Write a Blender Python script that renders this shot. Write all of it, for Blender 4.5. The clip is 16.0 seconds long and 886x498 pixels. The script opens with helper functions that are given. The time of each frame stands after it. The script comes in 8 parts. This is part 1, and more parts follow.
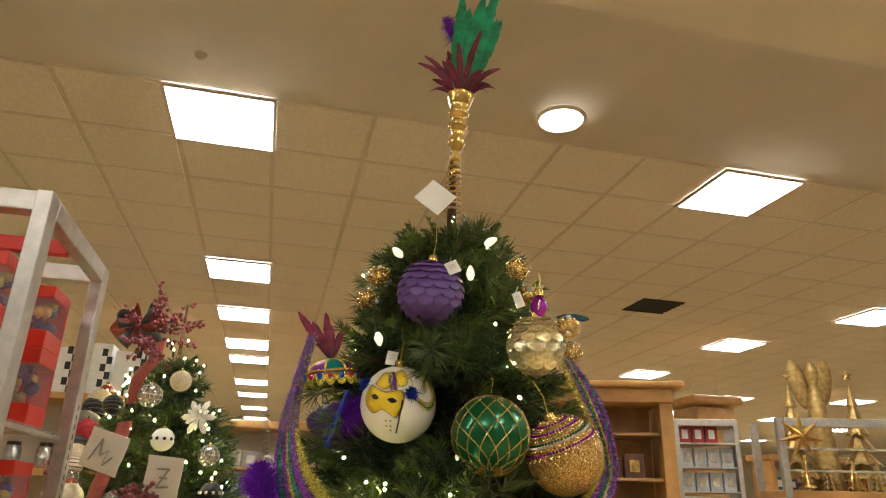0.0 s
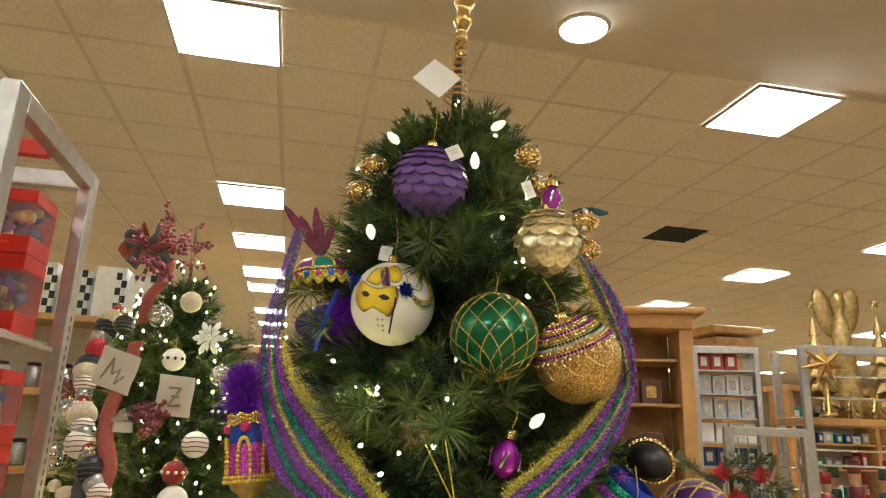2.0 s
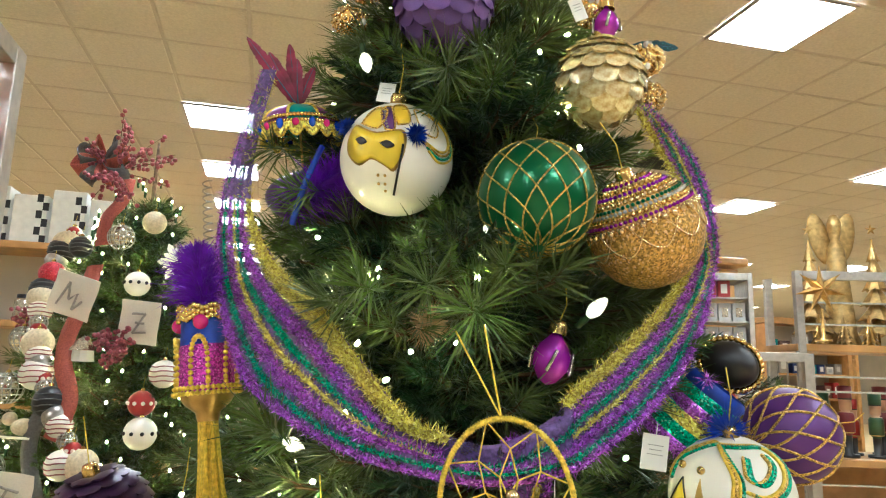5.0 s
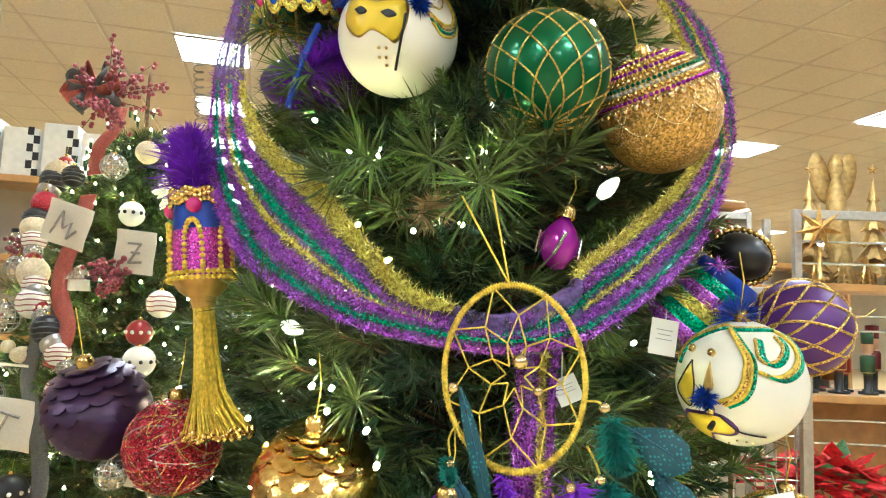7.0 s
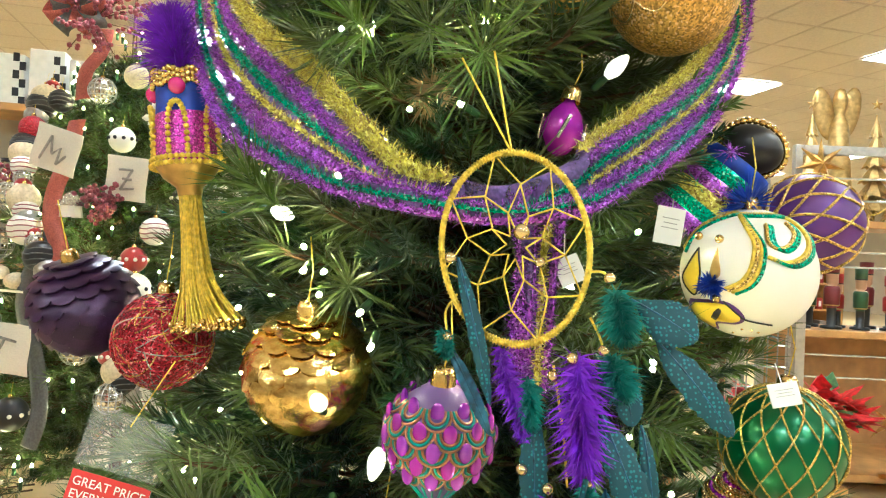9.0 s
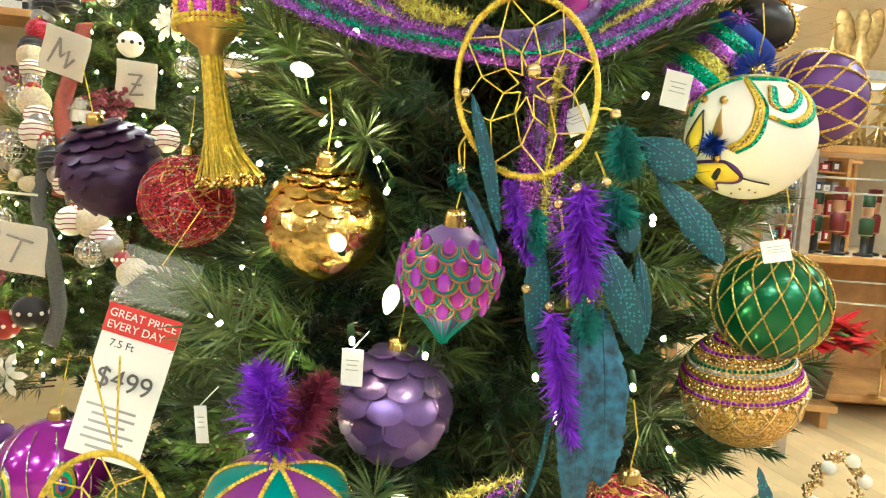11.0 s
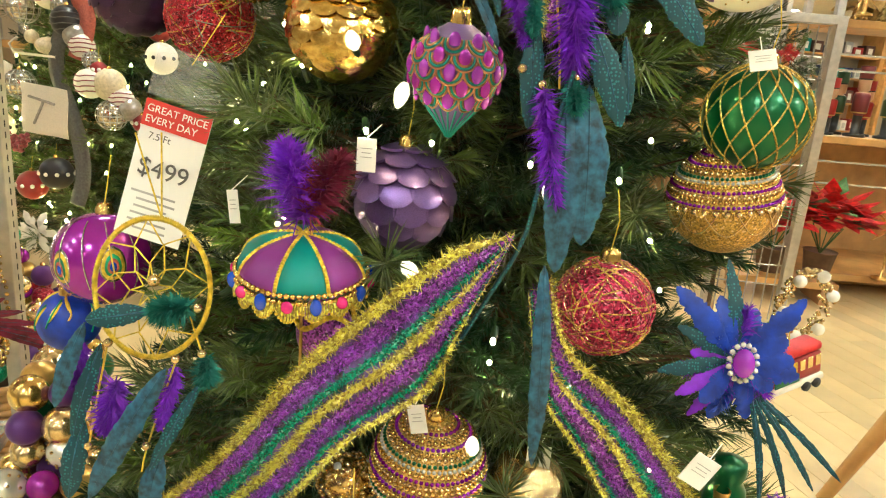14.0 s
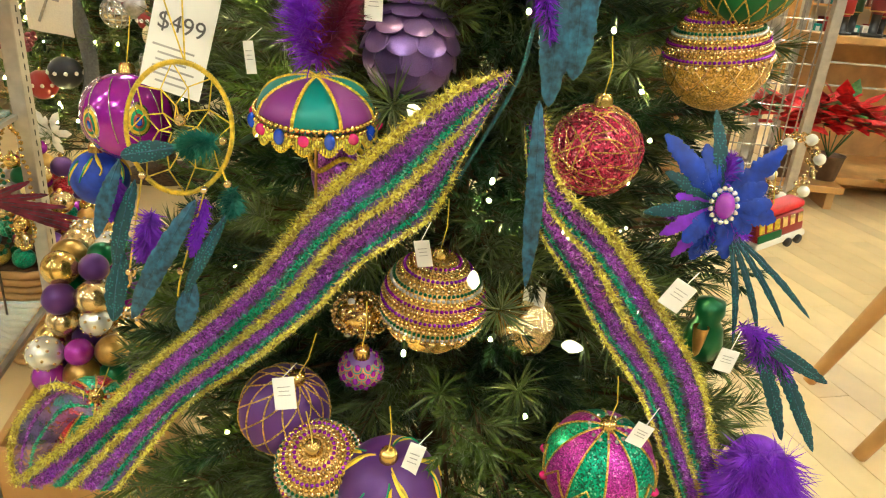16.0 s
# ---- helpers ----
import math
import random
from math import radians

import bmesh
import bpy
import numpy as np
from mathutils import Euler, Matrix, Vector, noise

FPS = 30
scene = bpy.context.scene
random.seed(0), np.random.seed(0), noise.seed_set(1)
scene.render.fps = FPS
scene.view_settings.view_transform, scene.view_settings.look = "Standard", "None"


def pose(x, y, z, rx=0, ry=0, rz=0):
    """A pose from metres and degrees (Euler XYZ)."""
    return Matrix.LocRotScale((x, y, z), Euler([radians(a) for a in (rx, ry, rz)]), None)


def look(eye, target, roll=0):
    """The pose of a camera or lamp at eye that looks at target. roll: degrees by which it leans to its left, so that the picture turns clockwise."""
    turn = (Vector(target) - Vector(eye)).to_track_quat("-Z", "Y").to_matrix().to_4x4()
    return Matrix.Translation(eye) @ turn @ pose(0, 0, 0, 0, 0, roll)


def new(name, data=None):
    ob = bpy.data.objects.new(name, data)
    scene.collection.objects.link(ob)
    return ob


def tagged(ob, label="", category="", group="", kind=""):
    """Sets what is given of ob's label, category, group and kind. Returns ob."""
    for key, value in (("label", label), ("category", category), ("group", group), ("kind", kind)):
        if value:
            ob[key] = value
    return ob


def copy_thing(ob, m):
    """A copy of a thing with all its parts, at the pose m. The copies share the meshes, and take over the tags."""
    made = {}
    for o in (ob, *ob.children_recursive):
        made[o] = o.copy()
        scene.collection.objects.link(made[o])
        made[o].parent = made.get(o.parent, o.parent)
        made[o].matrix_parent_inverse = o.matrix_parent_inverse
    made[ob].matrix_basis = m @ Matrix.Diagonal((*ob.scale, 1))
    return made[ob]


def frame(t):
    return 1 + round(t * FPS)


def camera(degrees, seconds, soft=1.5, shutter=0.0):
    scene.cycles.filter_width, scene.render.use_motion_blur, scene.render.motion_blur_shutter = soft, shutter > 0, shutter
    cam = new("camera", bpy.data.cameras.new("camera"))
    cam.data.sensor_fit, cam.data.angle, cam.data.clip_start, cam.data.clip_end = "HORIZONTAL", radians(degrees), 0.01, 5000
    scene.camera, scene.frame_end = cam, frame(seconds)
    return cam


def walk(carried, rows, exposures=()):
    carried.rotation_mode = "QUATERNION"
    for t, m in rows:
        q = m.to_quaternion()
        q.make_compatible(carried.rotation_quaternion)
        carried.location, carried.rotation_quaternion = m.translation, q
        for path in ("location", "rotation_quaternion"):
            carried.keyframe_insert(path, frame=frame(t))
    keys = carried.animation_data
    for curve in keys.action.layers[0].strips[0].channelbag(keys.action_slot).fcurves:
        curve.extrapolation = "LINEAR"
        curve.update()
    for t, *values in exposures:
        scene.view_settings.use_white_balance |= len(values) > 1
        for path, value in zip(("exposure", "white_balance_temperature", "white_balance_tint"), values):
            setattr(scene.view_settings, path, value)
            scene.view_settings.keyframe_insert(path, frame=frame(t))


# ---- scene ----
cam = camera(66.7, 16.0, 1.15)
METRES, EYE, TILT, LEAN, TURN = 1.0, 1.6, 14.0, -2.5, 0.0
EXPOSURES = [(0.0, -0.04, 5800, 5), (3.0, 0.32, 5250, 2), (5.5, 0.72, 4950, 0), (9.0, 1.08, 5000, -3), (12.0, 1.01, 5450, -3), (16.0, 0.80, 5900, -3)]
PATH = [
    (0, (0.134, 0.061, 1.613), (-0.093, 1.918, 2.32), 1.6),
    (0.5, (0.144, 0.097, 1.604), (-0.08, 1.972, 2.264), 1.7),
    (1, (0.159, 0.131, 1.592), (-0.094, 2.017, 2.206), 2.7),
    (1.5, (0.16, 0.167, 1.587), (-0.12, 2.065, 2.154), 2.3),
    (2, (0.149, 0.219, 1.583), (-0.137, 2.129, 2.103), 2.2),
    (2.5, (0.127, 0.284, 1.581), (-0.156, 2.205, 2.059), 2.0),
    (3, (0.104, 0.338, 1.579), (-0.175, 2.265, 2.035), 1.5),
    (5.3, (0.057, 0.506, 1.524), (-0.156, 2.466, 1.86), 1.7),
    (5.5, (0.057, 0.508, 1.517), (-0.158, 2.469, 1.845), 1.7),
    (6, (0.052, 0.519, 1.493), (-0.149, 2.489, 1.774), 2.0),
    (6.5, (0.051, 0.531, 1.479), (-0.155, 2.506, 1.718), 2.0),
    (7, (0.048, 0.539, 1.468), (-0.155, 2.52, 1.66), 2.0),
    (7.5, (0.047, 0.554, 1.457), (-0.149, 2.538, 1.608), 2.2),
    (8, (0.046, 0.569, 1.444), (-0.145, 2.556, 1.552), 2.2),
    (8.5, (0.047, 0.573, 1.428), (-0.14, 2.563, 1.492), 2.2),
    (9, (0.046, 0.573, 1.413), (-0.141, 2.564, 1.433), 2.4),
    (9.2, (0.045, 0.574, 1.406), (-0.147, 2.565, 1.405), 2.5),
    (11.3, (0.049, 0.532, 1.336), (-0.146, 2.51, 1.114), 3.7),
    (11.5, (0.05, 0.53, 1.333), (-0.146, 2.506, 1.091), 3.7),
    (12, (0.052, 0.519, 1.32), (-0.136, 2.487, 1.015), 3.6),
    (12.5, (0.059, 0.507, 1.306), (-0.127, 2.466, 0.95), 3.6),
    (13, (0.068, 0.493, 1.293), (-0.119, 2.441, 0.884), 4.0),
    (13.5, (0.069, 0.476, 1.276), (-0.13, 2.412, 0.814), 4.5),
    (14, (0.072, 0.456, 1.262), (-0.137, 2.377, 0.745), 4.5),
    (14.5, (0.075, 0.434, 1.248), (-0.142, 2.339, 0.68), 4.7),
    (15, (0.08, 0.415, 1.232), (-0.136, 2.301, 0.601), 4.4),
    (15.5, (0.087, 0.397, 1.219), (-0.128, 2.26, 0.522), 4.3),
    (16, (0.092, 0.377, 1.206), (-0.114, 2.219, 0.453), 4.4),
]
walk(cam, [(t, look(eye, target, roll)) for t, eye, target, roll in PATH], EXPOSURES)

# ---- light and world ----
world = bpy.data.worlds.new("world")
scene.world = world
world.use_nodes = True
world.node_tree.nodes["Background"].inputs[0].default_value = (1.0, 0.85, 0.65, 1)
world.node_tree.nodes["Background"].inputs[1].default_value = 0.02
PANEL_POWER = 30.0
BULB_POWER = 170.0
CEIL = 3.71
YAW = radians(20.4)
U, V = Vector((math.cos(YAW), math.sin(YAW), 0)), Vector((-math.sin(YAW), math.cos(YAW), 0))
STORE = Matrix.Rotation(YAW, 4, "Z")
rnd = random.Random(7)


def G(u, v, z=0.0):
    return U * u + V * v + Vector((0, 0, z))


# ---- materials ----
def mat(name, col, rough=0.5, metal=0.0, vary=0.15, scale=20.0, bump=0.0, bscale=80.0, kind="noise", spec=0.5, coat=0.0, sheen=0.0, object_random=0.0, col2=None, trans=0.0):
    m = bpy.data.materials.new(name)
    m.use_nodes = True
    nt = m.node_tree
    b = nt.nodes["Principled BSDF"]
    b.inputs["Roughness"].default_value = rough
    b.inputs["Metallic"].default_value = metal
    b.inputs["Specular IOR Level"].default_value = spec
    b.inputs["Coat Weight"].default_value = coat
    b.inputs["Sheen Weight"].default_value = sheen * 0.4
    b.inputs["Sheen Tint"].default_value = (*col, 1)
    b.inputs["Transmission Weight"].default_value = trans
    tc = nt.nodes.new("ShaderNodeTexCoord")
    if kind == "glitter":
        tx = nt.nodes.new("ShaderNodeTexVoronoi")
        tx.inputs["Scale"].default_value = scale
        fac = nt.nodes.new("ShaderNodeSeparateColor")
        nt.links.new(tx.outputs["Color"], fac.inputs[0])
        fac_out = fac.outputs[0]
    else:
        tx = nt.nodes.new("ShaderNodeTexNoise")
        tx.inputs["Scale"].default_value = scale
        tx.inputs["Detail"].default_value = 6.0
        fac_out = tx.outputs[0]
    nt.links.new(tc.outputs["Object"], tx.inputs["Vector"])
    ramp = nt.nodes.new("ShaderNodeValToRGB")
    c2 = col2 or tuple(c * (1 - vary * 2) for c in col)
    c1 = tuple(min(1, c * (1 + vary)) for c in col)
    ramp.color_ramp.elements[0].position, ramp.color_ramp.elements[1].position = (0.3, 0.7) if kind != "glitter" else (0.1, 0.9)
    ramp.color_ramp.elements[0].color, ramp.color_ramp.elements[1].color = (*c2, 1), (*c1, 1)
    nt.links.new(fac_out, ramp.inputs[0])
    # a few cells get a whitish colour: sparkle glints painted in
    if kind == "glitter":
        e = ramp.color_ramp.elements.new(0.94)
        e.color = (*c1, 1)
        ramp.color_ramp.elements[1].position = 0.90
        ramp.color_ramp.elements[2].position = 0.95
        ramp.color_ramp.elements[1].color = (*c1, 1)
        ramp.color_ramp.elements[2].color = (*[0.25 + 0.75 * c for c in c1], 1)
    out = ramp.outputs[0]
    if object_random:
        oi = nt.nodes.new("ShaderNodeObjectInfo")
        hsv = nt.nodes.new("ShaderNodeHueSaturation")
        mr = nt.nodes.new("ShaderNodeMapRange")
        mr.inputs["To Min"].default_value, mr.inputs["To Max"].default_value = 1 - object_random, 1 + object_random
        nt.links.new(oi.outputs["Random"], mr.inputs["Value"])
        nt.links.new(mr.outputs[0], hsv.inputs["Value"])
        nt.links.new(out, hsv.inputs["Color"])
        out = hsv.outputs[0]
    nt.links.new(out, b.inputs["Base Color"])
    if bump:
        bt = nt.nodes.new("ShaderNodeTexVoronoi" if kind == "glitter" else "ShaderNodeTexNoise")
        bt.inputs["Scale"].default_value = bscale
        nt.links.new(tc.outputs["Object"], bt.inputs["Vector"])
        bp = nt.nodes.new("ShaderNodeBump")
        bp.inputs["Strength"].default_value = bump
        bp.inputs["Distance"].default_value = 0.002
        nt.links.new(bt.outputs["Color" if kind == "glitter" else 0], bp.inputs["Height"])
        nt.links.new(bp.outputs[0], b.inputs["Normal"])
    return m


def glow(name, col, power):
    m = bpy.data.materials.new(name)
    m.use_nodes = True
    b = m.node_tree.nodes["Principled BSDF"]
    b.inputs["Base Color"].default_value = (0.9, 0.9, 0.88, 1)
    b.inputs["Emission Color"].default_value = (*col, 1)
    b.inputs["Emission Strength"].default_value = power
    return m


def glass(name, col=(0.9, 0.97, 0.95), rough=0.03, alpha=0.25):
    m = bpy.data.materials.new(name)
    m.use_nodes = True
    b = m.node_tree.nodes["Principled BSDF"]
    b.inputs["Base Color"].default_value = (*col, 1)
    b.inputs["Roughness"].default_value = rough
    b.inputs["Alpha"].default_value = alpha
    return m


def spotted(name, ground, spot, scale):
    m = mat(name, ground, 0.6)
    nt = m.node_tree
    b = nt.nodes["Principled BSDF"]
    tc = nt.nodes.new("ShaderNodeTexCoord")
    w = nt.nodes.new("ShaderNodeTexVoronoi")
    w.inputs["Scale"].default_value = scale
    w.inputs["Randomness"].default_value = 0.55
    r = nt.nodes.new("ShaderNodeValToRGB")
    r.color_ramp.elements[0].position, r.color_ramp.elements[1].position = 0.26, 0.36
    r.color_ramp.elements[0].color, r.color_ramp.elements[1].color = (*spot, 1), (*ground, 1)
    nt.links.new(tc.outputs["Object"], w.inputs["Vector"])
    nt.links.new(w.outputs["Distance"], r.inputs[0])
    nt.links.new(r.outputs[0], b.inputs["Base Color"])
    return m


M = {}
M["tile"] = mat("ceiling_tile", (0.62, 0.55, 0.45), 0.9, vary=0.06, scale=60, bump=0.3, bscale=200)
M["tbar"] = mat("ceiling_bar", (0.50, 0.43, 0.35), 0.7, vary=0.04)
M["drywall"] = mat("drywall", (0.62, 0.55, 0.45), 0.9, vary=0.03, scale=3)
M["wall"] = mat("wall_paint", (0.60, 0.52, 0.40), 0.85, vary=0.05, scale=2)
M["floor"] = mat("maple_floor", (0.66, 0.50, 0.25), 0.35, vary=0.05, scale=6, object_random=0.12, bump=0.03, bscale=40)
M["panel"] = glow("panel_light", (1.0, 0.93, 0.80), PANEL_POWER)
M["bulb"] = glow("warm_led", (1.0, 0.80, 0.32), BULB_POWER)
M["bulb_white"] = glow("frosted_led", (1.0, 0.86, 0.54), 0.95)
M["steel"] = mat("brushed_steel", (0.50, 0.47, 0.43), 0.38, 0.85, vary=0.08, scale=30, bump=0.05, bscale=300)
M["slot"] = mat("dark_slot", (0.02, 0.02, 0.02), 0.8)
M["wood"] = mat("honey_wood", (0.54, 0.29, 0.09), 0.4, vary=0.12, scale=9, bump=0.05)
# the honey wood again, with shade put into its colour
M["wood_dark"] = mat("shaded_wood", (0.50, 0.28, 0.10), 0.5, vary=0.12, scale=9)
M["glass"] = glass("shelf_glass", (0.75, 0.9, 0.85), 0.02, 0.3)
M["clear"] = glass("clear_film", (0.95, 0.95, 0.95), 0.15, 0.10)
M["red_box"] = mat("red_card", (0.72, 0.035, 0.015), 0.45, vary=0.06, scale=8)
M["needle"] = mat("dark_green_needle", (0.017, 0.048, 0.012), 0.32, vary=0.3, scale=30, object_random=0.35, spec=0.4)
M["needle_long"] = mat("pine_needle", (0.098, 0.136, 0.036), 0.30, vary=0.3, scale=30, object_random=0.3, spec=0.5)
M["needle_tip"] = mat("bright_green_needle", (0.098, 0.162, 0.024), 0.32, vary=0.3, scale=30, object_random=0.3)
M["bark"] = mat("brown_stem", (0.10, 0.055, 0.025), 0.85, vary=0.3, scale=60, bump=0.4)
M["gold_glitter"] = mat("gold_glitter", (0.80, 0.50, 0.10), 0.35, 0.75, vary=0.35, scale=700, bump=0.8, bscale=700, kind="glitter")
M["gold_satin"] = mat("gold_glitter_ball", (0.66, 0.40, 0.09), 0.45, 0.55, vary=0.3, scale=500, bump=0.6, bscale=500, kind="glitter")
M["gold"] = mat("polished_gold", (0.82, 0.59, 0.20), 0.2, 0.95, vary=0.12, scale=25, bump=0.15, bscale=60)
M["gold_old"] = mat("antique_gold", (0.62, 0.40, 0.12), 0.32, 0.9, vary=0.2, scale=40, bump=0.3, bscale=120)
M["gold_leaf"] = mat("crinkled_gold_leaf", (0.86, 0.62, 0.22), 0.16, 1.0, vary=0.2, scale=2.2, bump=0.12, bscale=3.0, col2=(0.55, 0.36, 0.10), object_random=0.3)
M["gold_leaf_pale"] = mat("crinkled_pale_gold_leaf", (0.95, 0.82, 0.55), 0.25, 0.65, vary=0.15, scale=2.2, bump=0.12, bscale=3.0, col2=(0.55, 0.38, 0.14), object_random=0.35)
M["gold_pale"] = mat("champagne_gold", (0.88, 0.68, 0.36), 0.2, 0.9, vary=0.15, scale=60, bump=0.2)
M["gold_cord"] = mat("yellow_gold_cord", (0.80, 0.58, 0.05), 0.4, 0.35, vary=0.2, scale=200, bump=0.5, bscale=600)
M["green_ball"] = mat("satin_green", (0.008, 0.125, 0.042), 0.28, 0.5, vary=0.12, scale=8, coat=0.2)
M["purple_ball"] = mat("satin_purple", (0.105, 0.030, 0.20), 0.42, 0.25, vary=0.15, scale=10)
M["purple_scale"] = mat("matte_lilac_purple", (0.15, 0.075, 0.30), 0.5, 0.15, vary=0.12, scale=15, object_random=0.15)
M["lilac_satin"] = mat("lilac_satin", (0.15, 0.085, 0.27), 0.3, 0.55, vary=0.15, scale=15, object_random=0.2)
M["violet_satin"] = mat("violet_satin", (0.075, 0.015, 0.20), 0.4, 0.1, vary=0.3, scale=25, bump=0.5, bscale=30)
M["dark_scale"] = mat("dark_plum", (0.045, 0.016, 0.060), 0.36, 0.4, vary=0.2, scale=12, object_random=0.3)
M["magenta"] = mat("glossy_magenta", (0.36, 0.015, 0.42), 0.18, 0.45, vary=0.1, coat=0.6)
M["magenta_glitter"] = mat("magenta_glitter", (0.52, 0.03, 0.42), 0.4, 0.45, vary=0.35, scale=700, bump=0.6, bscale=700, kind="glitter")
M["purple_glitter"] = mat("purple_tinsel", (0.42, 0.09, 0.68), 0.3, 0.5, vary=0.4, scale=500, bump=0.5, bscale=500, kind="glitter")
M["green_glitter"] = mat("green_tinsel", (0.012, 0.38, 0.21), 0.35, 0.45, vary=0.4, scale=500, bump=0.5, bscale=500, kind="glitter")
M["gold_tinsel"] = mat("gold_tinsel", (1.0, 0.70, 0.11), 0.32, 0.35, vary=0.35, scale=400, bump=0.5, bscale=400, kind="glitter")
M["red_glitter"] = mat("red_glitter", (0.55, 0.02, 0.05), 0.35, 0.4, vary=0.4, scale=450, bump=0.8, bscale=450, kind="glitter")
M["pink_glitter"] = mat("crimson_pink_glitter", (0.60, 0.03, 0.12), 0.35, 0.4, vary=0.4, scale=450, bump=0.8, bscale=450, kind="glitter")
M["white_ball"] = mat("pearl_white", (0.84, 0.80, 0.72), 0.35, 0.0, vary=0.03, scale=8, coat=0.3)
M["yellow"] = mat("yellow_enamel", (0.85, 0.62, 0.02), 0.35, 0.0, vary=0.08, coat=0.3)
M["black"] = mat("black_line", (0.012, 0.010, 0.012), 0.4)
M["blue"] = mat("royal_blue", (0.006, 0.045, 0.42), 0.5, 0.0, vary=0.25, scale=60)
M["blue_gem"] = mat("blue_gem", (0.01, 0.07, 0.62), 0.08, 0.1, coat=1.0)
M["pink_gem"] = mat("pink_gem", (0.65, 0.02, 0.22), 0.08, 0.1, coat=1.0)
M["purple_gem"] = mat("purple_gem", (0.30, 0.02, 0.50), 0.1, 0.2, coat=1.0)
M["crystal"] = mat("crystal", (0.85, 0.85, 0.80), 0.05, 0.6, coat=1.0)
M["teal"] = mat("teal_satin", (0.01, 0.24, 0.22), 0.45, 0.1, vary=0.12, scale=14, sheen=0.3)
M["plum_satin"] = mat("plum_satin", (0.22, 0.025, 0.25), 0.4, 0.1, vary=0.12, scale=14, sheen=0.3)
M["feather_teal"] = spotted("spotted_teal_feather", (0.004, 0.050, 0.068), (0.022, 0.17, 0.19), 300)
M["feather_blue"] = mat("slate_blue_feather", (0.022, 0.100, 0.175), 0.5, vary=0.4, scale=130, object_random=0.2)
M["feather_purple"] = mat("violet_feather", (0.20, 0.015, 0.60), 0.65, vary=0.25, scale=50, sheen=0.4)
M["feather_green"] = mat("green_fluff", (0.02, 0.19, 0.15), 0.7, vary=0.25, scale=50, sheen=0.4)
M["feather_burg"] = mat("burgundy_feather", (0.20, 0.012, 0.05), 0.6, vary=0.35, scale=40, sheen=0.2)
M["feather_emerald"] = mat("emerald_feather", (0.012, 0.30, 0.13), 0.6, vary=0.3, scale=30, sheen=0.3)
M["card"] = mat("white_card", (0.86, 0.85, 0.82), 0.7, vary=0.04, scale=6)
M["card_red"] = mat("red_print", (0.62, 0.035, 0.03), 0.6, vary=0.04)
M["grey_print"] = mat("grey_print", (0.13, 0.12, 0.12), 0.7)
M["faint_print"] = mat("faint_grey_print", (0.42, 0.41, 0.40), 0.7)
M["linen"] = mat("white_linen", (0.78, 0.74, 0.66), 0.9, vary=0.05, scale=200, bump=0.2, bscale=400)
M["pewter"] = mat("grey_silver", (0.42, 0.40, 0.38), 0.3, 0.8, vary=0.15, scale=60, bump=0.2)
M["silver"] = mat("silver_mosaic", (0.68, 0.65, 0.60), 0.18, 0.85, vary=0.25, scale=180, kind="glitter", bump=0.5, bscale=180)
M["rust"] = mat("rust_pink_velvet", (0.42, 0.105, 0.075), 0.8, vary=0.25, scale=180, bump=0.3, bscale=400, sheen=0.4)
M["grey_cloth"] = mat("charcoal_cloth", (0.12, 0.12, 0.12), 0.85, vary=0.15, scale=120)
M["berry"] = mat("frosted_burgundy_berry", (0.30, 0.06, 0.085), 0.55, vary=0.3, scale=150)
M["white_petal"] = mat("white_petal", (0.80, 0.77, 0.72), 0.6, vary=0.05, scale=30, sheen=0.3)
M["red_petal"] = mat("red_petal", (0.62, 0.012, 0.018), 0.5, vary=0.25, scale=30, object_random=0.15)
M["leaf"] = mat("green_leaf", (0.05, 0.14, 0.03), 0.5, vary=0.3, scale=40)
M["dark_red"] = mat("deep_red_lacquer", (0.30, 0.018, 0.018), 0.3, vary=0.1)
M["skin_wood"] = mat("painted_tan_wood", (0.62, 0.40, 0.25), 0.5)
M["grey_box"] = mat("grey_carton", (0.42, 0.42, 0.42), 0.5, vary=0.06, object_random=0.1)
M["navy_box"] = mat("navy_carton", (0.025, 0.04, 0.14), 0.5, vary=0.06, object_random=0.15)
M["white_box"] = mat("white_carton", (0.72, 0.70, 0.66), 0.5, vary=0.05, object_random=0.1)
M["brown_box"] = mat("dark_brown_carton", (0.12, 0.045, 0.03), 0.5, object_random=0.3)
M["pot"] = mat("pot_brown", (0.18, 0.11, 0.07), 0.7)
M["gold_matte"] = mat("dull_gold", (0.50, 0.34, 0.12), 0.5, 0.7, vary=0.2, scale=30, bump=0.3, bscale=90)
M["fur"] = mat("cream_plush", (0.70, 0.60, 0.42), 0.9, vary=0.12, scale=90, bump=0.5, bscale=300, sheen=0.5)


def gauze(name, col, a):
    m = mat(name, col, 0.6, 0.1, vary=0.25, scale=300)
    nt = m.node_tree
    b = nt.nodes["Principled BSDF"]
    tc = nt.nodes.new("ShaderNodeTexCoord")
    n = nt.nodes.new("ShaderNodeTexNoise")
    n.inputs["Scale"].default_value = 60
    mr = nt.nodes.new("ShaderNodeMapRange")
    mr.inputs["From Min"].default_value, mr.inputs["From Max"].default_value = 0.35, 0.65
    mr.inputs["To Min"].default_value, mr.inputs["To Max"].default_value = a - 0.2, a + 0.2
    nt.links.new(tc.outputs["Object"], n.inputs["Vector"])
    nt.links.new(n.outputs[0], mr.inputs["Value"])
    nt.links.new(mr.outputs[0], b.inputs["Alpha"])
    return m


M["gauze"] = gauze("sheer_violet_mesh", (0.20, 0.12, 0.38), 0.68)


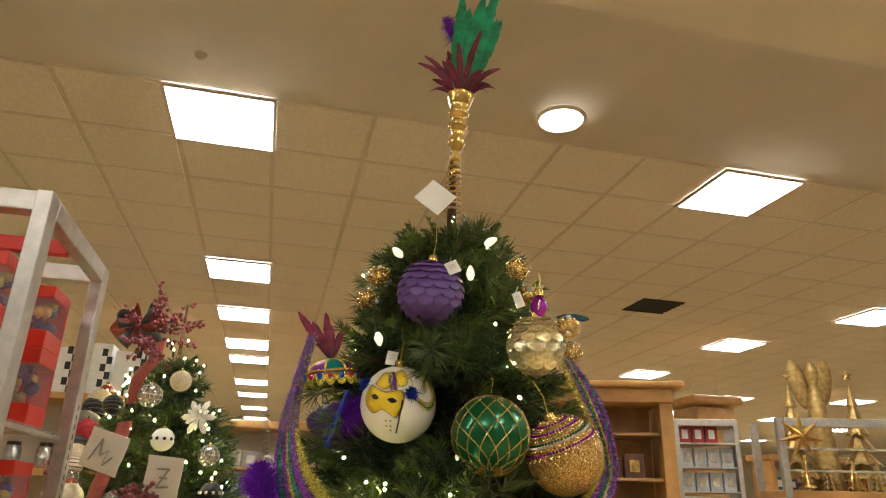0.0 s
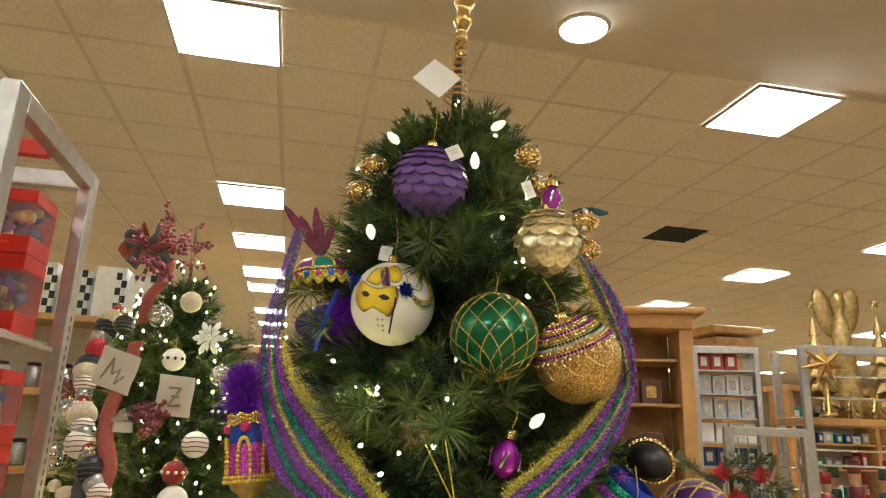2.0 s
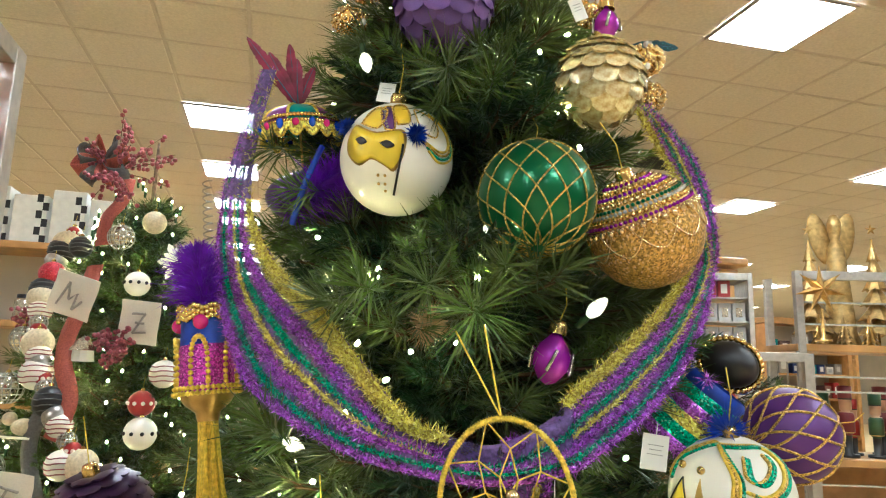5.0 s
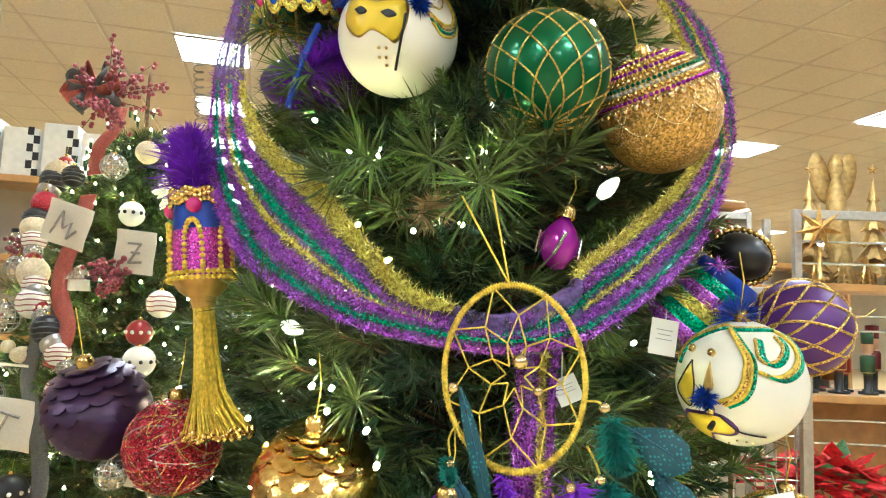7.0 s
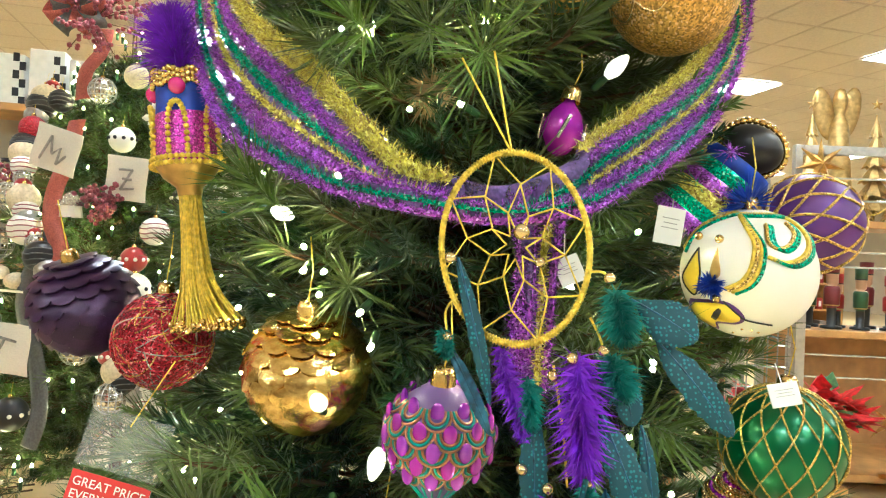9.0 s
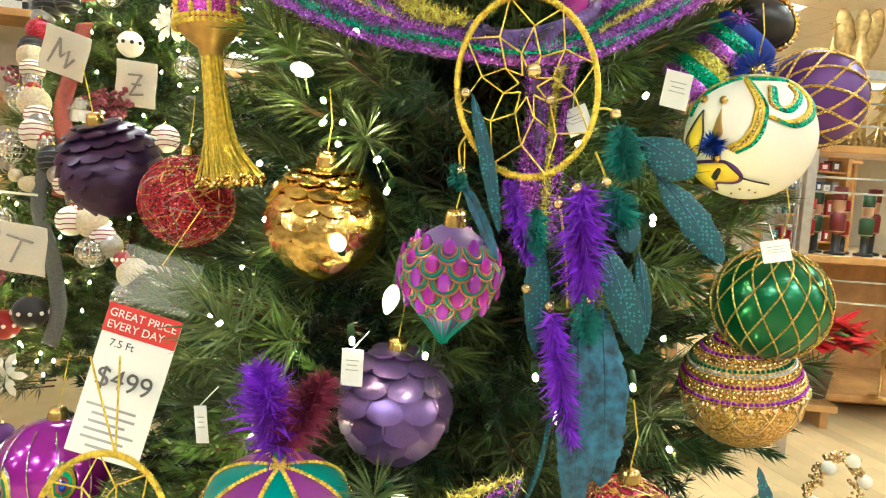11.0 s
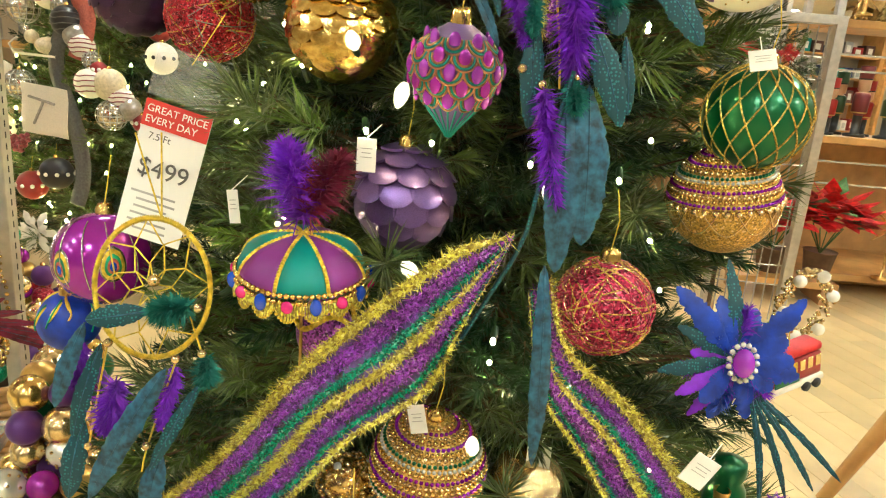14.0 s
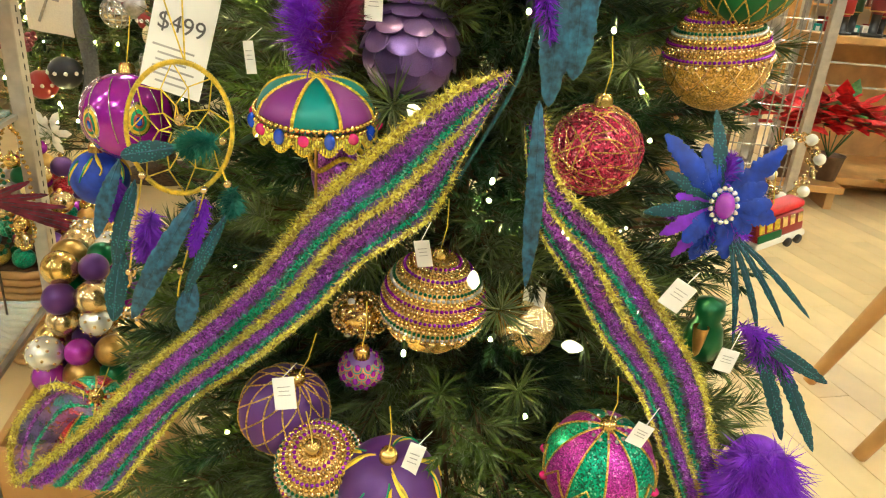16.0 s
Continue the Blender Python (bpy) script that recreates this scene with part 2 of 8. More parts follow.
# ---- mesh helpers ----
def link(name, bm, material, parent=None, label="", smooth=True):
    me = bpy.data.meshes.new(name)
    bm.to_mesh(me)
    bm.free()
    for m in material if isinstance(material, (list, tuple)) else [material]:
        me.materials.append(m)
    if smooth:
        me.polygons.foreach_set("use_smooth", [True] * len(me.polygons))
    ob = new(name, me)
    if parent is not None:
        ob.parent = parent
    if label:
        ob["label"] = label
    return ob


def part(name, bm, material, parent, label="", smooth=True):
    return link(name, bm, material, parent, label, smooth)


def pydata(name, vs, fs, material, parent=None, label="", smooth=False, mats=None):
    me = bpy.data.meshes.new(name)
    me.from_pydata([tuple(v) for v in vs], [], fs)
    for m in material if isinstance(material, (list, tuple)) else [material]:
        me.materials.append(m)
    if mats is not None:
        me.polygons.foreach_set("material_index", mats)
    if smooth:
        me.polygons.foreach_set("use_smooth", [True] * len(me.polygons))
    ob = new(name, me)
    if parent is not None:
        ob.parent = parent
    if label:
        ob["label"] = label
    return ob


def thing(name, m, label, category, group="", kind=""):
    e = new(name)
    e.empty_display_size = 0.02
    e.matrix_basis = m
    return tagged(e, label, category, group, kind)


def box(bm, c, s, bevel=0.0, m=None):
    r = bmesh.ops.create_cube(bm, size=1.0)
    vs = r["verts"]
    bmesh.ops.scale(bm, verts=vs, vec=s)
    bmesh.ops.translate(bm, verts=vs, vec=c)
    if bevel:
        es = list({e for v in vs for e in v.link_edges})
        r2 = bmesh.ops.bevel(bm, geom=es, offset=bevel, segments=2, affect="EDGES", profile=0.5)
        vs = list({v for f in r2["faces"] for v in f.verts} | {v for v in vs if v.is_valid})
    if m is not None:
        bmesh.ops.transform(bm, matrix=m, verts=[v for v in vs if v.is_valid])
    return bm


def boxes(items, bevel=0.0):
    bm = bmesh.new()
    for c, s in items:
        box(bm, c, s, bevel)
    return bm


def lathe(profile, seg=24, bm=None, closed=True):
    bm = bm or bmesh.new()
    rings = []
    for r, z in profile:
        rings.append([bm.verts.new((max(r, 1e-5) * math.cos(2 * math.pi * i / seg), max(r, 1e-5) * math.sin(2 * math.pi * i / seg), z)) for i in range(seg)])
    for a, b in zip(rings, rings[1:]):
        for i in range(seg):
            bm.faces.new((a[i], a[(i + 1) % seg], b[(i + 1) % seg], b[i]))
    bmesh.ops.recalc_face_normals(bm, faces=bm.faces)
    return bm


def sphere(r, c=(0, 0, 0), seg=32, rings=20, bm=None, squash=1.0):
    bm = bm or bmesh.new()
    res = bmesh.ops.create_uvsphere(bm, u_segments=seg, v_segments=rings, radius=r)
    bmesh.ops.scale(bm, verts=res["verts"], vec=(1, 1, squash))
    bmesh.ops.translate(bm, verts=res["verts"], vec=c)
    return bm


def beads(points, r, material, parent, name="bead_row", label="", sub=1):
    src = bmesh.new()
    bmesh.ops.create_icosphere(src, subdivisions=sub, radius=1.0)
    base = [v.co.copy() for v in src.verts]
    src.verts.index_update()
    faces = [[v.index for v in f.verts] for f in src.faces]
    src.free()
    vs, fs = [], []
    for i, p in enumerate(points):
        rr = r[i] if isinstance(r, (list, tuple)) else r
        o = len(vs)
        vs += [b * rr + Vector(p) for b in base]
        fs += [[k + o for k in f] for f in faces]
    ob = pydata(name, vs, fs, material, parent, label, True)
    return tagged(ob, kind="stuff") if len(points) > 12 else ob


def tube(paths, r, material, parent, name="cord", label="", seg=5, cyclic=False):
    vs, fs = [], []
    for path in paths:
        path = [Vector(p) for p in path]
        n = len(path)
        o = len(vs)
        ref = Vector((0.31, 0.2, 0.93)).normalized()
        for i, p in enumerate(path):
            if cyclic:
                d = path[(i + 1) % n] - path[i - 1]
            else:
                d = path[min(i + 1, n - 1)] - path[max(i - 1, 0)]
            d = d.normalized() if d.length > 1e-9 else Vector((0, 0, 1))
            a = d.cross(ref)
            if a.length < 1e-3:
                a = d.cross(Vector((1, 0, 0)))
            a.normalize()
            b = d.cross(a)
            rr = r(i / max(1, n - 1)) if callable(r) else r
            vs += [p + (a * math.cos(2 * math.pi * k / seg) + b * math.sin(2 * math.pi * k / seg)) * rr for k in range(seg)]
        for i in range(n if cyclic else n - 1):
            j = (i + 1) % n
            for k in range(seg):
                fs.append((o + i * seg + k, o + i * seg + (k + 1) % seg, o + j * seg + (k + 1) % seg, o + j * seg + k))
    ob = pydata(name, vs, fs, material, parent, label, True)
    return tagged(ob, kind="stuff") if len(paths) > 15 else ob


def spline(pts, n):
    pts = [Vector(p) for p in pts]
    out = []
    m = len(pts) - 1
    for k in range(n):
        s = k / (n - 1) * m
        i = min(int(s), m - 1)
        t = s - i
        p0, p1, p2, p3 = pts[max(i - 1, 0)], pts[i], pts[i + 1], pts[min(i + 2, m)]
        out.append(0.5 * ((2 * p1) + (p2 - p0) * t + (2 * p0 - 5 * p1 + 4 * p2 - p3) * t * t + (3 * p1 - p0 - 3 * p2 + p3) * t ** 3))
    return out


def on_ball(r, lon, lat):
    return Vector((r * math.cos(lat) * math.sin(lon), -r * math.cos(lat) * math.cos(lon), r * math.sin(lat)))


def text(body, size, material, parent, m, name="printed_word"):
    cu = bpy.data.curves.new(name, "FONT")
    cu.body, cu.size, cu.extrude = body, size, 0.0002
    cu.align_x, cu.align_y = "CENTER", "CENTER"
    tmp = bpy.data.objects.new(name, cu)
    scene.collection.objects.link(tmp)
    bpy.context.view_layer.update()
    me = bpy.data.meshes.new_from_object(tmp.evaluated_get(bpy.context.evaluated_depsgraph_get()))
    bpy.data.objects.remove(tmp)
    me.materials.clear()
    me.materials.append(material)
    ob = new(name, me)
    ob.parent = parent
    ob.matrix_basis = m
    return ob

# ---- the room ----
PITCH, U0, V0 = 0.58, -0.625, 3.40
U1, U2, VB, VF = -11.0, 21.0, -7.0, 24.0


def slab(name, u1, u2, v1, v2, z1, z2, material, label, cat):
    bm = boxes([(((u1 + u2) / 2, (v1 + v2) / 2, (z1 + z2) / 2), (u2 - u1, v2 - v1, z2 - z1))])
    ob = link(name, bm, material, smooth=False)
    ob.matrix_basis = STORE
    return tagged(ob, label, cat, kind="structure")


slab("wall_north", U1, U2, VF, VF + 0.2, 0, 4.1, M["wall"], "tan painted wall closing the sales floor", "wall")
slab("wall_south", U1, U2, VB - 0.2, VB, 0, 4.1, M["wall"], "tan painted wall closing the sales floor", "wall")
slab("wall_west", U1 - 0.2, U1, VB, VF, 0, 4.1, M["wall"], "tan painted wall closing the sales floor", "wall")
slab("wall_east", U2, U2 + 0.2, VB, VF, 0, 4.1, M["wall"], "tan painted wall closing the sales floor", "wall")
# lower plaster soffit with a rounded nose, then the flat plaster strip
bm = bmesh.new()
prof = [(VB, 3.50), (1.93, 3.50), (2.02, 3.512), (2.08, 3.545), (2.11, 3.60), (2.12, CEIL), (V0 - 0.02, CEIL), (V0 - 0.02, CEIL + 0.25), (VB, CEIL + 0.25)]
ra = [bm.verts.new((U1, v, z)) for v, z in prof]
rb = [bm.verts.new((U2, v, z)) for v, z in prof]
for i in range(len(prof)):
    j = (i + 1) % len(prof)
    bm.faces.new((ra[i], ra[j], rb[j], rb[i]))
bmesh.ops.recalc_face_normals(bm, faces=bm.faces)
sof = link("ceiling_soffit", bm, M["drywall"])
sof.matrix_basis = STORE
tagged(sof, "smooth tan plaster ceiling soffit with rounded edge", "ceiling", kind="structure")

LIGHTS = {(0, 0), (6, 0), (0, 5), (0, 8), (0, 11), (0, 13), (0, 17), (0, 20), (0, 24), (0, 28), (11, 7), (11, 11), (16, 14), (12, 4), (10, 16), (16, 18), (20, 13), (21, 18), (16, 22), (10, 21), (21, 23), (26, 15), (26, 20), (16, 27), (21, 28), (10, 27), (26, 26), (5, 30),
          (-7, 3), (-7, 9), (-7, 15), (-13, 6), (-13, 14), (18, 6), (24, 8), (30, 12), (30, 20), (18, 1), (25, 2)}
NU, NV = int((U2 - U1) / PITCH) + 2, int((VF - V0) / PITCH) + 1
I0 = int((U1 - U0) / PITCH)
vs, fs, mi = [], [], []


def quad(a, b, c, d, m):
    o = len(vs)
    vs.extend((a, b, c, d))
    fs.append((o, o + 1, o + 2, o + 3))
    mi.append(m)


for i in range(I0, I0 + NU):
    for j in range(NV):
        if (i, j) in LIGHTS:
            continue
        a, b = U0 + i * PITCH, V0 + j * PITCH
        e, z1, z2 = 0.011, CEIL, CEIL + 0.007
        o = [(a + e, b + e), (a + PITCH - e, b + e), (a + PITCH - e, b + PITCH - e), (a + e, b + PITCH - e)]
        n = 0.008
        q = [(a + e + n, b + e + n), (a + PITCH - e - n, b + e + n), (a + PITCH - e - n, b + PITCH - e - n), (a + e + n, b + PITCH - e - n)]
        quad(*[(x, y, z1 + 0.001) for x, y in q[::-1]], 0)
        for k in range(4):
            l = (k + 1) % 4
            quad((*o[k], z2), (*o[l], z2), (*q[l], z1 + 0.001), (*q[k], z1 + 0.001), 0)
for i in range(I0, I0 + NU + 1):
    a = U0 + i * PITCH
    quad((a - 0.012, V0 + 0.013, CEIL + 0.004), (a - 0.012, VF, CEIL + 0.004), (a + 0.012, VF, CEIL + 0.004), (a + 0.012, V0 + 0.013, CEIL + 0.004), 1)
for j in range(NV + 1):
    b = V0 + j * PITCH
    quad((U1, b - 0.012, CEIL + 0.0055), (U1, b + 0.012, CEIL + 0.0055), (U2, b + 0.012, CEIL + 0.0055), (U2, b - 0.012, CEIL + 0.0055), 1)
quad((U1, V0 - 0.02, CEIL + 0.2), (U1, VF, CEIL + 0.2), (U2, VF, CEIL + 0.2), (U2, V0 - 0.02, CEIL + 0.2), 1)
ceil = pydata("ceiling", vs, fs, [M["tile"], M["tbar"]], mats=mi)
ceil.matrix_basis = STORE
tagged(ceil, "suspended ceiling of tan square acoustic tiles in a grid", "ceiling", kind="structure")


def ceiling_light(u, v, z):
    t = thing("ceiling_light", STORE @ Matrix.Translation((u, v, z)), "square white recessed ceiling light panel, switched on", "ceiling light", "ceiling light panels")
    h = 0.308
    part("diffuser", boxes([((0, 0, 0.012), (2 * h - 0.03, 2 * h - 0.03, 0.008))]), M["panel"], t, "glowing white diffuser", False)
    w = 0.018
    part("frame", boxes([((h - w / 2, 0, 0.008), (w, 2 * h, 0.018)), ((-h + w / 2, 0, 0.008), (w, 2 * h, 0.018)), ((0, h - w / 2, 0.008), (2 * h - 2 * w, w, 0.018)), ((0, -h + w / 2, 0.008), (2 * h - 2 * w, w, 0.018))]), M["tbar"], t, smooth=False)
    return t


first_light = None
for i, j in sorted(LIGHTS):
    p = (U0 + (i + 0.5) * PITCH, V0 + (j + 0.5) * PITCH, CEIL - 0.020)
    if first_light is None:
        first_light = ceiling_light(*p)
    else:
        copy_thing(first_light, STORE @ Matrix.Translation(p))


# unseen panels added behind the viewpoint to brighten the tree front
for u, v in ((-3.4, 0.6), (3.2, 1.0), (6.6, 0.6), (-1.4, -1.4), (1.3, -1.6), (4.4, -1.4), (-3.6, -3.6), (0.2, -4.2), (3.4, -4.0), (-6.5, -1.0), (-6.5, 1.0), (7.4, -3.0)):
    copy_thing(first_light, STORE @ Matrix.Translation((u, v, 3.50 - 0.017)))


def downlight(u, v, z):
    t = thing("downlight", STORE @ Matrix.Translation((u, v, z)), "round recessed downlight glowing in the plaster ceiling", "ceiling light", "round downlights")
    part("lens", lathe([(0.0, -0.004), (0.125, -0.004), (0.125, 0.0)], 40), M["panel"], t, "glowing white lens")
    part("rim", lathe([(0.126, 0.0), (0.126, -0.016), (0.130, -0.017), (0.144, -0.004), (0.146, 0.0)], 40), M["drywall"], t)
    return t


dl = downlight(1.57, 3.13, CEIL - 0.001)
# further downlights, unseen, added for more light on the near side
for u, v in ((4.4, 3.0), (-2.0, 0.9), (0.8, -0.4)):
    copy_thing(dl, STORE @ Matrix.Translation((u, v, (CEIL if v > 2.2 else 3.50) - 0.001)))
sd = thing("smoke_detector", STORE @ Matrix.Translation((-0.41, 3.08, CEIL)), "small round sensor on the plaster ceiling", "sensor")
part("sensor_body", lathe([(0.0, -0.022), (0.02, -0.02), (0.03, -0.004), (0.032, 0.0)], 20), M["tbar"], sd)
vent = thing("ceiling_vent", STORE @ Matrix.Translation((4.08, 6.43, CEIL - 0.004)), "dark square air vent set in the tiled ceiling", "vent")
part("backing", boxes([((0, 0, 0.006), (0.5, 0.5, 0.006))]), M["slot"], vent, smooth=False)
for k in range(6):
    b = part("slat", boxes([((0, -0.21 + 0.084 * k, -0.004), (0.5, 0.03, 0.004))]), M["slot"], vent, smooth=False)

# floor of maple boards
flo = slab("floor", U1, U2, VB, VF, -0.1, -0.004, M["floor"], "pale maple plank floor with a satin finish", "floor")
board_mesh = {}
k = 0
for i in range(-6, 46):
    for j in range(-4, 8):
        u, v = i * 0.12 + 0.3, j * 1.5 + 1.2 + (i * 0.53) % 1.5
        if k >= 300 or not (0.2 < u < 4.2 and v > 0 and v < 5.5):
            continue
        me = board_mesh.get(0)
        if me is None:
            bm = boxes([((0, 0, -0.002), (0.1185, 1.498, 0.006))], 0.0008)
            ob = part("plank", bm, M["floor"], flo, smooth=False)
            board_mesh[0] = ob.data
        else:
            ob = new("plank", me)
            ob.parent = flo
        ob.matrix_basis = Matrix.Translation((u, v, 0))
        k += 1

# ---- fir branches ----
def needle_tri(vs, fs, p, d, length, width):
    a = d.cross(Vector((rnd.uniform(-1, 1), rnd.uniform(-1, 1), rnd.uniform(-1, 1))))
    if a.length < 1e-4:
        return
    a = a.normalized() * width
    o = len(vs)
    q = p + d * length * 0.4
    vs.extend((p, q + a * 0.5, p + d * length + Vector((0, 0, -0.1)) * length, q - a * 0.5))
    fs.append((o, o + 1, o + 2, o + 3))


def sprig(vs, fs, mi, p, d, length, nlen, count, spread, m, width):
    """needles round one twig; spread is the angle from the twig."""
    d = d.normalized()
    a = d.orthogonal().normalized()
    b = d.cross(a)
    for k in range(count):
        s = (k + rnd.random()) / count
        w = rnd.uniform(0, 2 * math.pi)
        sp = spread * (1.15 - 0.5 * s) + rnd.uniform(-0.15, 0.15)
        out = (a * math.cos(w) + b * math.sin(w)) * math.sin(sp) + d * math.cos(sp)
        n = len(fs)
        needle_tri(vs, fs, p + d * length * s, out, nlen * rnd.uniform(0.7, 1.15), width)
        mi.extend([m] * (len(fs) - n))


def branch_mesh(kind):
    """a bough along +x with twigs; about 0.3 long."""
    vs, fs, mi = [], [], []
    L = 0.28
    twigs = []
    for k in range(7):
        s = 0.25 + 0.75 * k / 6
        side = (-1) ** k
        p = Vector((L * s * 0.85, 0, 0.015 * math.sin(s * 3)))
        d = Vector((0.8, side * rnd.uniform(0.35, 0.8), rnd.uniform(-0.25, 0.45)))
        if k == 6:
            d = Vector((1, 0, 0.25))
        twigs.append((p, d.normalized(), 0.10 - 0.035 * s))
    for p, d, l in twigs:
        if kind == "long":
            sprig(vs, fs, mi, p, d, l * 0.6, 0.080, 30, 0.60, 1, 0.0036)
        elif kind == "tip":
            sprig(vs, fs, mi, p, d, l * 1.25, 0.026, 62, 0.72, 2, 0.0046)
        else:
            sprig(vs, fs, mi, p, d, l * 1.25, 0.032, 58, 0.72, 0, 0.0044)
        # twig stem
        a = d.orthogonal().normalized() * 0.0016
        b = d.cross(a)
        o = len(vs)
        vs.extend((p + a, p - a * 0.5 + b, p - a * 0.5 - b, p + d * l))
        fs.extend(((o, o + 1, o + 3), (o + 1, o + 2, o + 3), (o + 2, o, o + 3)))
        mi.extend([3] * 3)
    o = len(vs)
    for x, r in ((0, 0.004), (L * 0.9, 0.002)):
        for k in range(5):
            vs.append((x, r * math.cos(k * 1.257), r * math.sin(k * 1.257)))
    for k in range(5):
        fs.append((o + k, o + (k + 1) % 5, o + 5 + (k + 1) % 5, o + 5 + k))
        mi.append(3)
    me = bpy.data.meshes.new("branch")
    me.from_pydata([tuple(v) for v in vs], [], fs)
    for m in ("needle", "needle_long", "needle_tip", "bark"):
        me.materials.append(M[m])
    me.polygons.foreach_set("material_index", mi)
    return me


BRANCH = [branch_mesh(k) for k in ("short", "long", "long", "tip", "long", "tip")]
AXIS = Vector((-0.015, 1.42, 0))
PROFILE = [(0.25, 0.52), (0.7, 0.46), (1.0, 0.42), (1.3, 0.36), (1.5, 0.29), (1.73, 0.24), (1.9, 0.21), (2.02, 0.165), (2.1, 0.135), (2.17, 0.095), (2.24, 0.03)]


def reach(z):
    return float(np.interp(z, [p[0] for p in PROFILE], [p[1] for p in PROFILE]))


CLEAR = []  # (centre, radius): room that hanging things keep free of boughs


def blocked(p, q):
    for c, r in CLEAR:
        for s in (0.35, 0.6, 0.8, 1.0, 1.12):
            x = p.lerp(q, s)
            if (x - c).length < r + 0.022:
                return True
            o = Vector((c.x - AXIS.x, c.y - AXIS.y - 0.12, 0.05)).normalized()
            for o_ in (o, Vector((-0.7 * c.x, -0.75, 0.08)).normalized()):
                k = (x - c).dot(o_)
                if 0 < k < 0.3 and ((x - c) - o_ * k).length < r + 0.012:
                    return True
    return False


def fir_tree(name, base, label, boughs, height, reach_at, scale, z0, check, turn=0.0):
    t = thing(name, Matrix.Translation(base), label, "Christmas tree")
    part("trunk", lathe([(0.028, 0.0), (0.026, 0.8), (0.016, height * 0.8), (0.010, height), (0.006, height + 0.15), (0.0, height + 0.155)], 12), M["bark"], t)
    bm = lathe([(0.0, 0.0), (0.24, 0.0), (0.24, 0.02), (0.05, 0.05), (0.035, 0.25)], 24)
    part("stand", bm, M["bark"], t)
    made = 0
    k = 0
    while made < boughs and k < boughs * 4:
        k += 1
        f = k / (boughs * 1.35) % 1.0
        z = z0 + (height - 0.03 - z0) * (1 - (1 - f) ** 1.15)
        w = k * 2.39996 + turn + rnd.uniform(-0.2, 0.2)
        R = reach_at(z) * rnd.uniform(0.80, 1.16)
        s = scale * rnd.uniform(0.85, 1.15) * (0.55 + 0.45 * min(1, R / 0.25))
        out = Vector((math.cos(w), math.sin(w), 0))
        lift = rnd.uniform(-0.12, 0.40) + max(0, (z - (height - 0.22))) * 4.0
        d = Vector((out.x, out.y, lift)).normalized()
        tip = Vector((0, 0, z)) + out * R
        root = tip - d * 0.30 * s
        if check and blocked(Vector(base) + root, Vector(base) + tip):
            continue
        side = Vector((0, 0, 1)).cross(d).normalized()
        up = d.cross(side)
        m = Matrix((d, side, up)).transposed().to_4x4()
        ob = new("branch", BRANCH[rnd.randrange(6)])
        ob.parent = t
        ob.matrix_basis = Matrix.Translation(root) @ m @ Matrix.Rotation(rnd.uniform(-0.5, 0.5), 4, "X") @ Matrix.Scale(s, 4)
        made += 1
    # inner boughs close to the trunk keep the heart of the tree dark; about half add shade by the darkest needle colour
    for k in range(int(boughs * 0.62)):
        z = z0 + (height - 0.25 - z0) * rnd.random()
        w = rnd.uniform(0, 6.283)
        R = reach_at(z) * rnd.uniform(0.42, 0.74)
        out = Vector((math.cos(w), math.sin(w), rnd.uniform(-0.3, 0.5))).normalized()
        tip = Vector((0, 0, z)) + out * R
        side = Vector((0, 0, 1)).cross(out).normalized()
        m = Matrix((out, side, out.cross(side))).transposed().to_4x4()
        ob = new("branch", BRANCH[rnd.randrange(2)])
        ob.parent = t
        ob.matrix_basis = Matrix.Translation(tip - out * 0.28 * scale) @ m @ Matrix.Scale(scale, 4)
    return t

# ---- ornaments on the tree ----
def hang(t, top, length=0.06):
    """cap, loop and thread of a hanging ball, in its own frame."""
    part("cap", lathe([(0.0, top + 0.012), (0.008, top + 0.011), (0.010, top + 0.006), (0.011, top - 0.004)], 14), M["gold"], t)
    tube([[(0, 0, top + 0.01), (0.004, 0.0, top + 0.01 + length * 0.5), (0, 0.012, top + 0.01 + length)]], 0.0007, M["gold_cord"], t, "thread")


def ornament(c, r, label, tilt=(0, 0, 0), clear=0.006):
    CLEAR.append((Vector(c), r + clear))
    m = Matrix.Translation(c) @ Euler([radians(a) for a in tilt]).to_matrix().to_4x4()
    return thing("ornament_ball", m, label, "ornament", "ornaments on the tree")


def lattice_ball(c, r, material, label, turns=10, twist=1.0, tilt=(0, 0, 0), pinch=False, width=0.0010):
    t = ornament(c, r, label, tilt)
    part("ball", sphere(r, seg=48, rings=32), material, t)
    paths = []
    for s in (-1, 1):
        for k in range(turns):
            pts = []
            for i in range(41):
                lat = -1.45 + 2.85 * i / 40
                if pinch:
                    # diamonds that crowd together at the foot
                    lon = k * 2 * math.pi / turns + s * twist * (i / 40) ** 1.0
                else:
                    lon = k * 2 * math.pi / turns + s * twist * (lat / 1.45)
                pts.append(on_ball(r + 0.0007, lon, lat))
            paths.append(pts)
    tube(paths, width, M["gold_glitter"], t, "glitter_lattice", "gold glitter lattice lines")
    hang(t, r)
    return t


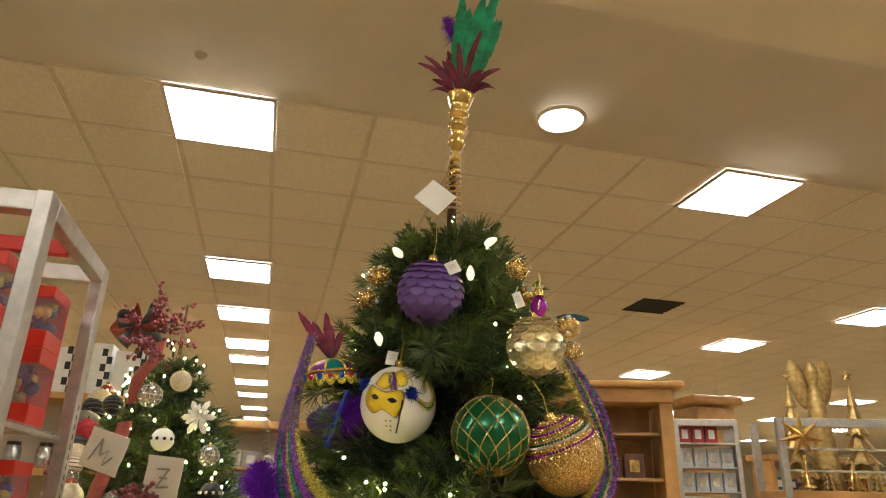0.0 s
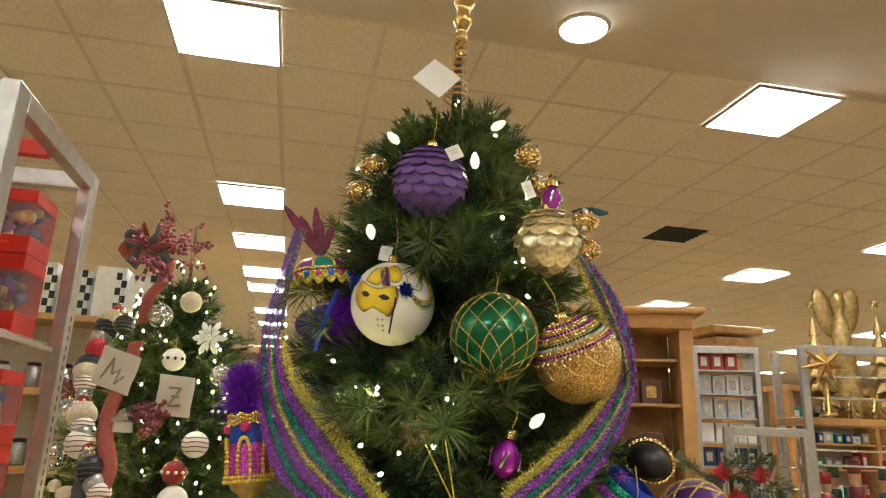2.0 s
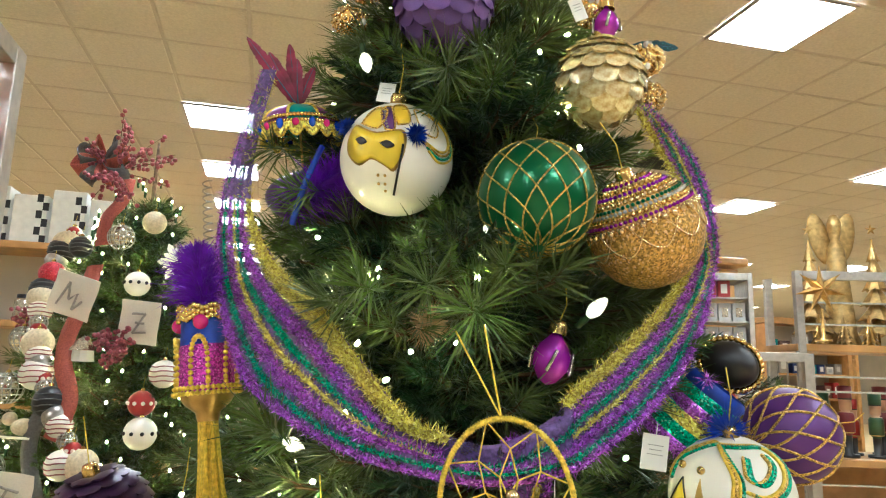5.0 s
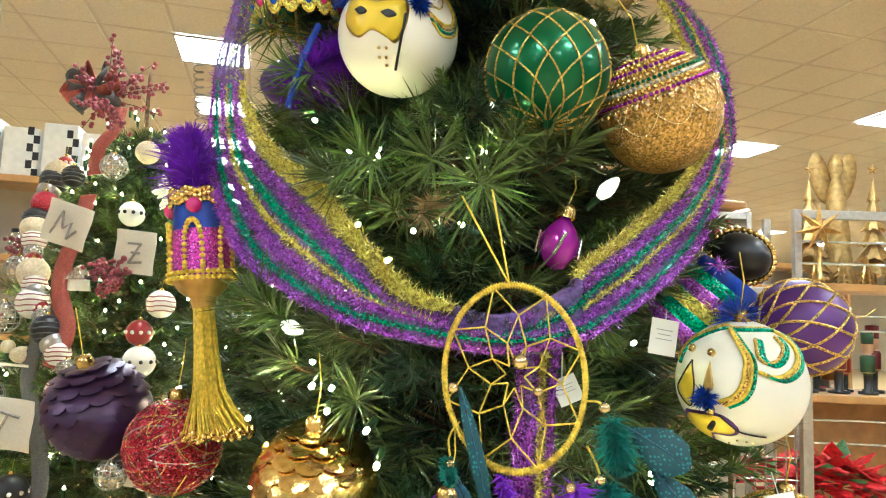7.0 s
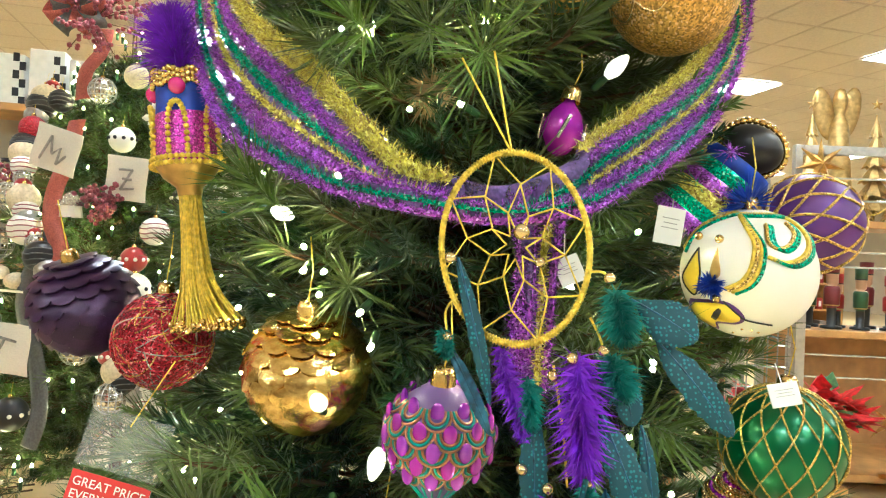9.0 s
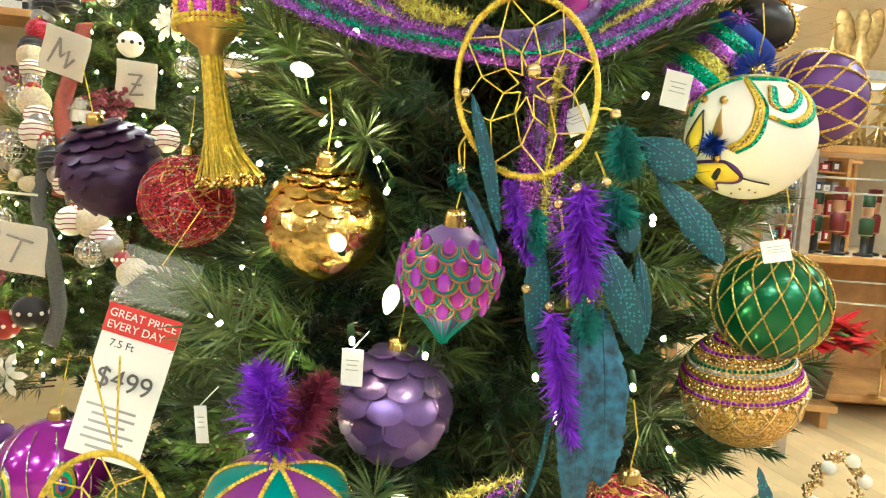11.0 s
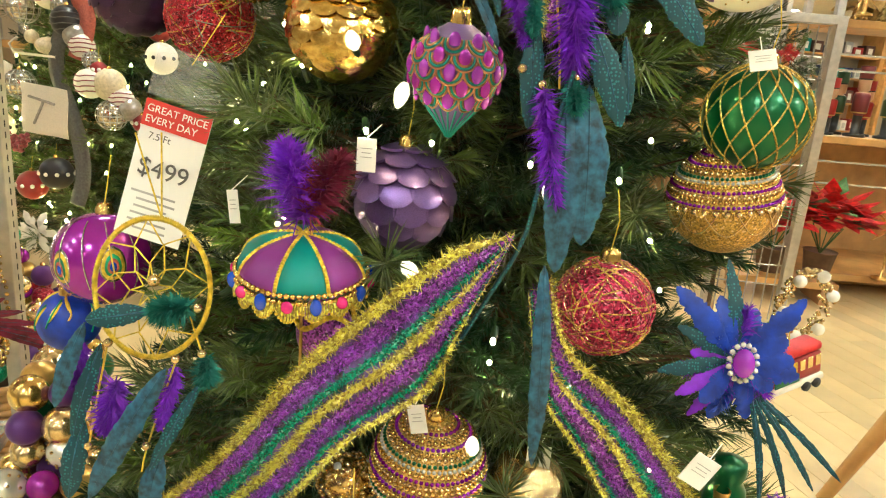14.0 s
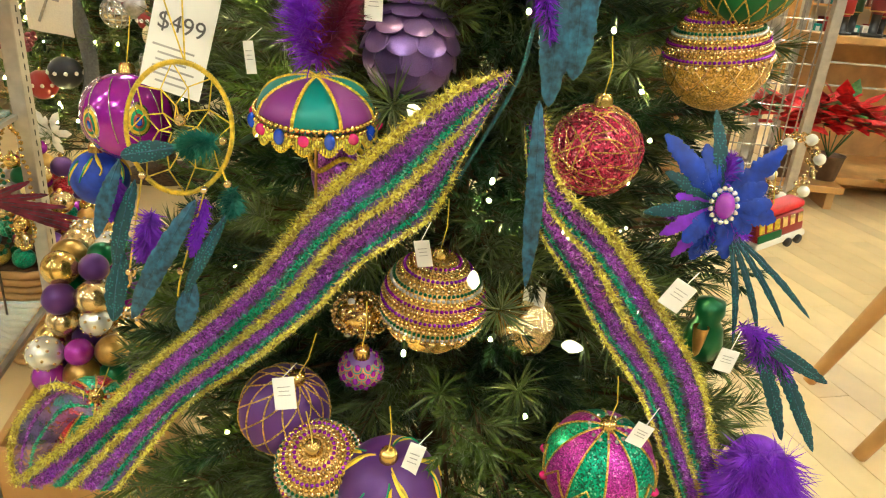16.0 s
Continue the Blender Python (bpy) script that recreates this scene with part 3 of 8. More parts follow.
def scale_ball(c, r, material, label, rows=9, per=12, size=1.0, tilt=(0, 0, 0), squash=1.0, thread=True, depth=0.28):
    t = ornament(c, r, label, tilt)
    part("ball", sphere(r * 0.965, seg=32, rings=20, squash=squash), material, t)
    bm = bmesh.new()
    grid = []
    n = 7
    for i in range(n):
        a = math.pi * i / (n - 1)
        grid.append((math.cos(a), -math.sin(a)))
    w = 1.0
    top = [bm.verts.new((-w, 0, 0.9)), bm.verts.new((0, -0.06, 0.95)), bm.verts.new((w, 0, 0.9))]
    rim = [bm.verts.new((x * w, -0.20 - 0.16 * (1 - abs(x)), z * 0.95)) for x, z in grid[::-1]]
    back = [bm.verts.new((v.co.x * 0.93, v.co.y + 0.16, v.co.z * 0.93)) for v in rim]
    mid = bm.verts.new((0, -0.34, -0.1))
    for a, b in zip(rim, rim[1:]):
        bm.faces.new((a, b, mid))
    bm.faces.new((top[0], top[1], mid))
    bm.faces.new((top[1], top[2], mid))
    bm.faces.new((rim[0], mid, top[0]))
    bm.faces.new((top[2], mid, rim[-1]))
    lip = [bm.verts.new(v.co) for v in rim]
    for i in range(n - 1):
        bm.faces.new((lip[i + 1], lip[i], back[i], back[i + 1]))
    bmesh.ops.recalc_face_normals(bm, faces=bm.faces)
    me = None
    for i in range(rows):
        lat = -1.28 + 2.5 * i / (rows - 1)
        count = max(4, round(per * math.cos(lat)))
        s = r * math.pi * math.cos(lat) / count * 1.12 * size
        for k in range(count):
            lon = (k + 0.5 * (i % 2)) * 2 * math.pi / count
            p = on_ball(r * 0.965, lon, lat)
            p.z *= squash
            nrm = on_ball(1, lon, lat)
            nrm.z /= squash
            nrm.normalize()
            y = -nrm
            x = Vector((math.cos(lon), math.sin(lon), 0))
            z = x.cross(y)
            m = Matrix((x, y, z)).transposed().to_4x4()
            if me is None:
                ob = part("scale", bm, material, t)
                me = ob.data
            else:
                ob = new("scale", me)
                ob.parent = t
            hz = r * 2.5 / (rows - 1) * 0.78
            ob.matrix_basis = Matrix.Translation(p) @ m @ Matrix.Rotation(-0.15, 4, "X") @ Matrix.Diagonal((s, r * depth, hz, 1))
    if thread:
        hang(t, r * squash)
    return t


def ring(r, lat, n, off=0.0, lon0=0.0):
    return [on_ball(r + off, lon0 + 2 * math.pi * k / n, lat) for k in range(n)]


def bead_ball(c, r, label, tilt=(0, 0, 0), low=-0.05, swags=True):
    t = ornament(c, r, label, tilt)
    part("ball", sphere(r, seg=48, rings=32), M["gold_satin"], t)
    mats = ["gold", "magenta", "gold_pale", "gold", "purple_gem", "gold", "gold_pale", "green_ball", "crystal"]
    names = ["gold bead row", "magenta bead row", "pale gold bead row", "gold bead row", "violet bead row", "gold bead row", "pale gold bead row", "green bead row", "crystal bead row"]
    k = 0
    lat = 1.25
    while lat > low:
        rr = 0.0026 if k % 3 else 0.0032
        beads(ring(r, lat, max(10, int(2 * math.pi * r * math.cos(lat) / (rr * 2.1))), 0.001), rr, M[mats[k % 9]], t, "beading", names[k % 9])
        lat -= rr * 2.0 / r
        k += 1
    n = max(12, int(2 * math.pi * r / 0.012))
    beads(ring(r, low - 0.02, n, 0.002), 0.0045, M["gold_pale"], t, "beading", "large pale gold beads")
    if swags:
        paths = []
        m = 11
        for k in range(m):
            pts = []
            for i in range(13):
                s = i / 12
                pts.append(on_ball(r + 0.0012, (k + s * 1.4) * 2 * math.pi / m, low - 0.05 - 0.42 * math.sin(math.pi * s)))
            paths.append(pts)
        tube(paths, 0.0011, M["gold_pale"], t, "cord_trim", "pale gold cord swags")
    hang(t, r)
    return t


def tinsel_ball(c, r, material, label, strands, tilt=(0, 0, 0)):
    t = ornament(c, r, label, tilt)
    part("ball", sphere(r * 0.95, seg=32, rings=20), material, t)
    g = random.Random(int(r * 1e5))
    for mm, count, nm in strands:
        paths = []
        for k in range(count):
            n = Vector((g.gauss(0, 1), g.gauss(0, 1), g.gauss(0, 1))).normalized()
            a = n.orthogonal().normalized()
            b = n.cross(a)
            h = g.uniform(-0.75, 0.75)
            q = math.sqrt(1 - h * h)
            s0, s1 = g.uniform(0, 6.28), g.uniform(0.5, 2.2)
            paths.append([(n * h + (a * math.cos(s0 + s1 * i / 9) + b * math.sin(s0 + s1 * i / 9)) * q) * r * (0.98 + 0.035 * g.random()) for i in range(10)])
        tagged(tube(paths, 0.0008, M[mm], t, "wire_winding", nm, 4), kind="stuff")
    hang(t, r)
    return t


def curve_on_ball(r, pts, off=0.0012, n=24):
    return [on_ball(r + off, p.x, p.y) for p in spline([(a, b, 0) for a, b in pts], n)]


def patch(r, outline, off, material, parent, name, label=""):
    """a painted, slightly raised patch on a ball, from its outline in longitude and latitude."""
    pts = spline([(a, b, 0) for a, b in outline + [outline[0]]], len(outline) * 5)[:-1]
    cx, cy = sum(p.x for p in pts) / len(pts), sum(p.y for p in pts) / len(pts)
    vs = [on_ball(r + off, cx, cy)]
    fs = []
    n = len(pts)
    for s in (0.5, 1.0):
        vs += [on_ball(r + off, cx + (p.x - cx) * s, cy + (p.y - cy) * s) for p in pts]
    vs += [on_ball(r - 0.001, p.x, p.y) for p in pts]
    for i in range(n):
        j = (i + 1) % n
        fs += [(0, 1 + i, 1 + j), (1 + i, 1 + n + i, 1 + n + j, 1 + j), (1 + n + i, 1 + 2 * n + i, 1 + 2 * n + j, 1 + n + j)]
    return pydata(name, vs, fs, material, parent, label, True)


def fluff(c, r, n, material, parent, name="feather_tuft", label="", bias=(0, 0, 0), width=0.0012):
    """a tuft of barbs."""
    vs, fs = [], []
    g = random.Random(n + int(abs(c[0]) * 1e4))
    for k in range(n):
        d = (Vector((g.gauss(0, 1), g.gauss(0, 1), g.gauss(0, 1))).normalized() + Vector(bias)).normalized()
        p = Vector(c)
        L = r * g.uniform(0.5, 1.1)
        a = d.orthogonal().normalized() * width
        bend = Vector((g.uniform(-1, 1), g.uniform(-1, 1), g.uniform(-1, 0.2))) * L * 0.25
        o = len(vs)
        vs += [p - a, p + a, p + d * L * 0.5 + bend * 0.4 + a, p + d * L * 0.5 + bend * 0.4 - a, p + d * L + bend]
        fs += [(o, o + 1, o + 2, o + 3), (o + 3, o + 2, o + 4)]
    return pydata(name, vs, fs, material, parent, label)


def mask_ball(c, r, label, tilt=(0, 0, 0), second=False):
    t = ornament(c, r, label, tilt)
    part("ball", sphere(r, seg=56, rings=36), M["white_ball"], t, "pearl white ball")
    eye = [(-0.34, 0.02), (-0.20, 0.10), (-0.10, 0.03), (-0.20, -0.05)]
    if not second:
        mk = [(-0.99, 0.235), (-0.96, 0.55), (-0.41, 0.44), (0.07, 0.495), (0.10, 0.186), (-0.05, -0.12), (-0.21, -0.05), (-0.42, 0.03), (-0.64, -0.07), (-0.88, 0.06)]
        patch(r, [(-0.43 + (a + 0.43) * 1.09, 0.2 + (b - 0.2) * 1.14) for a, b in mk], 0.0006, M["gold_old"], t, "mask_border", "antique gold border of the mask")
        patch(r, mk, 0.0014, M["yellow"], t, "mask", "yellow painted mask")
        for cx, cy in ((-0.66, 0.30), (-0.16, 0.26)):
            patch(r, [(cx - 0.13, cy + 0.02), (cx, cy + 0.07), (cx + 0.13, cy - 0.01), (cx, cy - 0.06)], 0.0020, M["black"], t, "eye_hole", "dark painted eye")
        tube([curve_on_ball(r, [(0.11, 0.28), (-0.02, -0.59)])], 0.0014, M["black"], t, "mask_stick")
        for lo, la in ((-0.30, -0.25), (-0.18, -0.25), (-0.30, -0.40), (-0.18, -0.40), (-0.18, -0.53)):
            part("stud", sphere(0.0018, on_ball(r, lo, la), 8, 6), M["gold_old"], t, "small gold stud")
        for o, mm in (([(-0.80, 0.62), (-0.35, 0.55), (-0.30, 0.95), (-0.75, 1.02)], "yellow"), ([(-0.22, 0.52), (-0.04, 0.56), (-0.20, 1.05), (-0.50, 1.0)], "purple_ball"), ([(0.02, 0.62), (0.28, 0.72), (0.25, 1.15), (-0.18, 1.08)], "yellow"), ([(0.45, 0.52), (0.78, 0.42), (0.95, 0.75), (0.52, 1.02)], "white_ball")):
            patch(r, o, 0.0012, M[mm], t, "plume_shape", "painted " + mm.split("_")[0] + " plume")
            tube([curve_on_ball(r, o + [o[0]], 0.0016, 24)], 0.0010, M["gold_glitter"], t, "glitter_outline")
        for q, mm in enumerate(("gold_cord", "gold_glitter", "green_glitter", "gold_cord")):
            beads(curve_on_ball(r, [(0.48 + 0.03 * q, 0.36 - 0.06 * q), (0.80, 0.18 - 0.06 * q), (1.08 + 0.04 * q, 0.24 - 0.05 * q), (1.2 + 0.05 * q, 0.55), (1.0 + 0.06 * q, 0.92)], 0.001, 60), 0.0016, M[mm], t, "glitter_scroll", "gold and green glitter scroll")
        beads([on_ball(r, -0.16 - 0.03 * k, 0.52 + 0.06 * k) for k in range(8)], 0.0022, M["crystal"], t, "rhinestone_line")
        fluff(on_ball(r + 0.002, 0.34, 0.45), 0.015, 300, M["blue"], t, "feather_tuft", "royal blue feather tuft", (0.1, -0.5, 0.2))
        fluff(on_ball(r + 0.002, -1.35, 0.55), 0.014, 200, M["blue"], t, "feather_tuft", "royal blue feather tuft", (-0.4, -0.3, 0.2))
    else:
        scrolls = ([(-1.30, 0.38), (-1.24, 0.78), (-0.47, 1.17), (0.05, 0.655), (0.08, 0.26), (-0.04, -0.02), (-0.26, -0.16)],
                   [(-0.30, 1.12), (0.98, 1.08), (1.30, 0.76), (1.03, 0.42), (0.60, 0.24), (0.31, 0.31)],
                   [(0.31, 0.87), (0.28, 0.56), (0.50, 0.467), (0.84, 0.70), (0.86, 0.90)])
        for k, pts in enumerate(scrolls):
            for q, mm in ((-0.05, "gold_cord"), (0.0, "gold_glitter"), (0.05, "green_glitter" if k else "gold_cord"), (0.10, "green_glitter")):
                if k == 2 and q < 0:
                    continue
                beads(curve_on_ball(r, [(a + q, b - q * 0.4) for a, b in pts], 0.001, 90), 0.0022, M[mm], t, "glitter_scroll", "glitter bead scroll")
        cap = [(-0.85, 0.42), (-0.72, 0.05), (-0.85, -0.30), (-1.15, -0.10), (-1.0, 0.15)]
        patch(r, cap, 0.0010, M["yellow"], t, "cap_point", "yellow jester cap point")
        tube([curve_on_ball(r, cap + cap[:1], 0.0014, 30)], 0.0009, M["black"], t, "painted_line", "dark outline")
        patch(r, [(-0.50, 0.46), (-0.40, 0.06), (-0.56, 0.0)], 0.0010, M["gold_old"], t, "cap_point", "olive gold cap point")
        patch(r, [(-1.05, -0.40), (-0.43, -0.34), (-0.18, -0.43), (-0.04, -0.64), (-0.2, -0.77), (-0.6, -0.81), (-0.78, -1.0), (-1.25, -0.88), (-1.3, -0.6)], 0.0008, M["purple_ball"], t, "mask_border", "violet border of the mask")
        patch(r, [(-1.0, -0.45), (-0.43, -0.39), (-0.22, -0.47), (-0.12, -0.64), (-0.25, -0.72), (-0.6, -0.75), (-0.78, -0.93), (-1.18, -0.82), (-1.2, -0.62)], 0.0014, M["yellow"], t, "mask", "yellow painted mask")
        patch(r, [(-0.66, -0.66), (-0.48, -0.48), (-0.42, -0.52), (-0.56, -0.70)], 0.0020, M["black"], t, "eye_hole")
        tube([curve_on_ball(r, [(-0.36, -0.34), (-0.15, -0.55), (0.0, -0.655), (0.47, -0.745)], 0.0010)], 0.0009, M["black"], t, "painted_line")
        beads([on_ball(r, lo, la) for lo, la in ((-0.37, -1.06), (-0.1, -0.9), (0.12, -0.92), (0.3, -0.98))], 0.0014, M["gold"], t, "stud_pattern")
        for lo, la in ((-0.99, 0.60), (-0.51, 0.58), (-0.46, -0.30)):
            part("cap_bell", sphere(0.0042, on_ball(r + 0.002, lo, la), 12, 8), M["gold"], t, "gold bell")
        fluff(on_ball(r + 0.002, -0.525, -0.10), 0.015, 320, M["blue"], t, "feather_tuft", "royal blue feather tuft", (0, -0.5, 0))
        fluff((0, 0, r + 0.004), 0.030, 260, M["blue"], t, "feather_tuft", "royal blue feather tuft", (-0.3, 0, 0.6))
    hang(t, r)
    return t


scale_ball((-0.036, 1.277, 1.988), 0.060, M["purple_scale"], "matte purple ball with scalloped scales and a white price tag", rows=11, per=13, tilt=(12, 4, 0))
mask_ball((-0.085, 1.261, 1.776), 0.067, "pearl white ball painted with a yellow carnival mask and blue feathers", (18, 0, 10))
lattice_ball((0.080, 1.232, 1.722), 0.0655, M["green_ball"], "satin green glass ball with gold glitter lattice", 12, 2.2, (-22, 4, 12), True)
bead_ball((0.205, 1.276, 1.694), 0.0655, "gold glitter ball with rows of coloured beads and cord swags", (12, -24, 8), 0.28)
scale_ball((0.161, 1.314, 1.894), 0.054, M["gold_leaf_pale"], "champagne gold ball of overlapping petals", rows=9, per=12, tilt=(10, 0, 0))
scale_ball((-0.463, 1.352, 1.336), 0.0585, M["dark_scale"], "dark plum ball covered with glossy round scales", rows=11, per=15, tilt=(18, -10, 0), depth=0.32)
tinsel_ball((-0.343, 1.318, 1.302), 0.0555, M["red_glitter"], "red glitter ball with loose tinsel strands", [("red_glitter", 200, "red strands"), ("gold_glitter", 70, "gold strands"), ("crystal", 40, "silver strands")])
scale_ball((-0.139, 1.205, 1.299), 0.058, M["gold_leaf"], "mirrored antique gold ball with layered leaf scales", rows=11, per=14, tilt=(14, 0, 10), depth=0.24)
mask_ball((0.285, 1.267, 1.409), 0.0635, "pearl white ball with a jester mask, gold scrolls and blue feathers", (6, 0, -17), True)
lattice_ball((0.387, 1.375, 1.466), 0.057, M["purple_ball"], "satin purple ball with gold glitter lattice", 12, 0.75, (0, 78, 20), False, 0.0016)
lattice_ball((0.335, 1.295, 1.235), 0.0605, M["green_ball"], "deep green glass ball with gold glitter diamond lattice and tag", 14, 0.80, (8, 0, 0))
bead_ball((0.324, 1.324, 1.130), 0.066, "gold ball with bead rows over a plain glitter base", (6, -8, 0), 0.05)
scale_ball((-0.053, 1.176, 1.125), 0.052, M["lilac_satin"], "satin lilac pine cone ornament with broad drooping scales", rows=8, per=10, size=1.05, squash=1.05, depth=0.34)
tinsel_ball((0.170, 1.135, 1.037), 0.0512, M["pink_glitter"], "crimson glitter ball wound with gold string", [("pink_glitter", 150, "crimson strands"), ("gold_glitter", 60, "gold strands"), ("gold_pale", 30, "pale gold strands")])
bead_ball((0.002, 1.119, 0.832), 0.0635, "gold ball covered with rows of coloured beads", (4, 4, 0), -0.30, True)
lattice_ball((-0.163, 1.043, 0.697), 0.0555, M["purple_ball"], "satin purple ball with gold glitter diamond lattice", 12, 0.80, (10, 20, 0))
scale_ball((0.116, 1.180, 0.787), 0.040, M["gold_pale"], "pale gold flower-petal ball with white tag", rows=7, per=9)
bead_ball((-0.099, 0.985, 0.670), 0.050, "gold bead ornament with a purple and green centre", (30, 0, 0), -0.5, False)


def peacock_ball(c, r, material, label, tilt=(0, 0, 0)):
    t = ornament(c, r, label, tilt)
    part("ball", sphere(r, seg=48, rings=32), material, t)
    for lo, la in ((-0.35, -0.05), (0.75, 0.1), (-1.4, 0.1)):
        for s, mm, nm in ((1.0, "silver", "silver glitter eye rim"), (0.86, "gold_cord", "gold eye"), (0.62, "feather_emerald", "green eye ring"), (0.42, "rust", "orange eye"), (0.25, "blue_gem", "blue eye centre")):
            o = [(lo + math.sin(a) * 0.26 * s, la - 0.1 + math.cos(a) * 0.36 * s * (1.25 if math.cos(a) > 0 else 0.9)) for a in [k * 0.7854 for k in range(8)]]
            patch(r, o, 0.0005 + (1.0 - s) * 0.0022, M[mm], t, "feather_eye", nm)
    tube([curve_on_ball(r, [(-1.2 + 0.6 * k, 1.0), (-1.0 + 0.55 * k, 0.6), (-0.7 + 0.5 * k, -0.5)]) for k in range(5)], 0.0008, M["silver"], t, "glitter_line", "silver glitter line")
    hang(t, r)
    return t


peacock_ball((-0.431, 1.203, 1.003), 0.0575, M["magenta"], "glossy magenta ball with painted peacock feather eyes", (-6, 0, 0))


def harlequin_ball(c, r, label, mats, tilt=(0, 0, 0), gores=10):
    t = ornament(c, r, label, tilt)
    vs_, n = {}, 12
    for k in range(gores):
        a0, a1 = k * 2 * math.pi / gores, (k + 1) * 2 * math.pi / gores
        vs, fs = [], []
        for i in range(n + 1):
            lat = -1.56 + 3.12 * i / n
            for j in range(5):
                vs.append(on_ball(r + 0.0006 * math.sin(math.pi * j / 4), a0 + (a1 - a0) * j / 4, lat))
        for i in range(n):
            for j in range(4):
                fs.append((i * 5 + j, i * 5 + j + 1, i * 5 + 6 + j, i * 5 + 5 + j))
        pydata("gore", vs, fs, M[mats[k % len(mats)]], t, mats[k % len(mats)].replace("_", " "), True)
    tube([[on_ball(r + 0.001, k * 2 * math.pi / gores, -1.5 + 3.0 * i / 20) for i in range(21)] for k in range(gores)], 0.0014, M["gold_glitter"], t, "gold_seam", "gold glitter seam")
    zig = []
    for k in range(gores * 2):
        zig.append(on_ball(r + 0.0015, k * math.pi / gores, -0.1 + 0.45 * (k % 2)))
    tube([[a.lerp(b, s / 4).normalized() * (r + 0.0018) for a, b in zip(zig, zig[1:] + zig[:1]) for s in range(4)]], 0.0016, M["gold_glitter"], t, "gold_zigzag", "gold glitter zigzag", cyclic=True)
    for p in zig[::2]:
        part("gem", sphere(0.006, p * 1.01, 12, 8), M["pink_gem"], t, "red gem drop")
    beads(ring(r, 1.25, 14, 0.001), 0.003, M["crystal"], t, "beading", "crystal beads")
    hang(t, r)
    return t


harlequin_ball((0.228, 1.074, 0.658), 0.068, "harlequin ball in purple and green glitter with gold trim", ["magenta_glitter", "green_glitter"], (10, 0, 0))
harlequin_ball((-0.470, 1.100, 0.600), 0.050, "green and crimson harlequin glitter ball", ["green_glitter", "red_glitter"], (20, 30, 0))


def leaf_ball(c, r, material, label, tilt=(0, 0, 0)):
    t = ornament(c, r, label, tilt)
    part("ball", sphere(r, seg=48, rings=28), material, t)
    for k in range(9):
        a, la, w = k * 0.698, 0.58 + 0.30 * math.sin(k * 2.1), (-1) ** k
        patch(r, [(a, la - 0.3), (a + 0.18 * w, la), (a + 0.32 * w, la + 0.42), (a + 0.02 * w, la + 0.1)], 0.0012, M["yellow"], t, "painted_leaf", "yellow painted leaf")
        tube([curve_on_ball(r, [(a - 0.1, la - 0.5), (a, la - 0.2), (a + 0.25 * w, la + 0.5)])], 0.0011, M["gold_cord" if k % 2 else "feather_emerald"], t, "glitter_line", "glitter stem")
    hang(t, r)
    return t


leaf_ball((-0.015, 0.975, 0.660), 0.060, M["purple_ball"], "deep purple ball painted with yellow leaves", (15, 0, 0))
leaf_ball((-0.481, 1.200, 0.915), 0.038, M["blue"], "blue ball painted with yellow leaves")


def egg(c, r, h, label):
    CLEAR.append((Vector(c), r + 0.012))
    t = thing("egg_ornament", Matrix.Translation(c) @ Euler((radians(8), radians(3), 0)).to_matrix().to_4x4(), label, "ornament", "ornaments on the tree")

    def prof_r(s):
        return r * max(0.0, math.sin(math.pi * min(1.0, s * 0.97 + 0.02) ** 1.4)) ** 0.85

    part("shell", lathe([(prof_r(i / 24), -h / 2 + h * i / 24) for i in range(25)], 40), M["purple_scale"], t, "lilac and copper shell")
    copper = M["rust_metal"]
    gem_mesh = [None, None]
    for row in range(5):
        s = 0.40 + 0.115 * row
        n = 11 if row < 4 else 9
        for q, (mm, wdt) in enumerate(((copper, 1.0), (M["teal"], 0.80), (copper, 0.62))):
            paths = []
            for k in range(n):
                pts = []
                for i in range(11):
                    a = math.pi * i / 10
                    ss = s - math.sin(a) * 0.11 * wdt
                    lon = (k + 0.5 * (row % 2) + 0.5 * math.cos(a) * wdt) * 2 * math.pi / n
                    R = prof_r(ss) + 0.001
                    pts.append((R * math.sin(lon), -R * math.cos(lon), -h / 2 + h * ss))
                paths.append(pts)
            tube(paths, 0.0012, mm, t, "raised_pattern", "raised copper and teal arches", 4)
        R = prof_r(s - 0.01) + 0.0012
        for k in range(n):
            lon = (k + 0.5 * (row % 2)) * 2 * math.pi / n
            if gem_mesh[row % 2] is None:
                ob = part("gem", sphere(r * 0.13, seg=12, rings=8), M["magenta" if row % 2 else "purple_gem"], t)
                gem_mesh[row % 2] = ob.data
            else:
                ob = new("gem", gem_mesh[row % 2])
                ob.parent = t
            ob.matrix_basis = Matrix.Translation((R * math.sin(lon), -R * math.cos(lon), -h / 2 + h * (s - 0.01))) @ Matrix.Rotation(lon, 4, "Z") @ Matrix.Diagonal((1.0, 0.6, 1.45, 1))
    tube([[(prof_r(ss) * 1.01 * math.sin(a), -prof_r(ss) * 1.01 * math.cos(a), -h / 2 + h * ss) for ss in (0.02, 0.08, 0.15, 0.22, 0.30)] for a in [k * 2 * math.pi / 22 for k in range(22)]], 0.0012, M["teal"], t, "ribbed_foot", "teal ribs", 4)
    hang(t, h / 2)
    return t


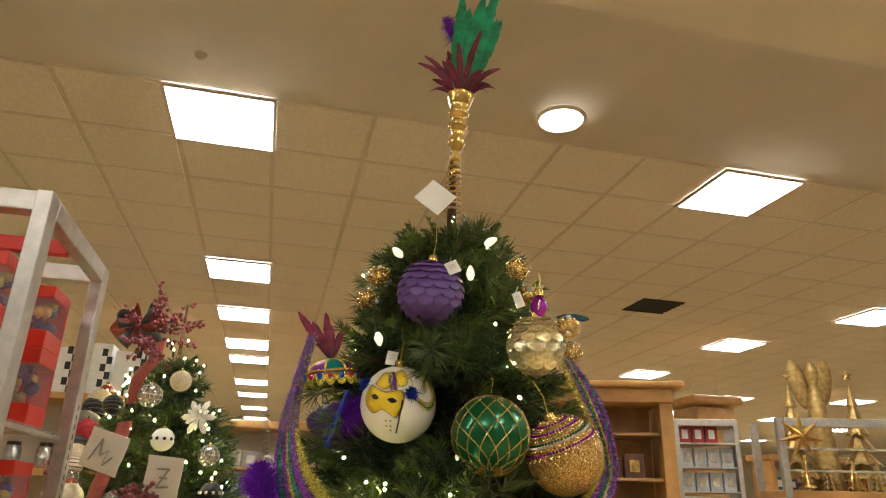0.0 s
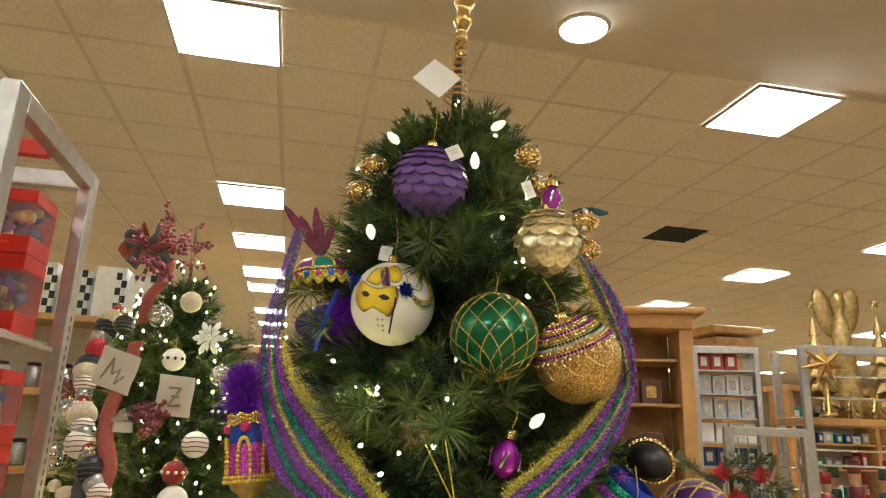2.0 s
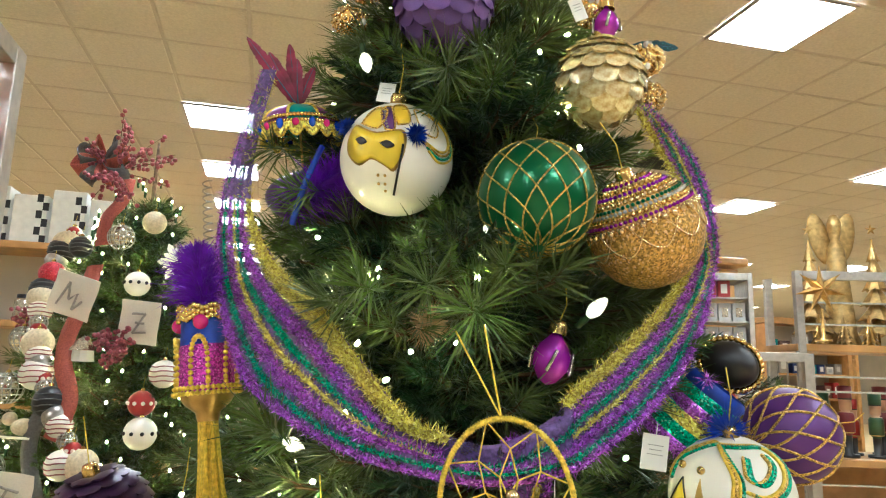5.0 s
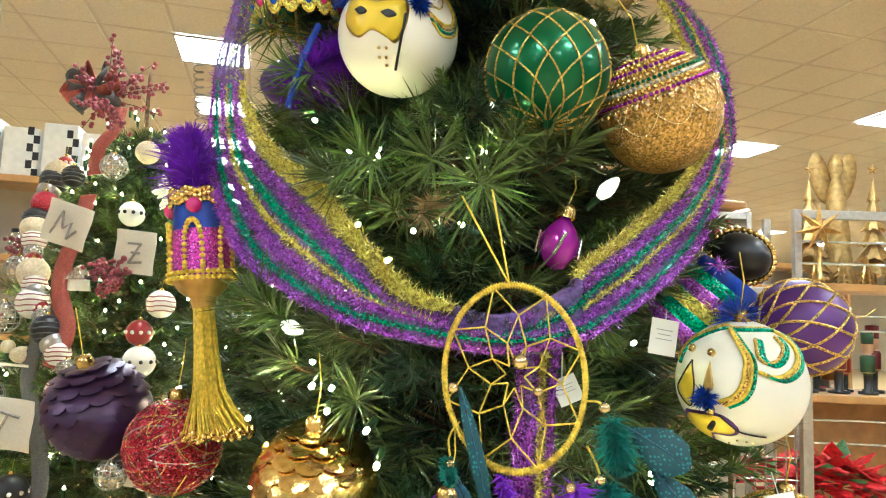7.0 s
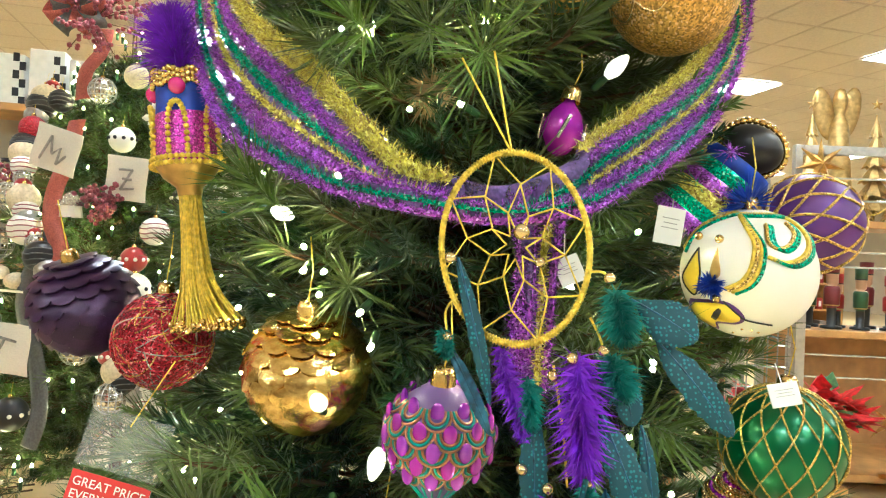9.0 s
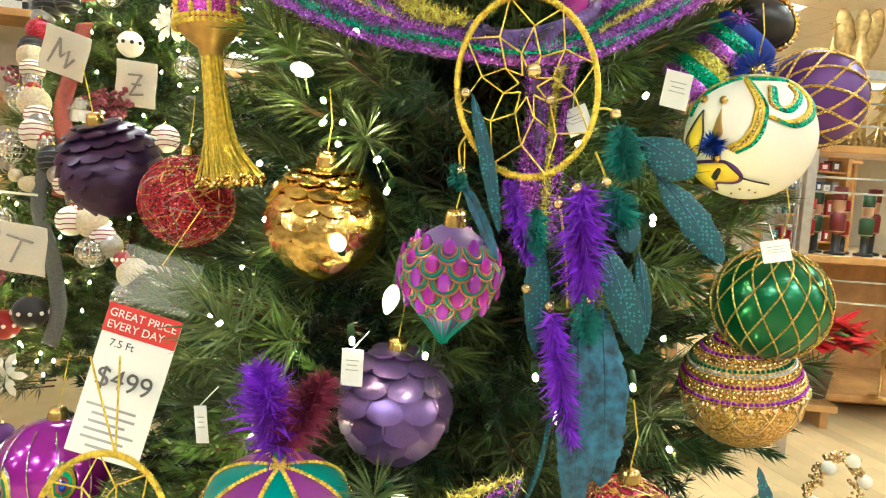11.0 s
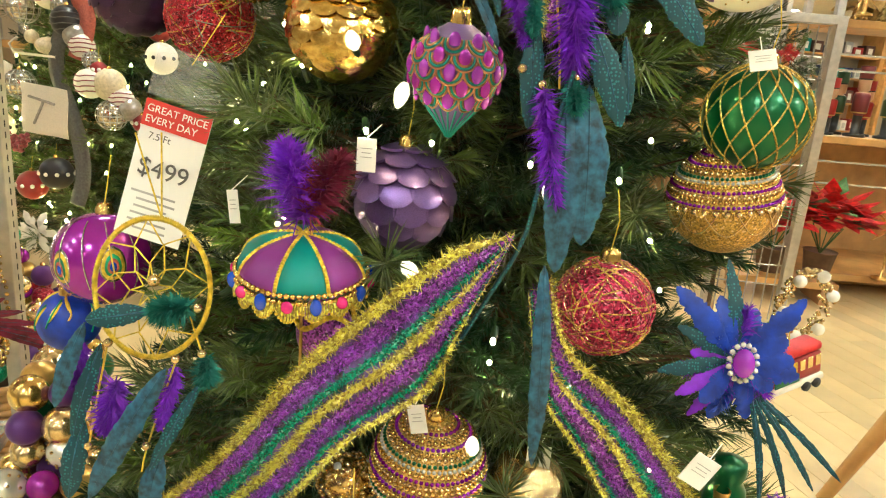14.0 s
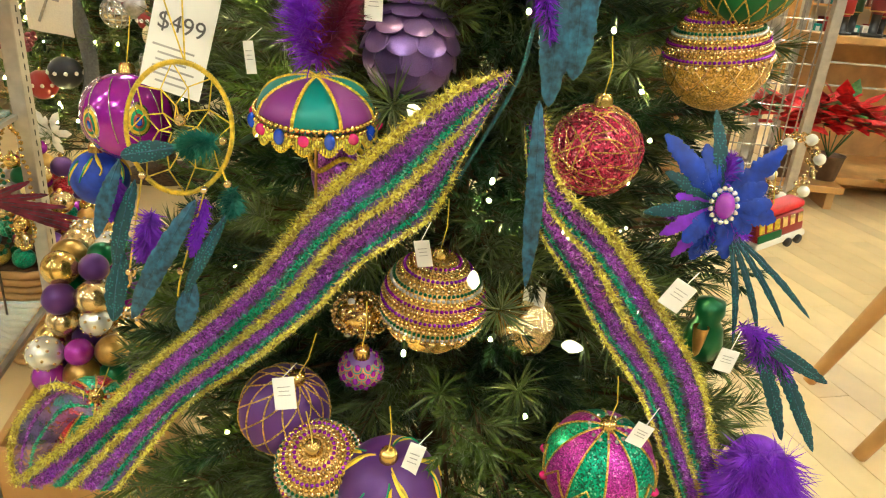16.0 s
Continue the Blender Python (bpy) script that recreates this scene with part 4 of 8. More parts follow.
M["rust_metal"] = mat("copper_enamel", (0.50, 0.20, 0.10), 0.3, 0.6, vary=0.2, scale=60)
egg((-0.005, 1.145, 1.251), 0.046, 0.118, "lilac egg ornament with copper arches and violet gems")
egg((-0.080, 1.090, 0.735), 0.027, 0.060, "small dark violet egg ornament with gold beads")
CLEAR.append((Vector((-0.136, 1.08, 1.07)), 0.075))
CLEAR.append((Vector((-0.31, 1.27, 1.54)), 0.045))
CLEAR.append((Vector((-0.28, 1.25, 1.40)), 0.04))
CLEAR.append((Vector((0.325, 1.18, 0.98)), 0.065))
CLEAR.append((Vector((0.358, 1.215, 0.795)), 0.04))
CLEAR.append((Vector((0.103, 1.27, 1.551)), 0.035))
CLEAR.append((Vector((0.465, 1.37, 0.90)), 0.05))
CLEAR.append((Vector((0.489, 1.44, 0.976)), 0.05))
for w in ((0.054, 1.16, 1.46), (0.054, 1.16, 1.38), (0.06, 1.12, 1.28), (0.1, 1.1, 1.2), (0.09, 1.08, 1.12), (-0.266, 1.04, 1.04), (-0.29, 1.12, 1.15), (-0.3, 1.04, 0.92), (0.31, 1.08, 0.87)):
    CLEAR.append((Vector(w), 0.055))

SW_OUT = [(-0.27, 1.285, 1.907), (-0.29, 1.27, 1.795), (-0.302, 1.268, 1.718), (-0.296, 1.272, 1.617), (-0.222, 1.175, 1.522), (-0.16, 1.122, 1.487), (-0.093, 1.094, 1.463), (-0.021, 1.078, 1.447), (0.044, 1.082, 1.438), (0.1, 1.098, 1.445), (0.13, 1.117, 1.461), (0.181, 1.156, 1.497), (0.244, 1.239, 1.559), (0.289, 1.31, 1.644), (0.296, 1.313, 1.703), (0.277, 1.316, 1.788), (0.234, 1.339, 1.859)]
SW_IN = [(-0.255, 1.295, 1.91), (-0.268, 1.285, 1.82), (-0.27, 1.282, 1.73), (-0.213, 1.219, 1.647), (-0.139, 1.165, 1.59), (-0.084, 1.134, 1.535), (-0.036, 1.114, 1.484), (0.004, 1.1, 1.471), (0.043, 1.106, 1.468), (0.094, 1.126, 1.495), (0.107, 1.134, 1.515), (0.147, 1.165, 1.548), (0.219, 1.248, 1.613), (0.270, 1.316, 1.686), (0.258, 1.315, 1.742), (0.222, 1.325, 1.825), (0.192, 1.34, 1.895)]
LL_UP = [(0.071, 1.036, 1.124), (0.022, 1.026, 1.11), (-0.057, 1.02, 1.043), (-0.129, 1.024, 0.968), (-0.216, 1.035, 0.856), (-0.324, 1.03, 0.747), (-0.421, 1.0, 0.644), (-0.512, 0.99, 0.564)]
LL_LO = [(0.069, 1.027, 1.12), (0.03, 1.007, 1.033), (0.007, 1.0, 0.98), (-0.059, 0.995, 0.924), (-0.106, 0.991, 0.861), (-0.192, 1.008, 0.774), (-0.279, 1.02, 0.696), (-0.363, 0.99, 0.575)]
LR_L = [(0.088, 1.036, 1.072), (0.11, 1.028, 0.983), (0.156, 1.037, 0.916), (0.197, 1.048, 0.847), (0.25, 1.065, 0.775), (0.306, 1.085, 0.672), (0.351, 1.09, 0.578)]
LR_R = [(0.107, 1.043, 1.089), (0.13, 1.043, 1.023), (0.199, 1.067, 0.961), (0.266, 1.09, 0.881), (0.335, 1.11, 0.78), (0.372, 1.12, 0.68), (0.43, 1.12, 0.56)]
for ea, eb, rr in ((SW_OUT, SW_IN, 0.022), (LL_UP, LL_LO, 0.040), (LR_R, LR_L, 0.032)):
    pa, pb = spline(ea, 26), spline(eb, 26)
    for p, q in zip(pa, pb):
        CLEAR.append((p.lerp(q, 0.5), rr))
SPOTS = [(-0.145, 1.2, 1.415), (-0.119, 1.18, 1.395), (-0.095, 1.234, 1.631), (-0.078, 1.157, 1.362), (0.186, 1.222, 1.323), (-0.116, 1.206, 1.484),
         (-0.376, 1.39, 1.36), (0.175, 1.261, 1.443), (-0.198, 1.197, 1.295), (-0.141, 1.191, 1.396), (-0.122, 1.175, 1.374), (-0.088, 1.125, 1.198),
         (-0.019, 1.115, 1.192), (0.03, 1.144, 1.329), (0.079, 1.127, 1.179), (0.186, 1.22, 1.316), (0.206, 1.212, 1.202), (0.173, 1.174, 1.165),
         (0.061, 1.093, 1.003), (0.218, 1.2, 1.097), (0.161, 1.184, 1.259), (-0.256, 1.229, 1.178), (-0.225, 1.245, 1.352), (-0.066, 1.146, 1.334),
         (-0.295, 1.158, 0.557), (0.059, 1.09, 0.979), (0.217, 1.176, 0.995), (0.24, 1.211, 1.038), (-0.022, 1.062, 0.791), (0.131, 1.083, 0.71),
         (-0.225, 1.159, 1.008), (0.079, 1.077, 0.814), (0.068, 1.353, 2.105), (0.041, 1.302, 2.025), (0.086, 1.314, 1.934), (-0.095, 1.237, 1.643),
         (-0.133, 1.259, 1.644), (-0.05, 1.202, 1.55), (-0.111, 1.224, 1.559), (-0.202, 1.39, 1.898), (0.107, 1.317, 1.854), (0.223, 1.39, 1.755),
         (-0.197, 1.39, 2.061)]
for w in SPOTS:
    CLEAR.append((Vector(w), 0.0))

fir_tree("christmas_tree", (AXIS.x, AXIS.y, 0), "slim artificial fir tree with mixed long and short green needles", 1150, 2.22, reach, 0.70, 0.22, True)


# ---- striped mesh ribbon ----
def ribbon(name, edge_a, edge_b, label, bands, n=140, fibre=1.0):
    A, B = spline(edge_a, n), spline(edge_b, n)
    t = thing(name, Matrix.Identity(4), label, "ribbon", "striped mesh ribbons")
    g = random.Random(len(edge_a) + int(edge_a[0][0] * 1000))
    nrm = []
    for i in range(n):
        d = A[min(i + 1, n - 1)] - A[max(i - 1, 0)]
        q = (B[i] - A[i]).cross(d)
        q = q.normalized() if q.length > 1e-9 else Vector((0, -1, 0))
        out = Vector((A[i].x - AXIS.x, A[i].y - AXIS.y, 0))
        nrm.append(q if q.dot(out) > 0 else -q)

    def at(s, i):
        wav = 0.008 * math.sin(s * 9.4 + i * 0.07) * math.sin(math.pi * i / (n - 1))
        return A[i].lerp(B[i], s) + nrm[i] * wav

    vs, fs = [], []
    for i in range(n):
        vs += [at(k / 12, i) for k in range(13)]
    for i in range(n - 1):
        for k in range(12):
            fs.append((i * 13 + k, i * 13 + k + 1, i * 13 + 14 + k, i * 13 + 13 + k))
    pydata("mesh_band", vs, fs, M["gauze"], t, "sheer violet mesh", True)
    for s0, s1, mm, fl, *spans in bands:
        spans = spans or [(0.0, 1.0)]
        vs, fs = [], []
        e0 = (s1 - s0) * 0.1
        for i in range(n):
            a, b = at(s0 + e0, i), at(s1 - e0, i)
            for q in range(4):
                vs.append(a.lerp(b, q / 3) + nrm[i] * (0.0016 + 0.001 * math.sin(math.pi * q / 3)))
        for i in range(n - 1):
            if not any(a <= i / n < b for a, b in spans):
                continue
            for q in range(3):
                fs.append((i * 4 + q, i * 4 + q + 1, i * 4 + 5 + q, i * 4 + 4 + q))
        # short tinsel fibres standing off the stripe
        for i in range(n - 1):
            if not any(a <= i / n < b for a, b in spans):
                continue
            seg = (A[i + 1] - A[i]).length
            for k in range(int(seg * 26000 * (s1 - s0) * fibre * (B[i] - A[i]).length * 30 * 0.8) + 1):
                f = g.random()
                p = at(s0, i).lerp(at(s0, i + 1), f).lerp(at(s1, i).lerp(at(s1, i + 1), f), g.random()) + nrm[i] * 0.0015
                d = (nrm[i] * g.uniform(0.2, 0.9) + Vector((g.gauss(0, 1), g.gauss(0, 1), g.gauss(0, 1))) * 0.7).normalized()
                a = (d.cross(nrm[i] + Vector((g.gauss(0, 0.4), g.gauss(0, 0.4), g.gauss(0, 0.4))))).normalized() * 0.0006
                L = fl * g.uniform(0.5, 1.2)
                o = len(vs)
                vs += [p - a, p + a, p + d * L]
                fs.append((o, o + 1, o + 2))
        pydata("tinsel_stripe", vs, fs, M[mm], t, mm.replace("_", " ").replace("glitter", "tinsel"))
    return t


GAP = ((0.0, 0.43), (0.60, 1.0))
BANDS_W = [(0.0, 0.09, "purple_glitter", 0.008), (0.13, 0.19, "green_glitter", 0.007), (0.25, 0.37, "purple_glitter", 0.008), (0.42, 0.47, "gold_tinsel", 0.008, *GAP), (0.53, 0.60, "green_glitter", 0.007), (0.65, 0.76, "purple_glitter", 0.008, *GAP), (0.82, 1.0, "gold_tinsel", 0.011, *GAP)]
ribbon("ribbon_garland", SW_OUT, SW_IN, "sheer violet ribbon swag striped with purple, green and gold tinsel", BANDS_W, 170)
BANDS_L = [(0.0, 0.12, "gold_tinsel", 0.010), (0.18, 0.33, "purple_glitter", 0.008), (0.40, 0.48, "green_glitter", 0.007), (0.53, 0.61, "gold_tinsel", 0.010), (0.66, 0.78, "purple_glitter", 0.008), (0.84, 0.89, "green_glitter", 0.006), (0.94, 1.0, "gold_tinsel", 0.007)]
BACK_L = [(0.105, 1.16, 1.475), (0.090, 1.150, 1.42), (0.088, 1.145, 1.36), (0.085, 1.15, 1.30)]
BACK_R = [(0.045, 1.155, 1.47), (0.055, 1.145, 1.41), (0.052, 1.14, 1.35), (0.055, 1.145, 1.29)]
ribbon("ribbon_tail", BACK_L, BACK_R, "sheer violet ribbon end hanging behind the hoop", [(0.02, 0.16, "purple_glitter", 0.008), (0.24, 0.42, "gold_tinsel", 0.011), (0.52, 0.98, "purple_glitter", 0.010)], 60)
ribbon("ribbon_tail", LL_UP, LL_LO, "sheer violet ribbon tail striped with gold, purple and green tinsel", BANDS_L, 120)
ribbon("ribbon_tail", LR_R, LR_L, "sheer violet ribbon tail hanging with gold tinsel edge", BANDS_L, 120)


CURL_A = [(-0.385, 0.985, 0.727), (-0.426, 0.985, 0.734), (-0.476, 0.985, 0.679), (-0.503, 0.985, 0.615), (-0.505, 0.985, 0.563)]
CURL_B = [(-0.39, 1.0, 0.679), (-0.418, 1.0, 0.666), (-0.452, 1.0, 0.621), (-0.469, 1.0, 0.582), (-0.479, 1.0, 0.545)]
ribbon("ribbon_tail", CURL_A, CURL_B, "curled sheer violet ribbon end with a gold tinsel edge", [(0.0, 0.14, "gold_tinsel", 0.008), (0.3, 0.38, "purple_glitter", 0.004), (0.6, 0.66, "green_glitter", 0.004)], 50)


# ---- feathers, beads and other hanging things ----
def feather(base, tip, width, material, parent, name="feather", label="", sag=0.0, face=(0.1, -1, 0.1), ragged=0.14, seed=1, spine=True):
    base, tip = Vector(base), Vector(tip)
    d = tip - base
    L = d.length
    width *= 0.62
    side = d.cross(Vector(face)).normalized()
    nrm = side.cross(d).normalized()
    g = random.Random(seed * 77 + int(L * 1e4))
    n = 34
    vs, fs = [], []
    mids = []
    for i in range(n + 1):
        s = i / n
        mids.append(base + d * s + Vector((0, 0, -sag)) * math.sin(math.pi * s) + nrm * 0.06 * L * math.sin(math.pi * s))
    f = d.normalized() * width * 0.35
    edge = [[1 + ragged * g.uniform(-1, 1) for _ in range(n + 1)] for _ in range(2)]
    for i in range(n + 1):
        s = i / n
        w = width * 0.5 * (math.sin(math.pi * min(1, 0.06 + s * 0.94)) ** 0.55)
        p = mids[i]
        for q in (0, 1):
            sg, e = (-1, 1)[q], edge[q][i]
            vs.append(p + side * sg * w * e + f * (0.5 + 0.6 * e) * (1 - s) - nrm * w * 0.1)
            vs.append(p + side * sg * w * 0.55 + f * 0.5 * (1 - s) + nrm * w * 0.12)
        vs.append(p)
    for i in range(n):
        o, j = i * 5, i * 5 + 5
        for x, y in ((0, 1), (1, 4), (4, 3), (3, 2)):
            fs.append((o + x, o + y, j + y, j + x))
    ob = pydata(name, vs, fs, material, parent, label, True)
    if spine:
        tube([mids], lambda s: 0.0011 * (1 - 0.7 * s), M["feather_blue"], ob, "quill", "", 4)
    return ob


def marabou(base, tip, r, n, material, parent, name="fluffy_feather", label="", seed=3):
    """a soft plume: fine barbs along a spine."""
    base, tip = Vector(base), Vector(tip)
    g = random.Random(seed)
    vs, fs = [], []
    d = (tip - base).normalized()
    for k in range(int(n * 2.6)):
        s = g.random()
        p = base.lerp(tip, s)
        e = (Vector((g.gauss(0, 1), g.gauss(0, 1), g.gauss(0, 1))).normalized() + d * 0.8).normalized()
        L = r * g.uniform(0.45, 1.1) * (0.5 + 0.9 * math.sin(math.pi * min(1, 0.15 + 0.8 * s)))
        a = e.orthogonal().normalized() * 0.0008
        bend = Vector((g.uniform(-1, 1), g.uniform(-1, 1), -0.6)) * L * 0.22
        o = len(vs)
        vs += [p - a, p + a, p + e * L * 0.55 + bend * 0.3 + a, p + e * L * 0.55 + bend * 0.3 - a, p + e * L + bend]
        fs += [(o, o + 1, o + 2, o + 3), (o + 3, o + 2, o + 4)]
    return pydata(name, vs, fs, material, parent, label)


def dream_catcher(c, rx, rz, label, turn, lean):
    t = thing("dream_catcher", Matrix.Translation(c) @ Euler((radians(-8), radians(lean), radians(turn))).to_matrix().to_4x4(), label, "dream catcher", "dream catchers")
    n = 72
    hoop = [(rx * math.cos(2 * math.pi * k / n), 0, rz * math.sin(2 * math.pi * k / n)) for k in range(n)]
    tube([hoop], 0.0023, M["gold_cord"], t, "hoop", "hoop wound with yellow-gold cord", 8, True)
    wind = []
    for k in range(n * 12):
        a = 2 * math.pi * k / (n * 12)
        ph = a * 150
        rr = 1 + 0.0024 * math.cos(ph) / rx
        wind.append((rx * rr * math.cos(a), 0.0024 * math.sin(ph), rz * rr * math.sin(a)))
    tube([wind], 0.0007, M["gold_cord"], t, "winding_cord", "", 3, True)
    paths = []
    prev = [(1.0, 2 * math.pi * (k + 0.3) / 8) for k in range(8)]
    for lev, rr in enumerate((0.66, 0.36, 0.13)):
        cur = [(rr, a + math.pi / 8) for _, a in prev]
        for k in range(8):
            for q in (prev[k], prev[(k + 1) % 8]):
                paths.append([(rx * q[0] * math.cos(q[1]), 0, rz * q[0] * math.sin(q[1])), (rx * cur[k][0] * math.cos(cur[k][1]), -0.002, rz * cur[k][0] * math.sin(cur[k][1]))])
        if lev == 0:
            paths = paths[:]
        prev = cur
        if lev == 1:
            prev = list(cur)
    tube(paths, 0.00075, M["gold_cord"], t, "web", "yellow cord web", 4)
    for p, r in (((0.004, -0.006, 0.010), 0.0062), ((rx * 0.3, -0.005, -rz * 0.18), 0.004)):
        part("web_bead", sphere(r, p, 14, 10), M["gold_pale"], t, "gold bead")
    tube([[(0, 0, rz), (-0.035, -0.004, rz + 0.075)], [(0, 0, rz), (-0.01, -0.004, rz + 0.08)]], 0.0009, M["gold_cord"], t, "hanging_cord")
    return t


dc = dream_catcher((0.053, 1.075, 1.422), 0.055, 0.072, "gold corded dream catcher hanging with teal and purple feathers", 6, -4)
LABELS = {"feather_teal": "dark teal spotted feather", "feather_blue": "slate blue feather", "feather_purple": "violet plume", "feather_green": "sea green fluff"}


def dress(dc, feathers, plumes, cords, drops, seed):
    """feathers, plumes, cords and beads hung on a dream catcher."""
    w = dc.matrix_basis.inverted()
    for k, (a, b, wid, mm) in enumerate(feathers):
        feather(w @ Vector(a), w @ Vector(b), wid, M[mm], dc, "feather", LABELS[mm], seed=seed + k, ragged=0.10)
    for k, (a, b, r, n, mm) in enumerate(plumes):
        marabou(w @ Vector(a), w @ Vector(b), r, n, M[mm], dc, "fluffy_feather", LABELS[mm], seed + 2 + k)
    for q in cords:
        tube([spline([w @ Vector(p) for p in q], 12)], 0.0010, M["gold_cord"], dc, "hanging_cord")
    for p in drops:
        part("cord_bead", sphere(0.0042, w @ Vector(p), 12, 8), M["gold_pale"], dc, "gold bead")


dress(dc, (
        ((0.011, 1.068, 1.412), (0.039, 1.056, 1.307), 0.019, "feather_teal"),
        ((0.006, 1.075, 1.347), (0.04, 1.063, 1.284), 0.017, "feather_blue"),
        ((0.068, 1.06, 1.312), (0.073, 1.048, 1.217), 0.032, "feather_teal"),
        ((0.115, 1.05, 1.31), (0.149, 1.038, 1.226), 0.042, "feather_teal"),
        ((0.138, 1.075, 1.387), (0.183, 1.063, 1.361), 0.055, "feather_teal"),
        ((0.155, 1.07, 1.36), (0.208, 1.058, 1.296), 0.042, "feather_teal"),
        ((0.131, 1.067, 1.336), (0.139, 1.055, 1.299), 0.034, "feather_teal"),
        ((0.146, 1.062, 1.299), (0.155, 1.05, 1.235), 0.019, "feather_teal"),
        ((0.12, 1.045, 1.258), (0.129, 1.033, 1.123), 0.057, "feather_blue"),
        ((0.102, 1.04, 1.249), (0.109, 1.028, 1.097), 0.050, "feather_blue"),
        ((0.1, 1.03, 1.102), (0.109, 1.018, 0.912), 0.029, "feather_blue"),
), (
        ((0.044, 1.065, 1.348), (0.064, 1.053, 1.286), 0.010, 340, "feather_purple"),
        ((0.066, 1.062, 1.327), (0.069, 1.05, 1.297), 0.010, 340, "feather_green"),
        ((0.1, 1.055, 1.346), (0.106, 1.043, 1.265), 0.020, 520, "feather_purple"),
        ((0.126, 1.07, 1.393), (0.132, 1.058, 1.36), 0.014, 520, "feather_green"),
        ((0.123, 1.065, 1.345), (0.131, 1.053, 1.323), 0.014, 520, "feather_green"),
        ((0.001, 1.075, 1.357), (0.006, 1.063, 1.341), 0.007, 340, "feather_green"),
        ((0.082, 1.035, 1.251), (0.103, 1.023, 1.159), 0.014, 520, "feather_purple"),
        ((0.106, 1.038, 1.26), (0.111, 1.026, 1.238), 0.011, 340, "feather_green"),
), [[(0.108, 1.06, 1.266), (0.109, 1.06, 1.253), (0.113, 1.06, 1.24)], [(0.107, 1.065, 1.406), (0.115, 1.065, 1.406), (0.122, 1.065, 1.402)], [(0.108, 1.065, 1.373), (0.115, 1.065, 1.36), (0.118, 1.065, 1.351)], [(0.011, 1.075, 1.385), (0.003, 1.075, 1.372), (0.005, 1.075, 1.354)], [(0.083, 1.06, 1.338), (0.092, 1.06, 1.288), (0.096, 1.06, 1.252)]],
    [(0.12, 1.06, 1.402), (0.117, 1.055, 1.351), (0.005, 1.07, 1.353), (0.095, 1.05, 1.345), (0.082, 1.05, 1.332), (0.107, 1.04, 1.263), (0.081, 1.045, 1.255), (0.006, 1.06, 1.412), (0.063, 1.045, 1.267)], 1)

W = dc.matrix_basis.inverted()
tube([spline([W @ Vector(p) for p in [(0.105, 1.03, 1.268), (0.09, 1.03, 1.191), (0.079, 1.03, 1.124), (0.054, 1.03, 1.068), (0.029, 1.03, 1.017)]], 24)], 0.0021, M["feather_teal"], dc, "streamer", "thin teal streamer")

dc2 = dream_catcher((-0.267, 1.030, 1.038), 0.058, 0.068, "small gold corded dream catcher with teal and violet feathers", 0, 6)
dress(dc2, (
        ((-0.253, 1.005, 1.026), (-0.312, 0.993, 1.014), 0.034, "feather_teal"),
        ((-0.321, 1.005, 1.006), (-0.35, 0.993, 0.919), 0.029, "feather_blue"),
        ((-0.309, 1.01, 0.984), (-0.337, 0.998, 0.885), 0.029, "feather_teal"),
        ((-0.328, 1.005, 0.905), (-0.343, 0.993, 0.819), 0.039, "feather_teal"),
        ((-0.233, 0.99, 0.977), (-0.31, 0.978, 0.835), 0.039, "feather_blue"),
        ((-0.205, 1.0, 0.961), (-0.252, 0.988, 0.868), 0.022, "feather_teal"),
        ((-0.245, 1.0, 0.883), (-0.258, 0.988, 0.821), 0.039, "feather_blue"),
), (
        ((-0.214, 1.0, 1.037), (-0.241, 0.988, 1.033), 0.015, 520, "feather_green"),
        ((-0.33, 1.015, 0.98), (-0.336, 1.003, 0.941), 0.010, 340, "feather_purple"),
        ((-0.287, 1.0, 0.953), (-0.295, 0.988, 0.908), 0.015, 520, "feather_purple"),
        ((-0.227, 1.0, 0.975), (-0.24, 0.988, 0.917), 0.009, 340, "feather_purple"),
        ((-0.199, 1.005, 0.987), (-0.197, 0.993, 0.966), 0.012, 340, "feather_green"),
), [[(-0.225, 0.995, 0.985), (-0.257, 0.995, 0.89), (-0.264, 0.995, 0.861)], [(-0.292, 0.995, 0.993), (-0.305, 0.995, 0.939), (-0.318, 0.995, 0.881)], [(-0.205, 0.995, 1.011), (-0.2, 0.995, 0.994)]],
    [(-0.22, 0.985, 0.99), (-0.252, 0.985, 0.897), (-0.285, 0.985, 0.998), (-0.311, 0.985, 0.888), (-0.195, 0.985, 0.999), (-0.198, 0.985, 1.042)], 21)


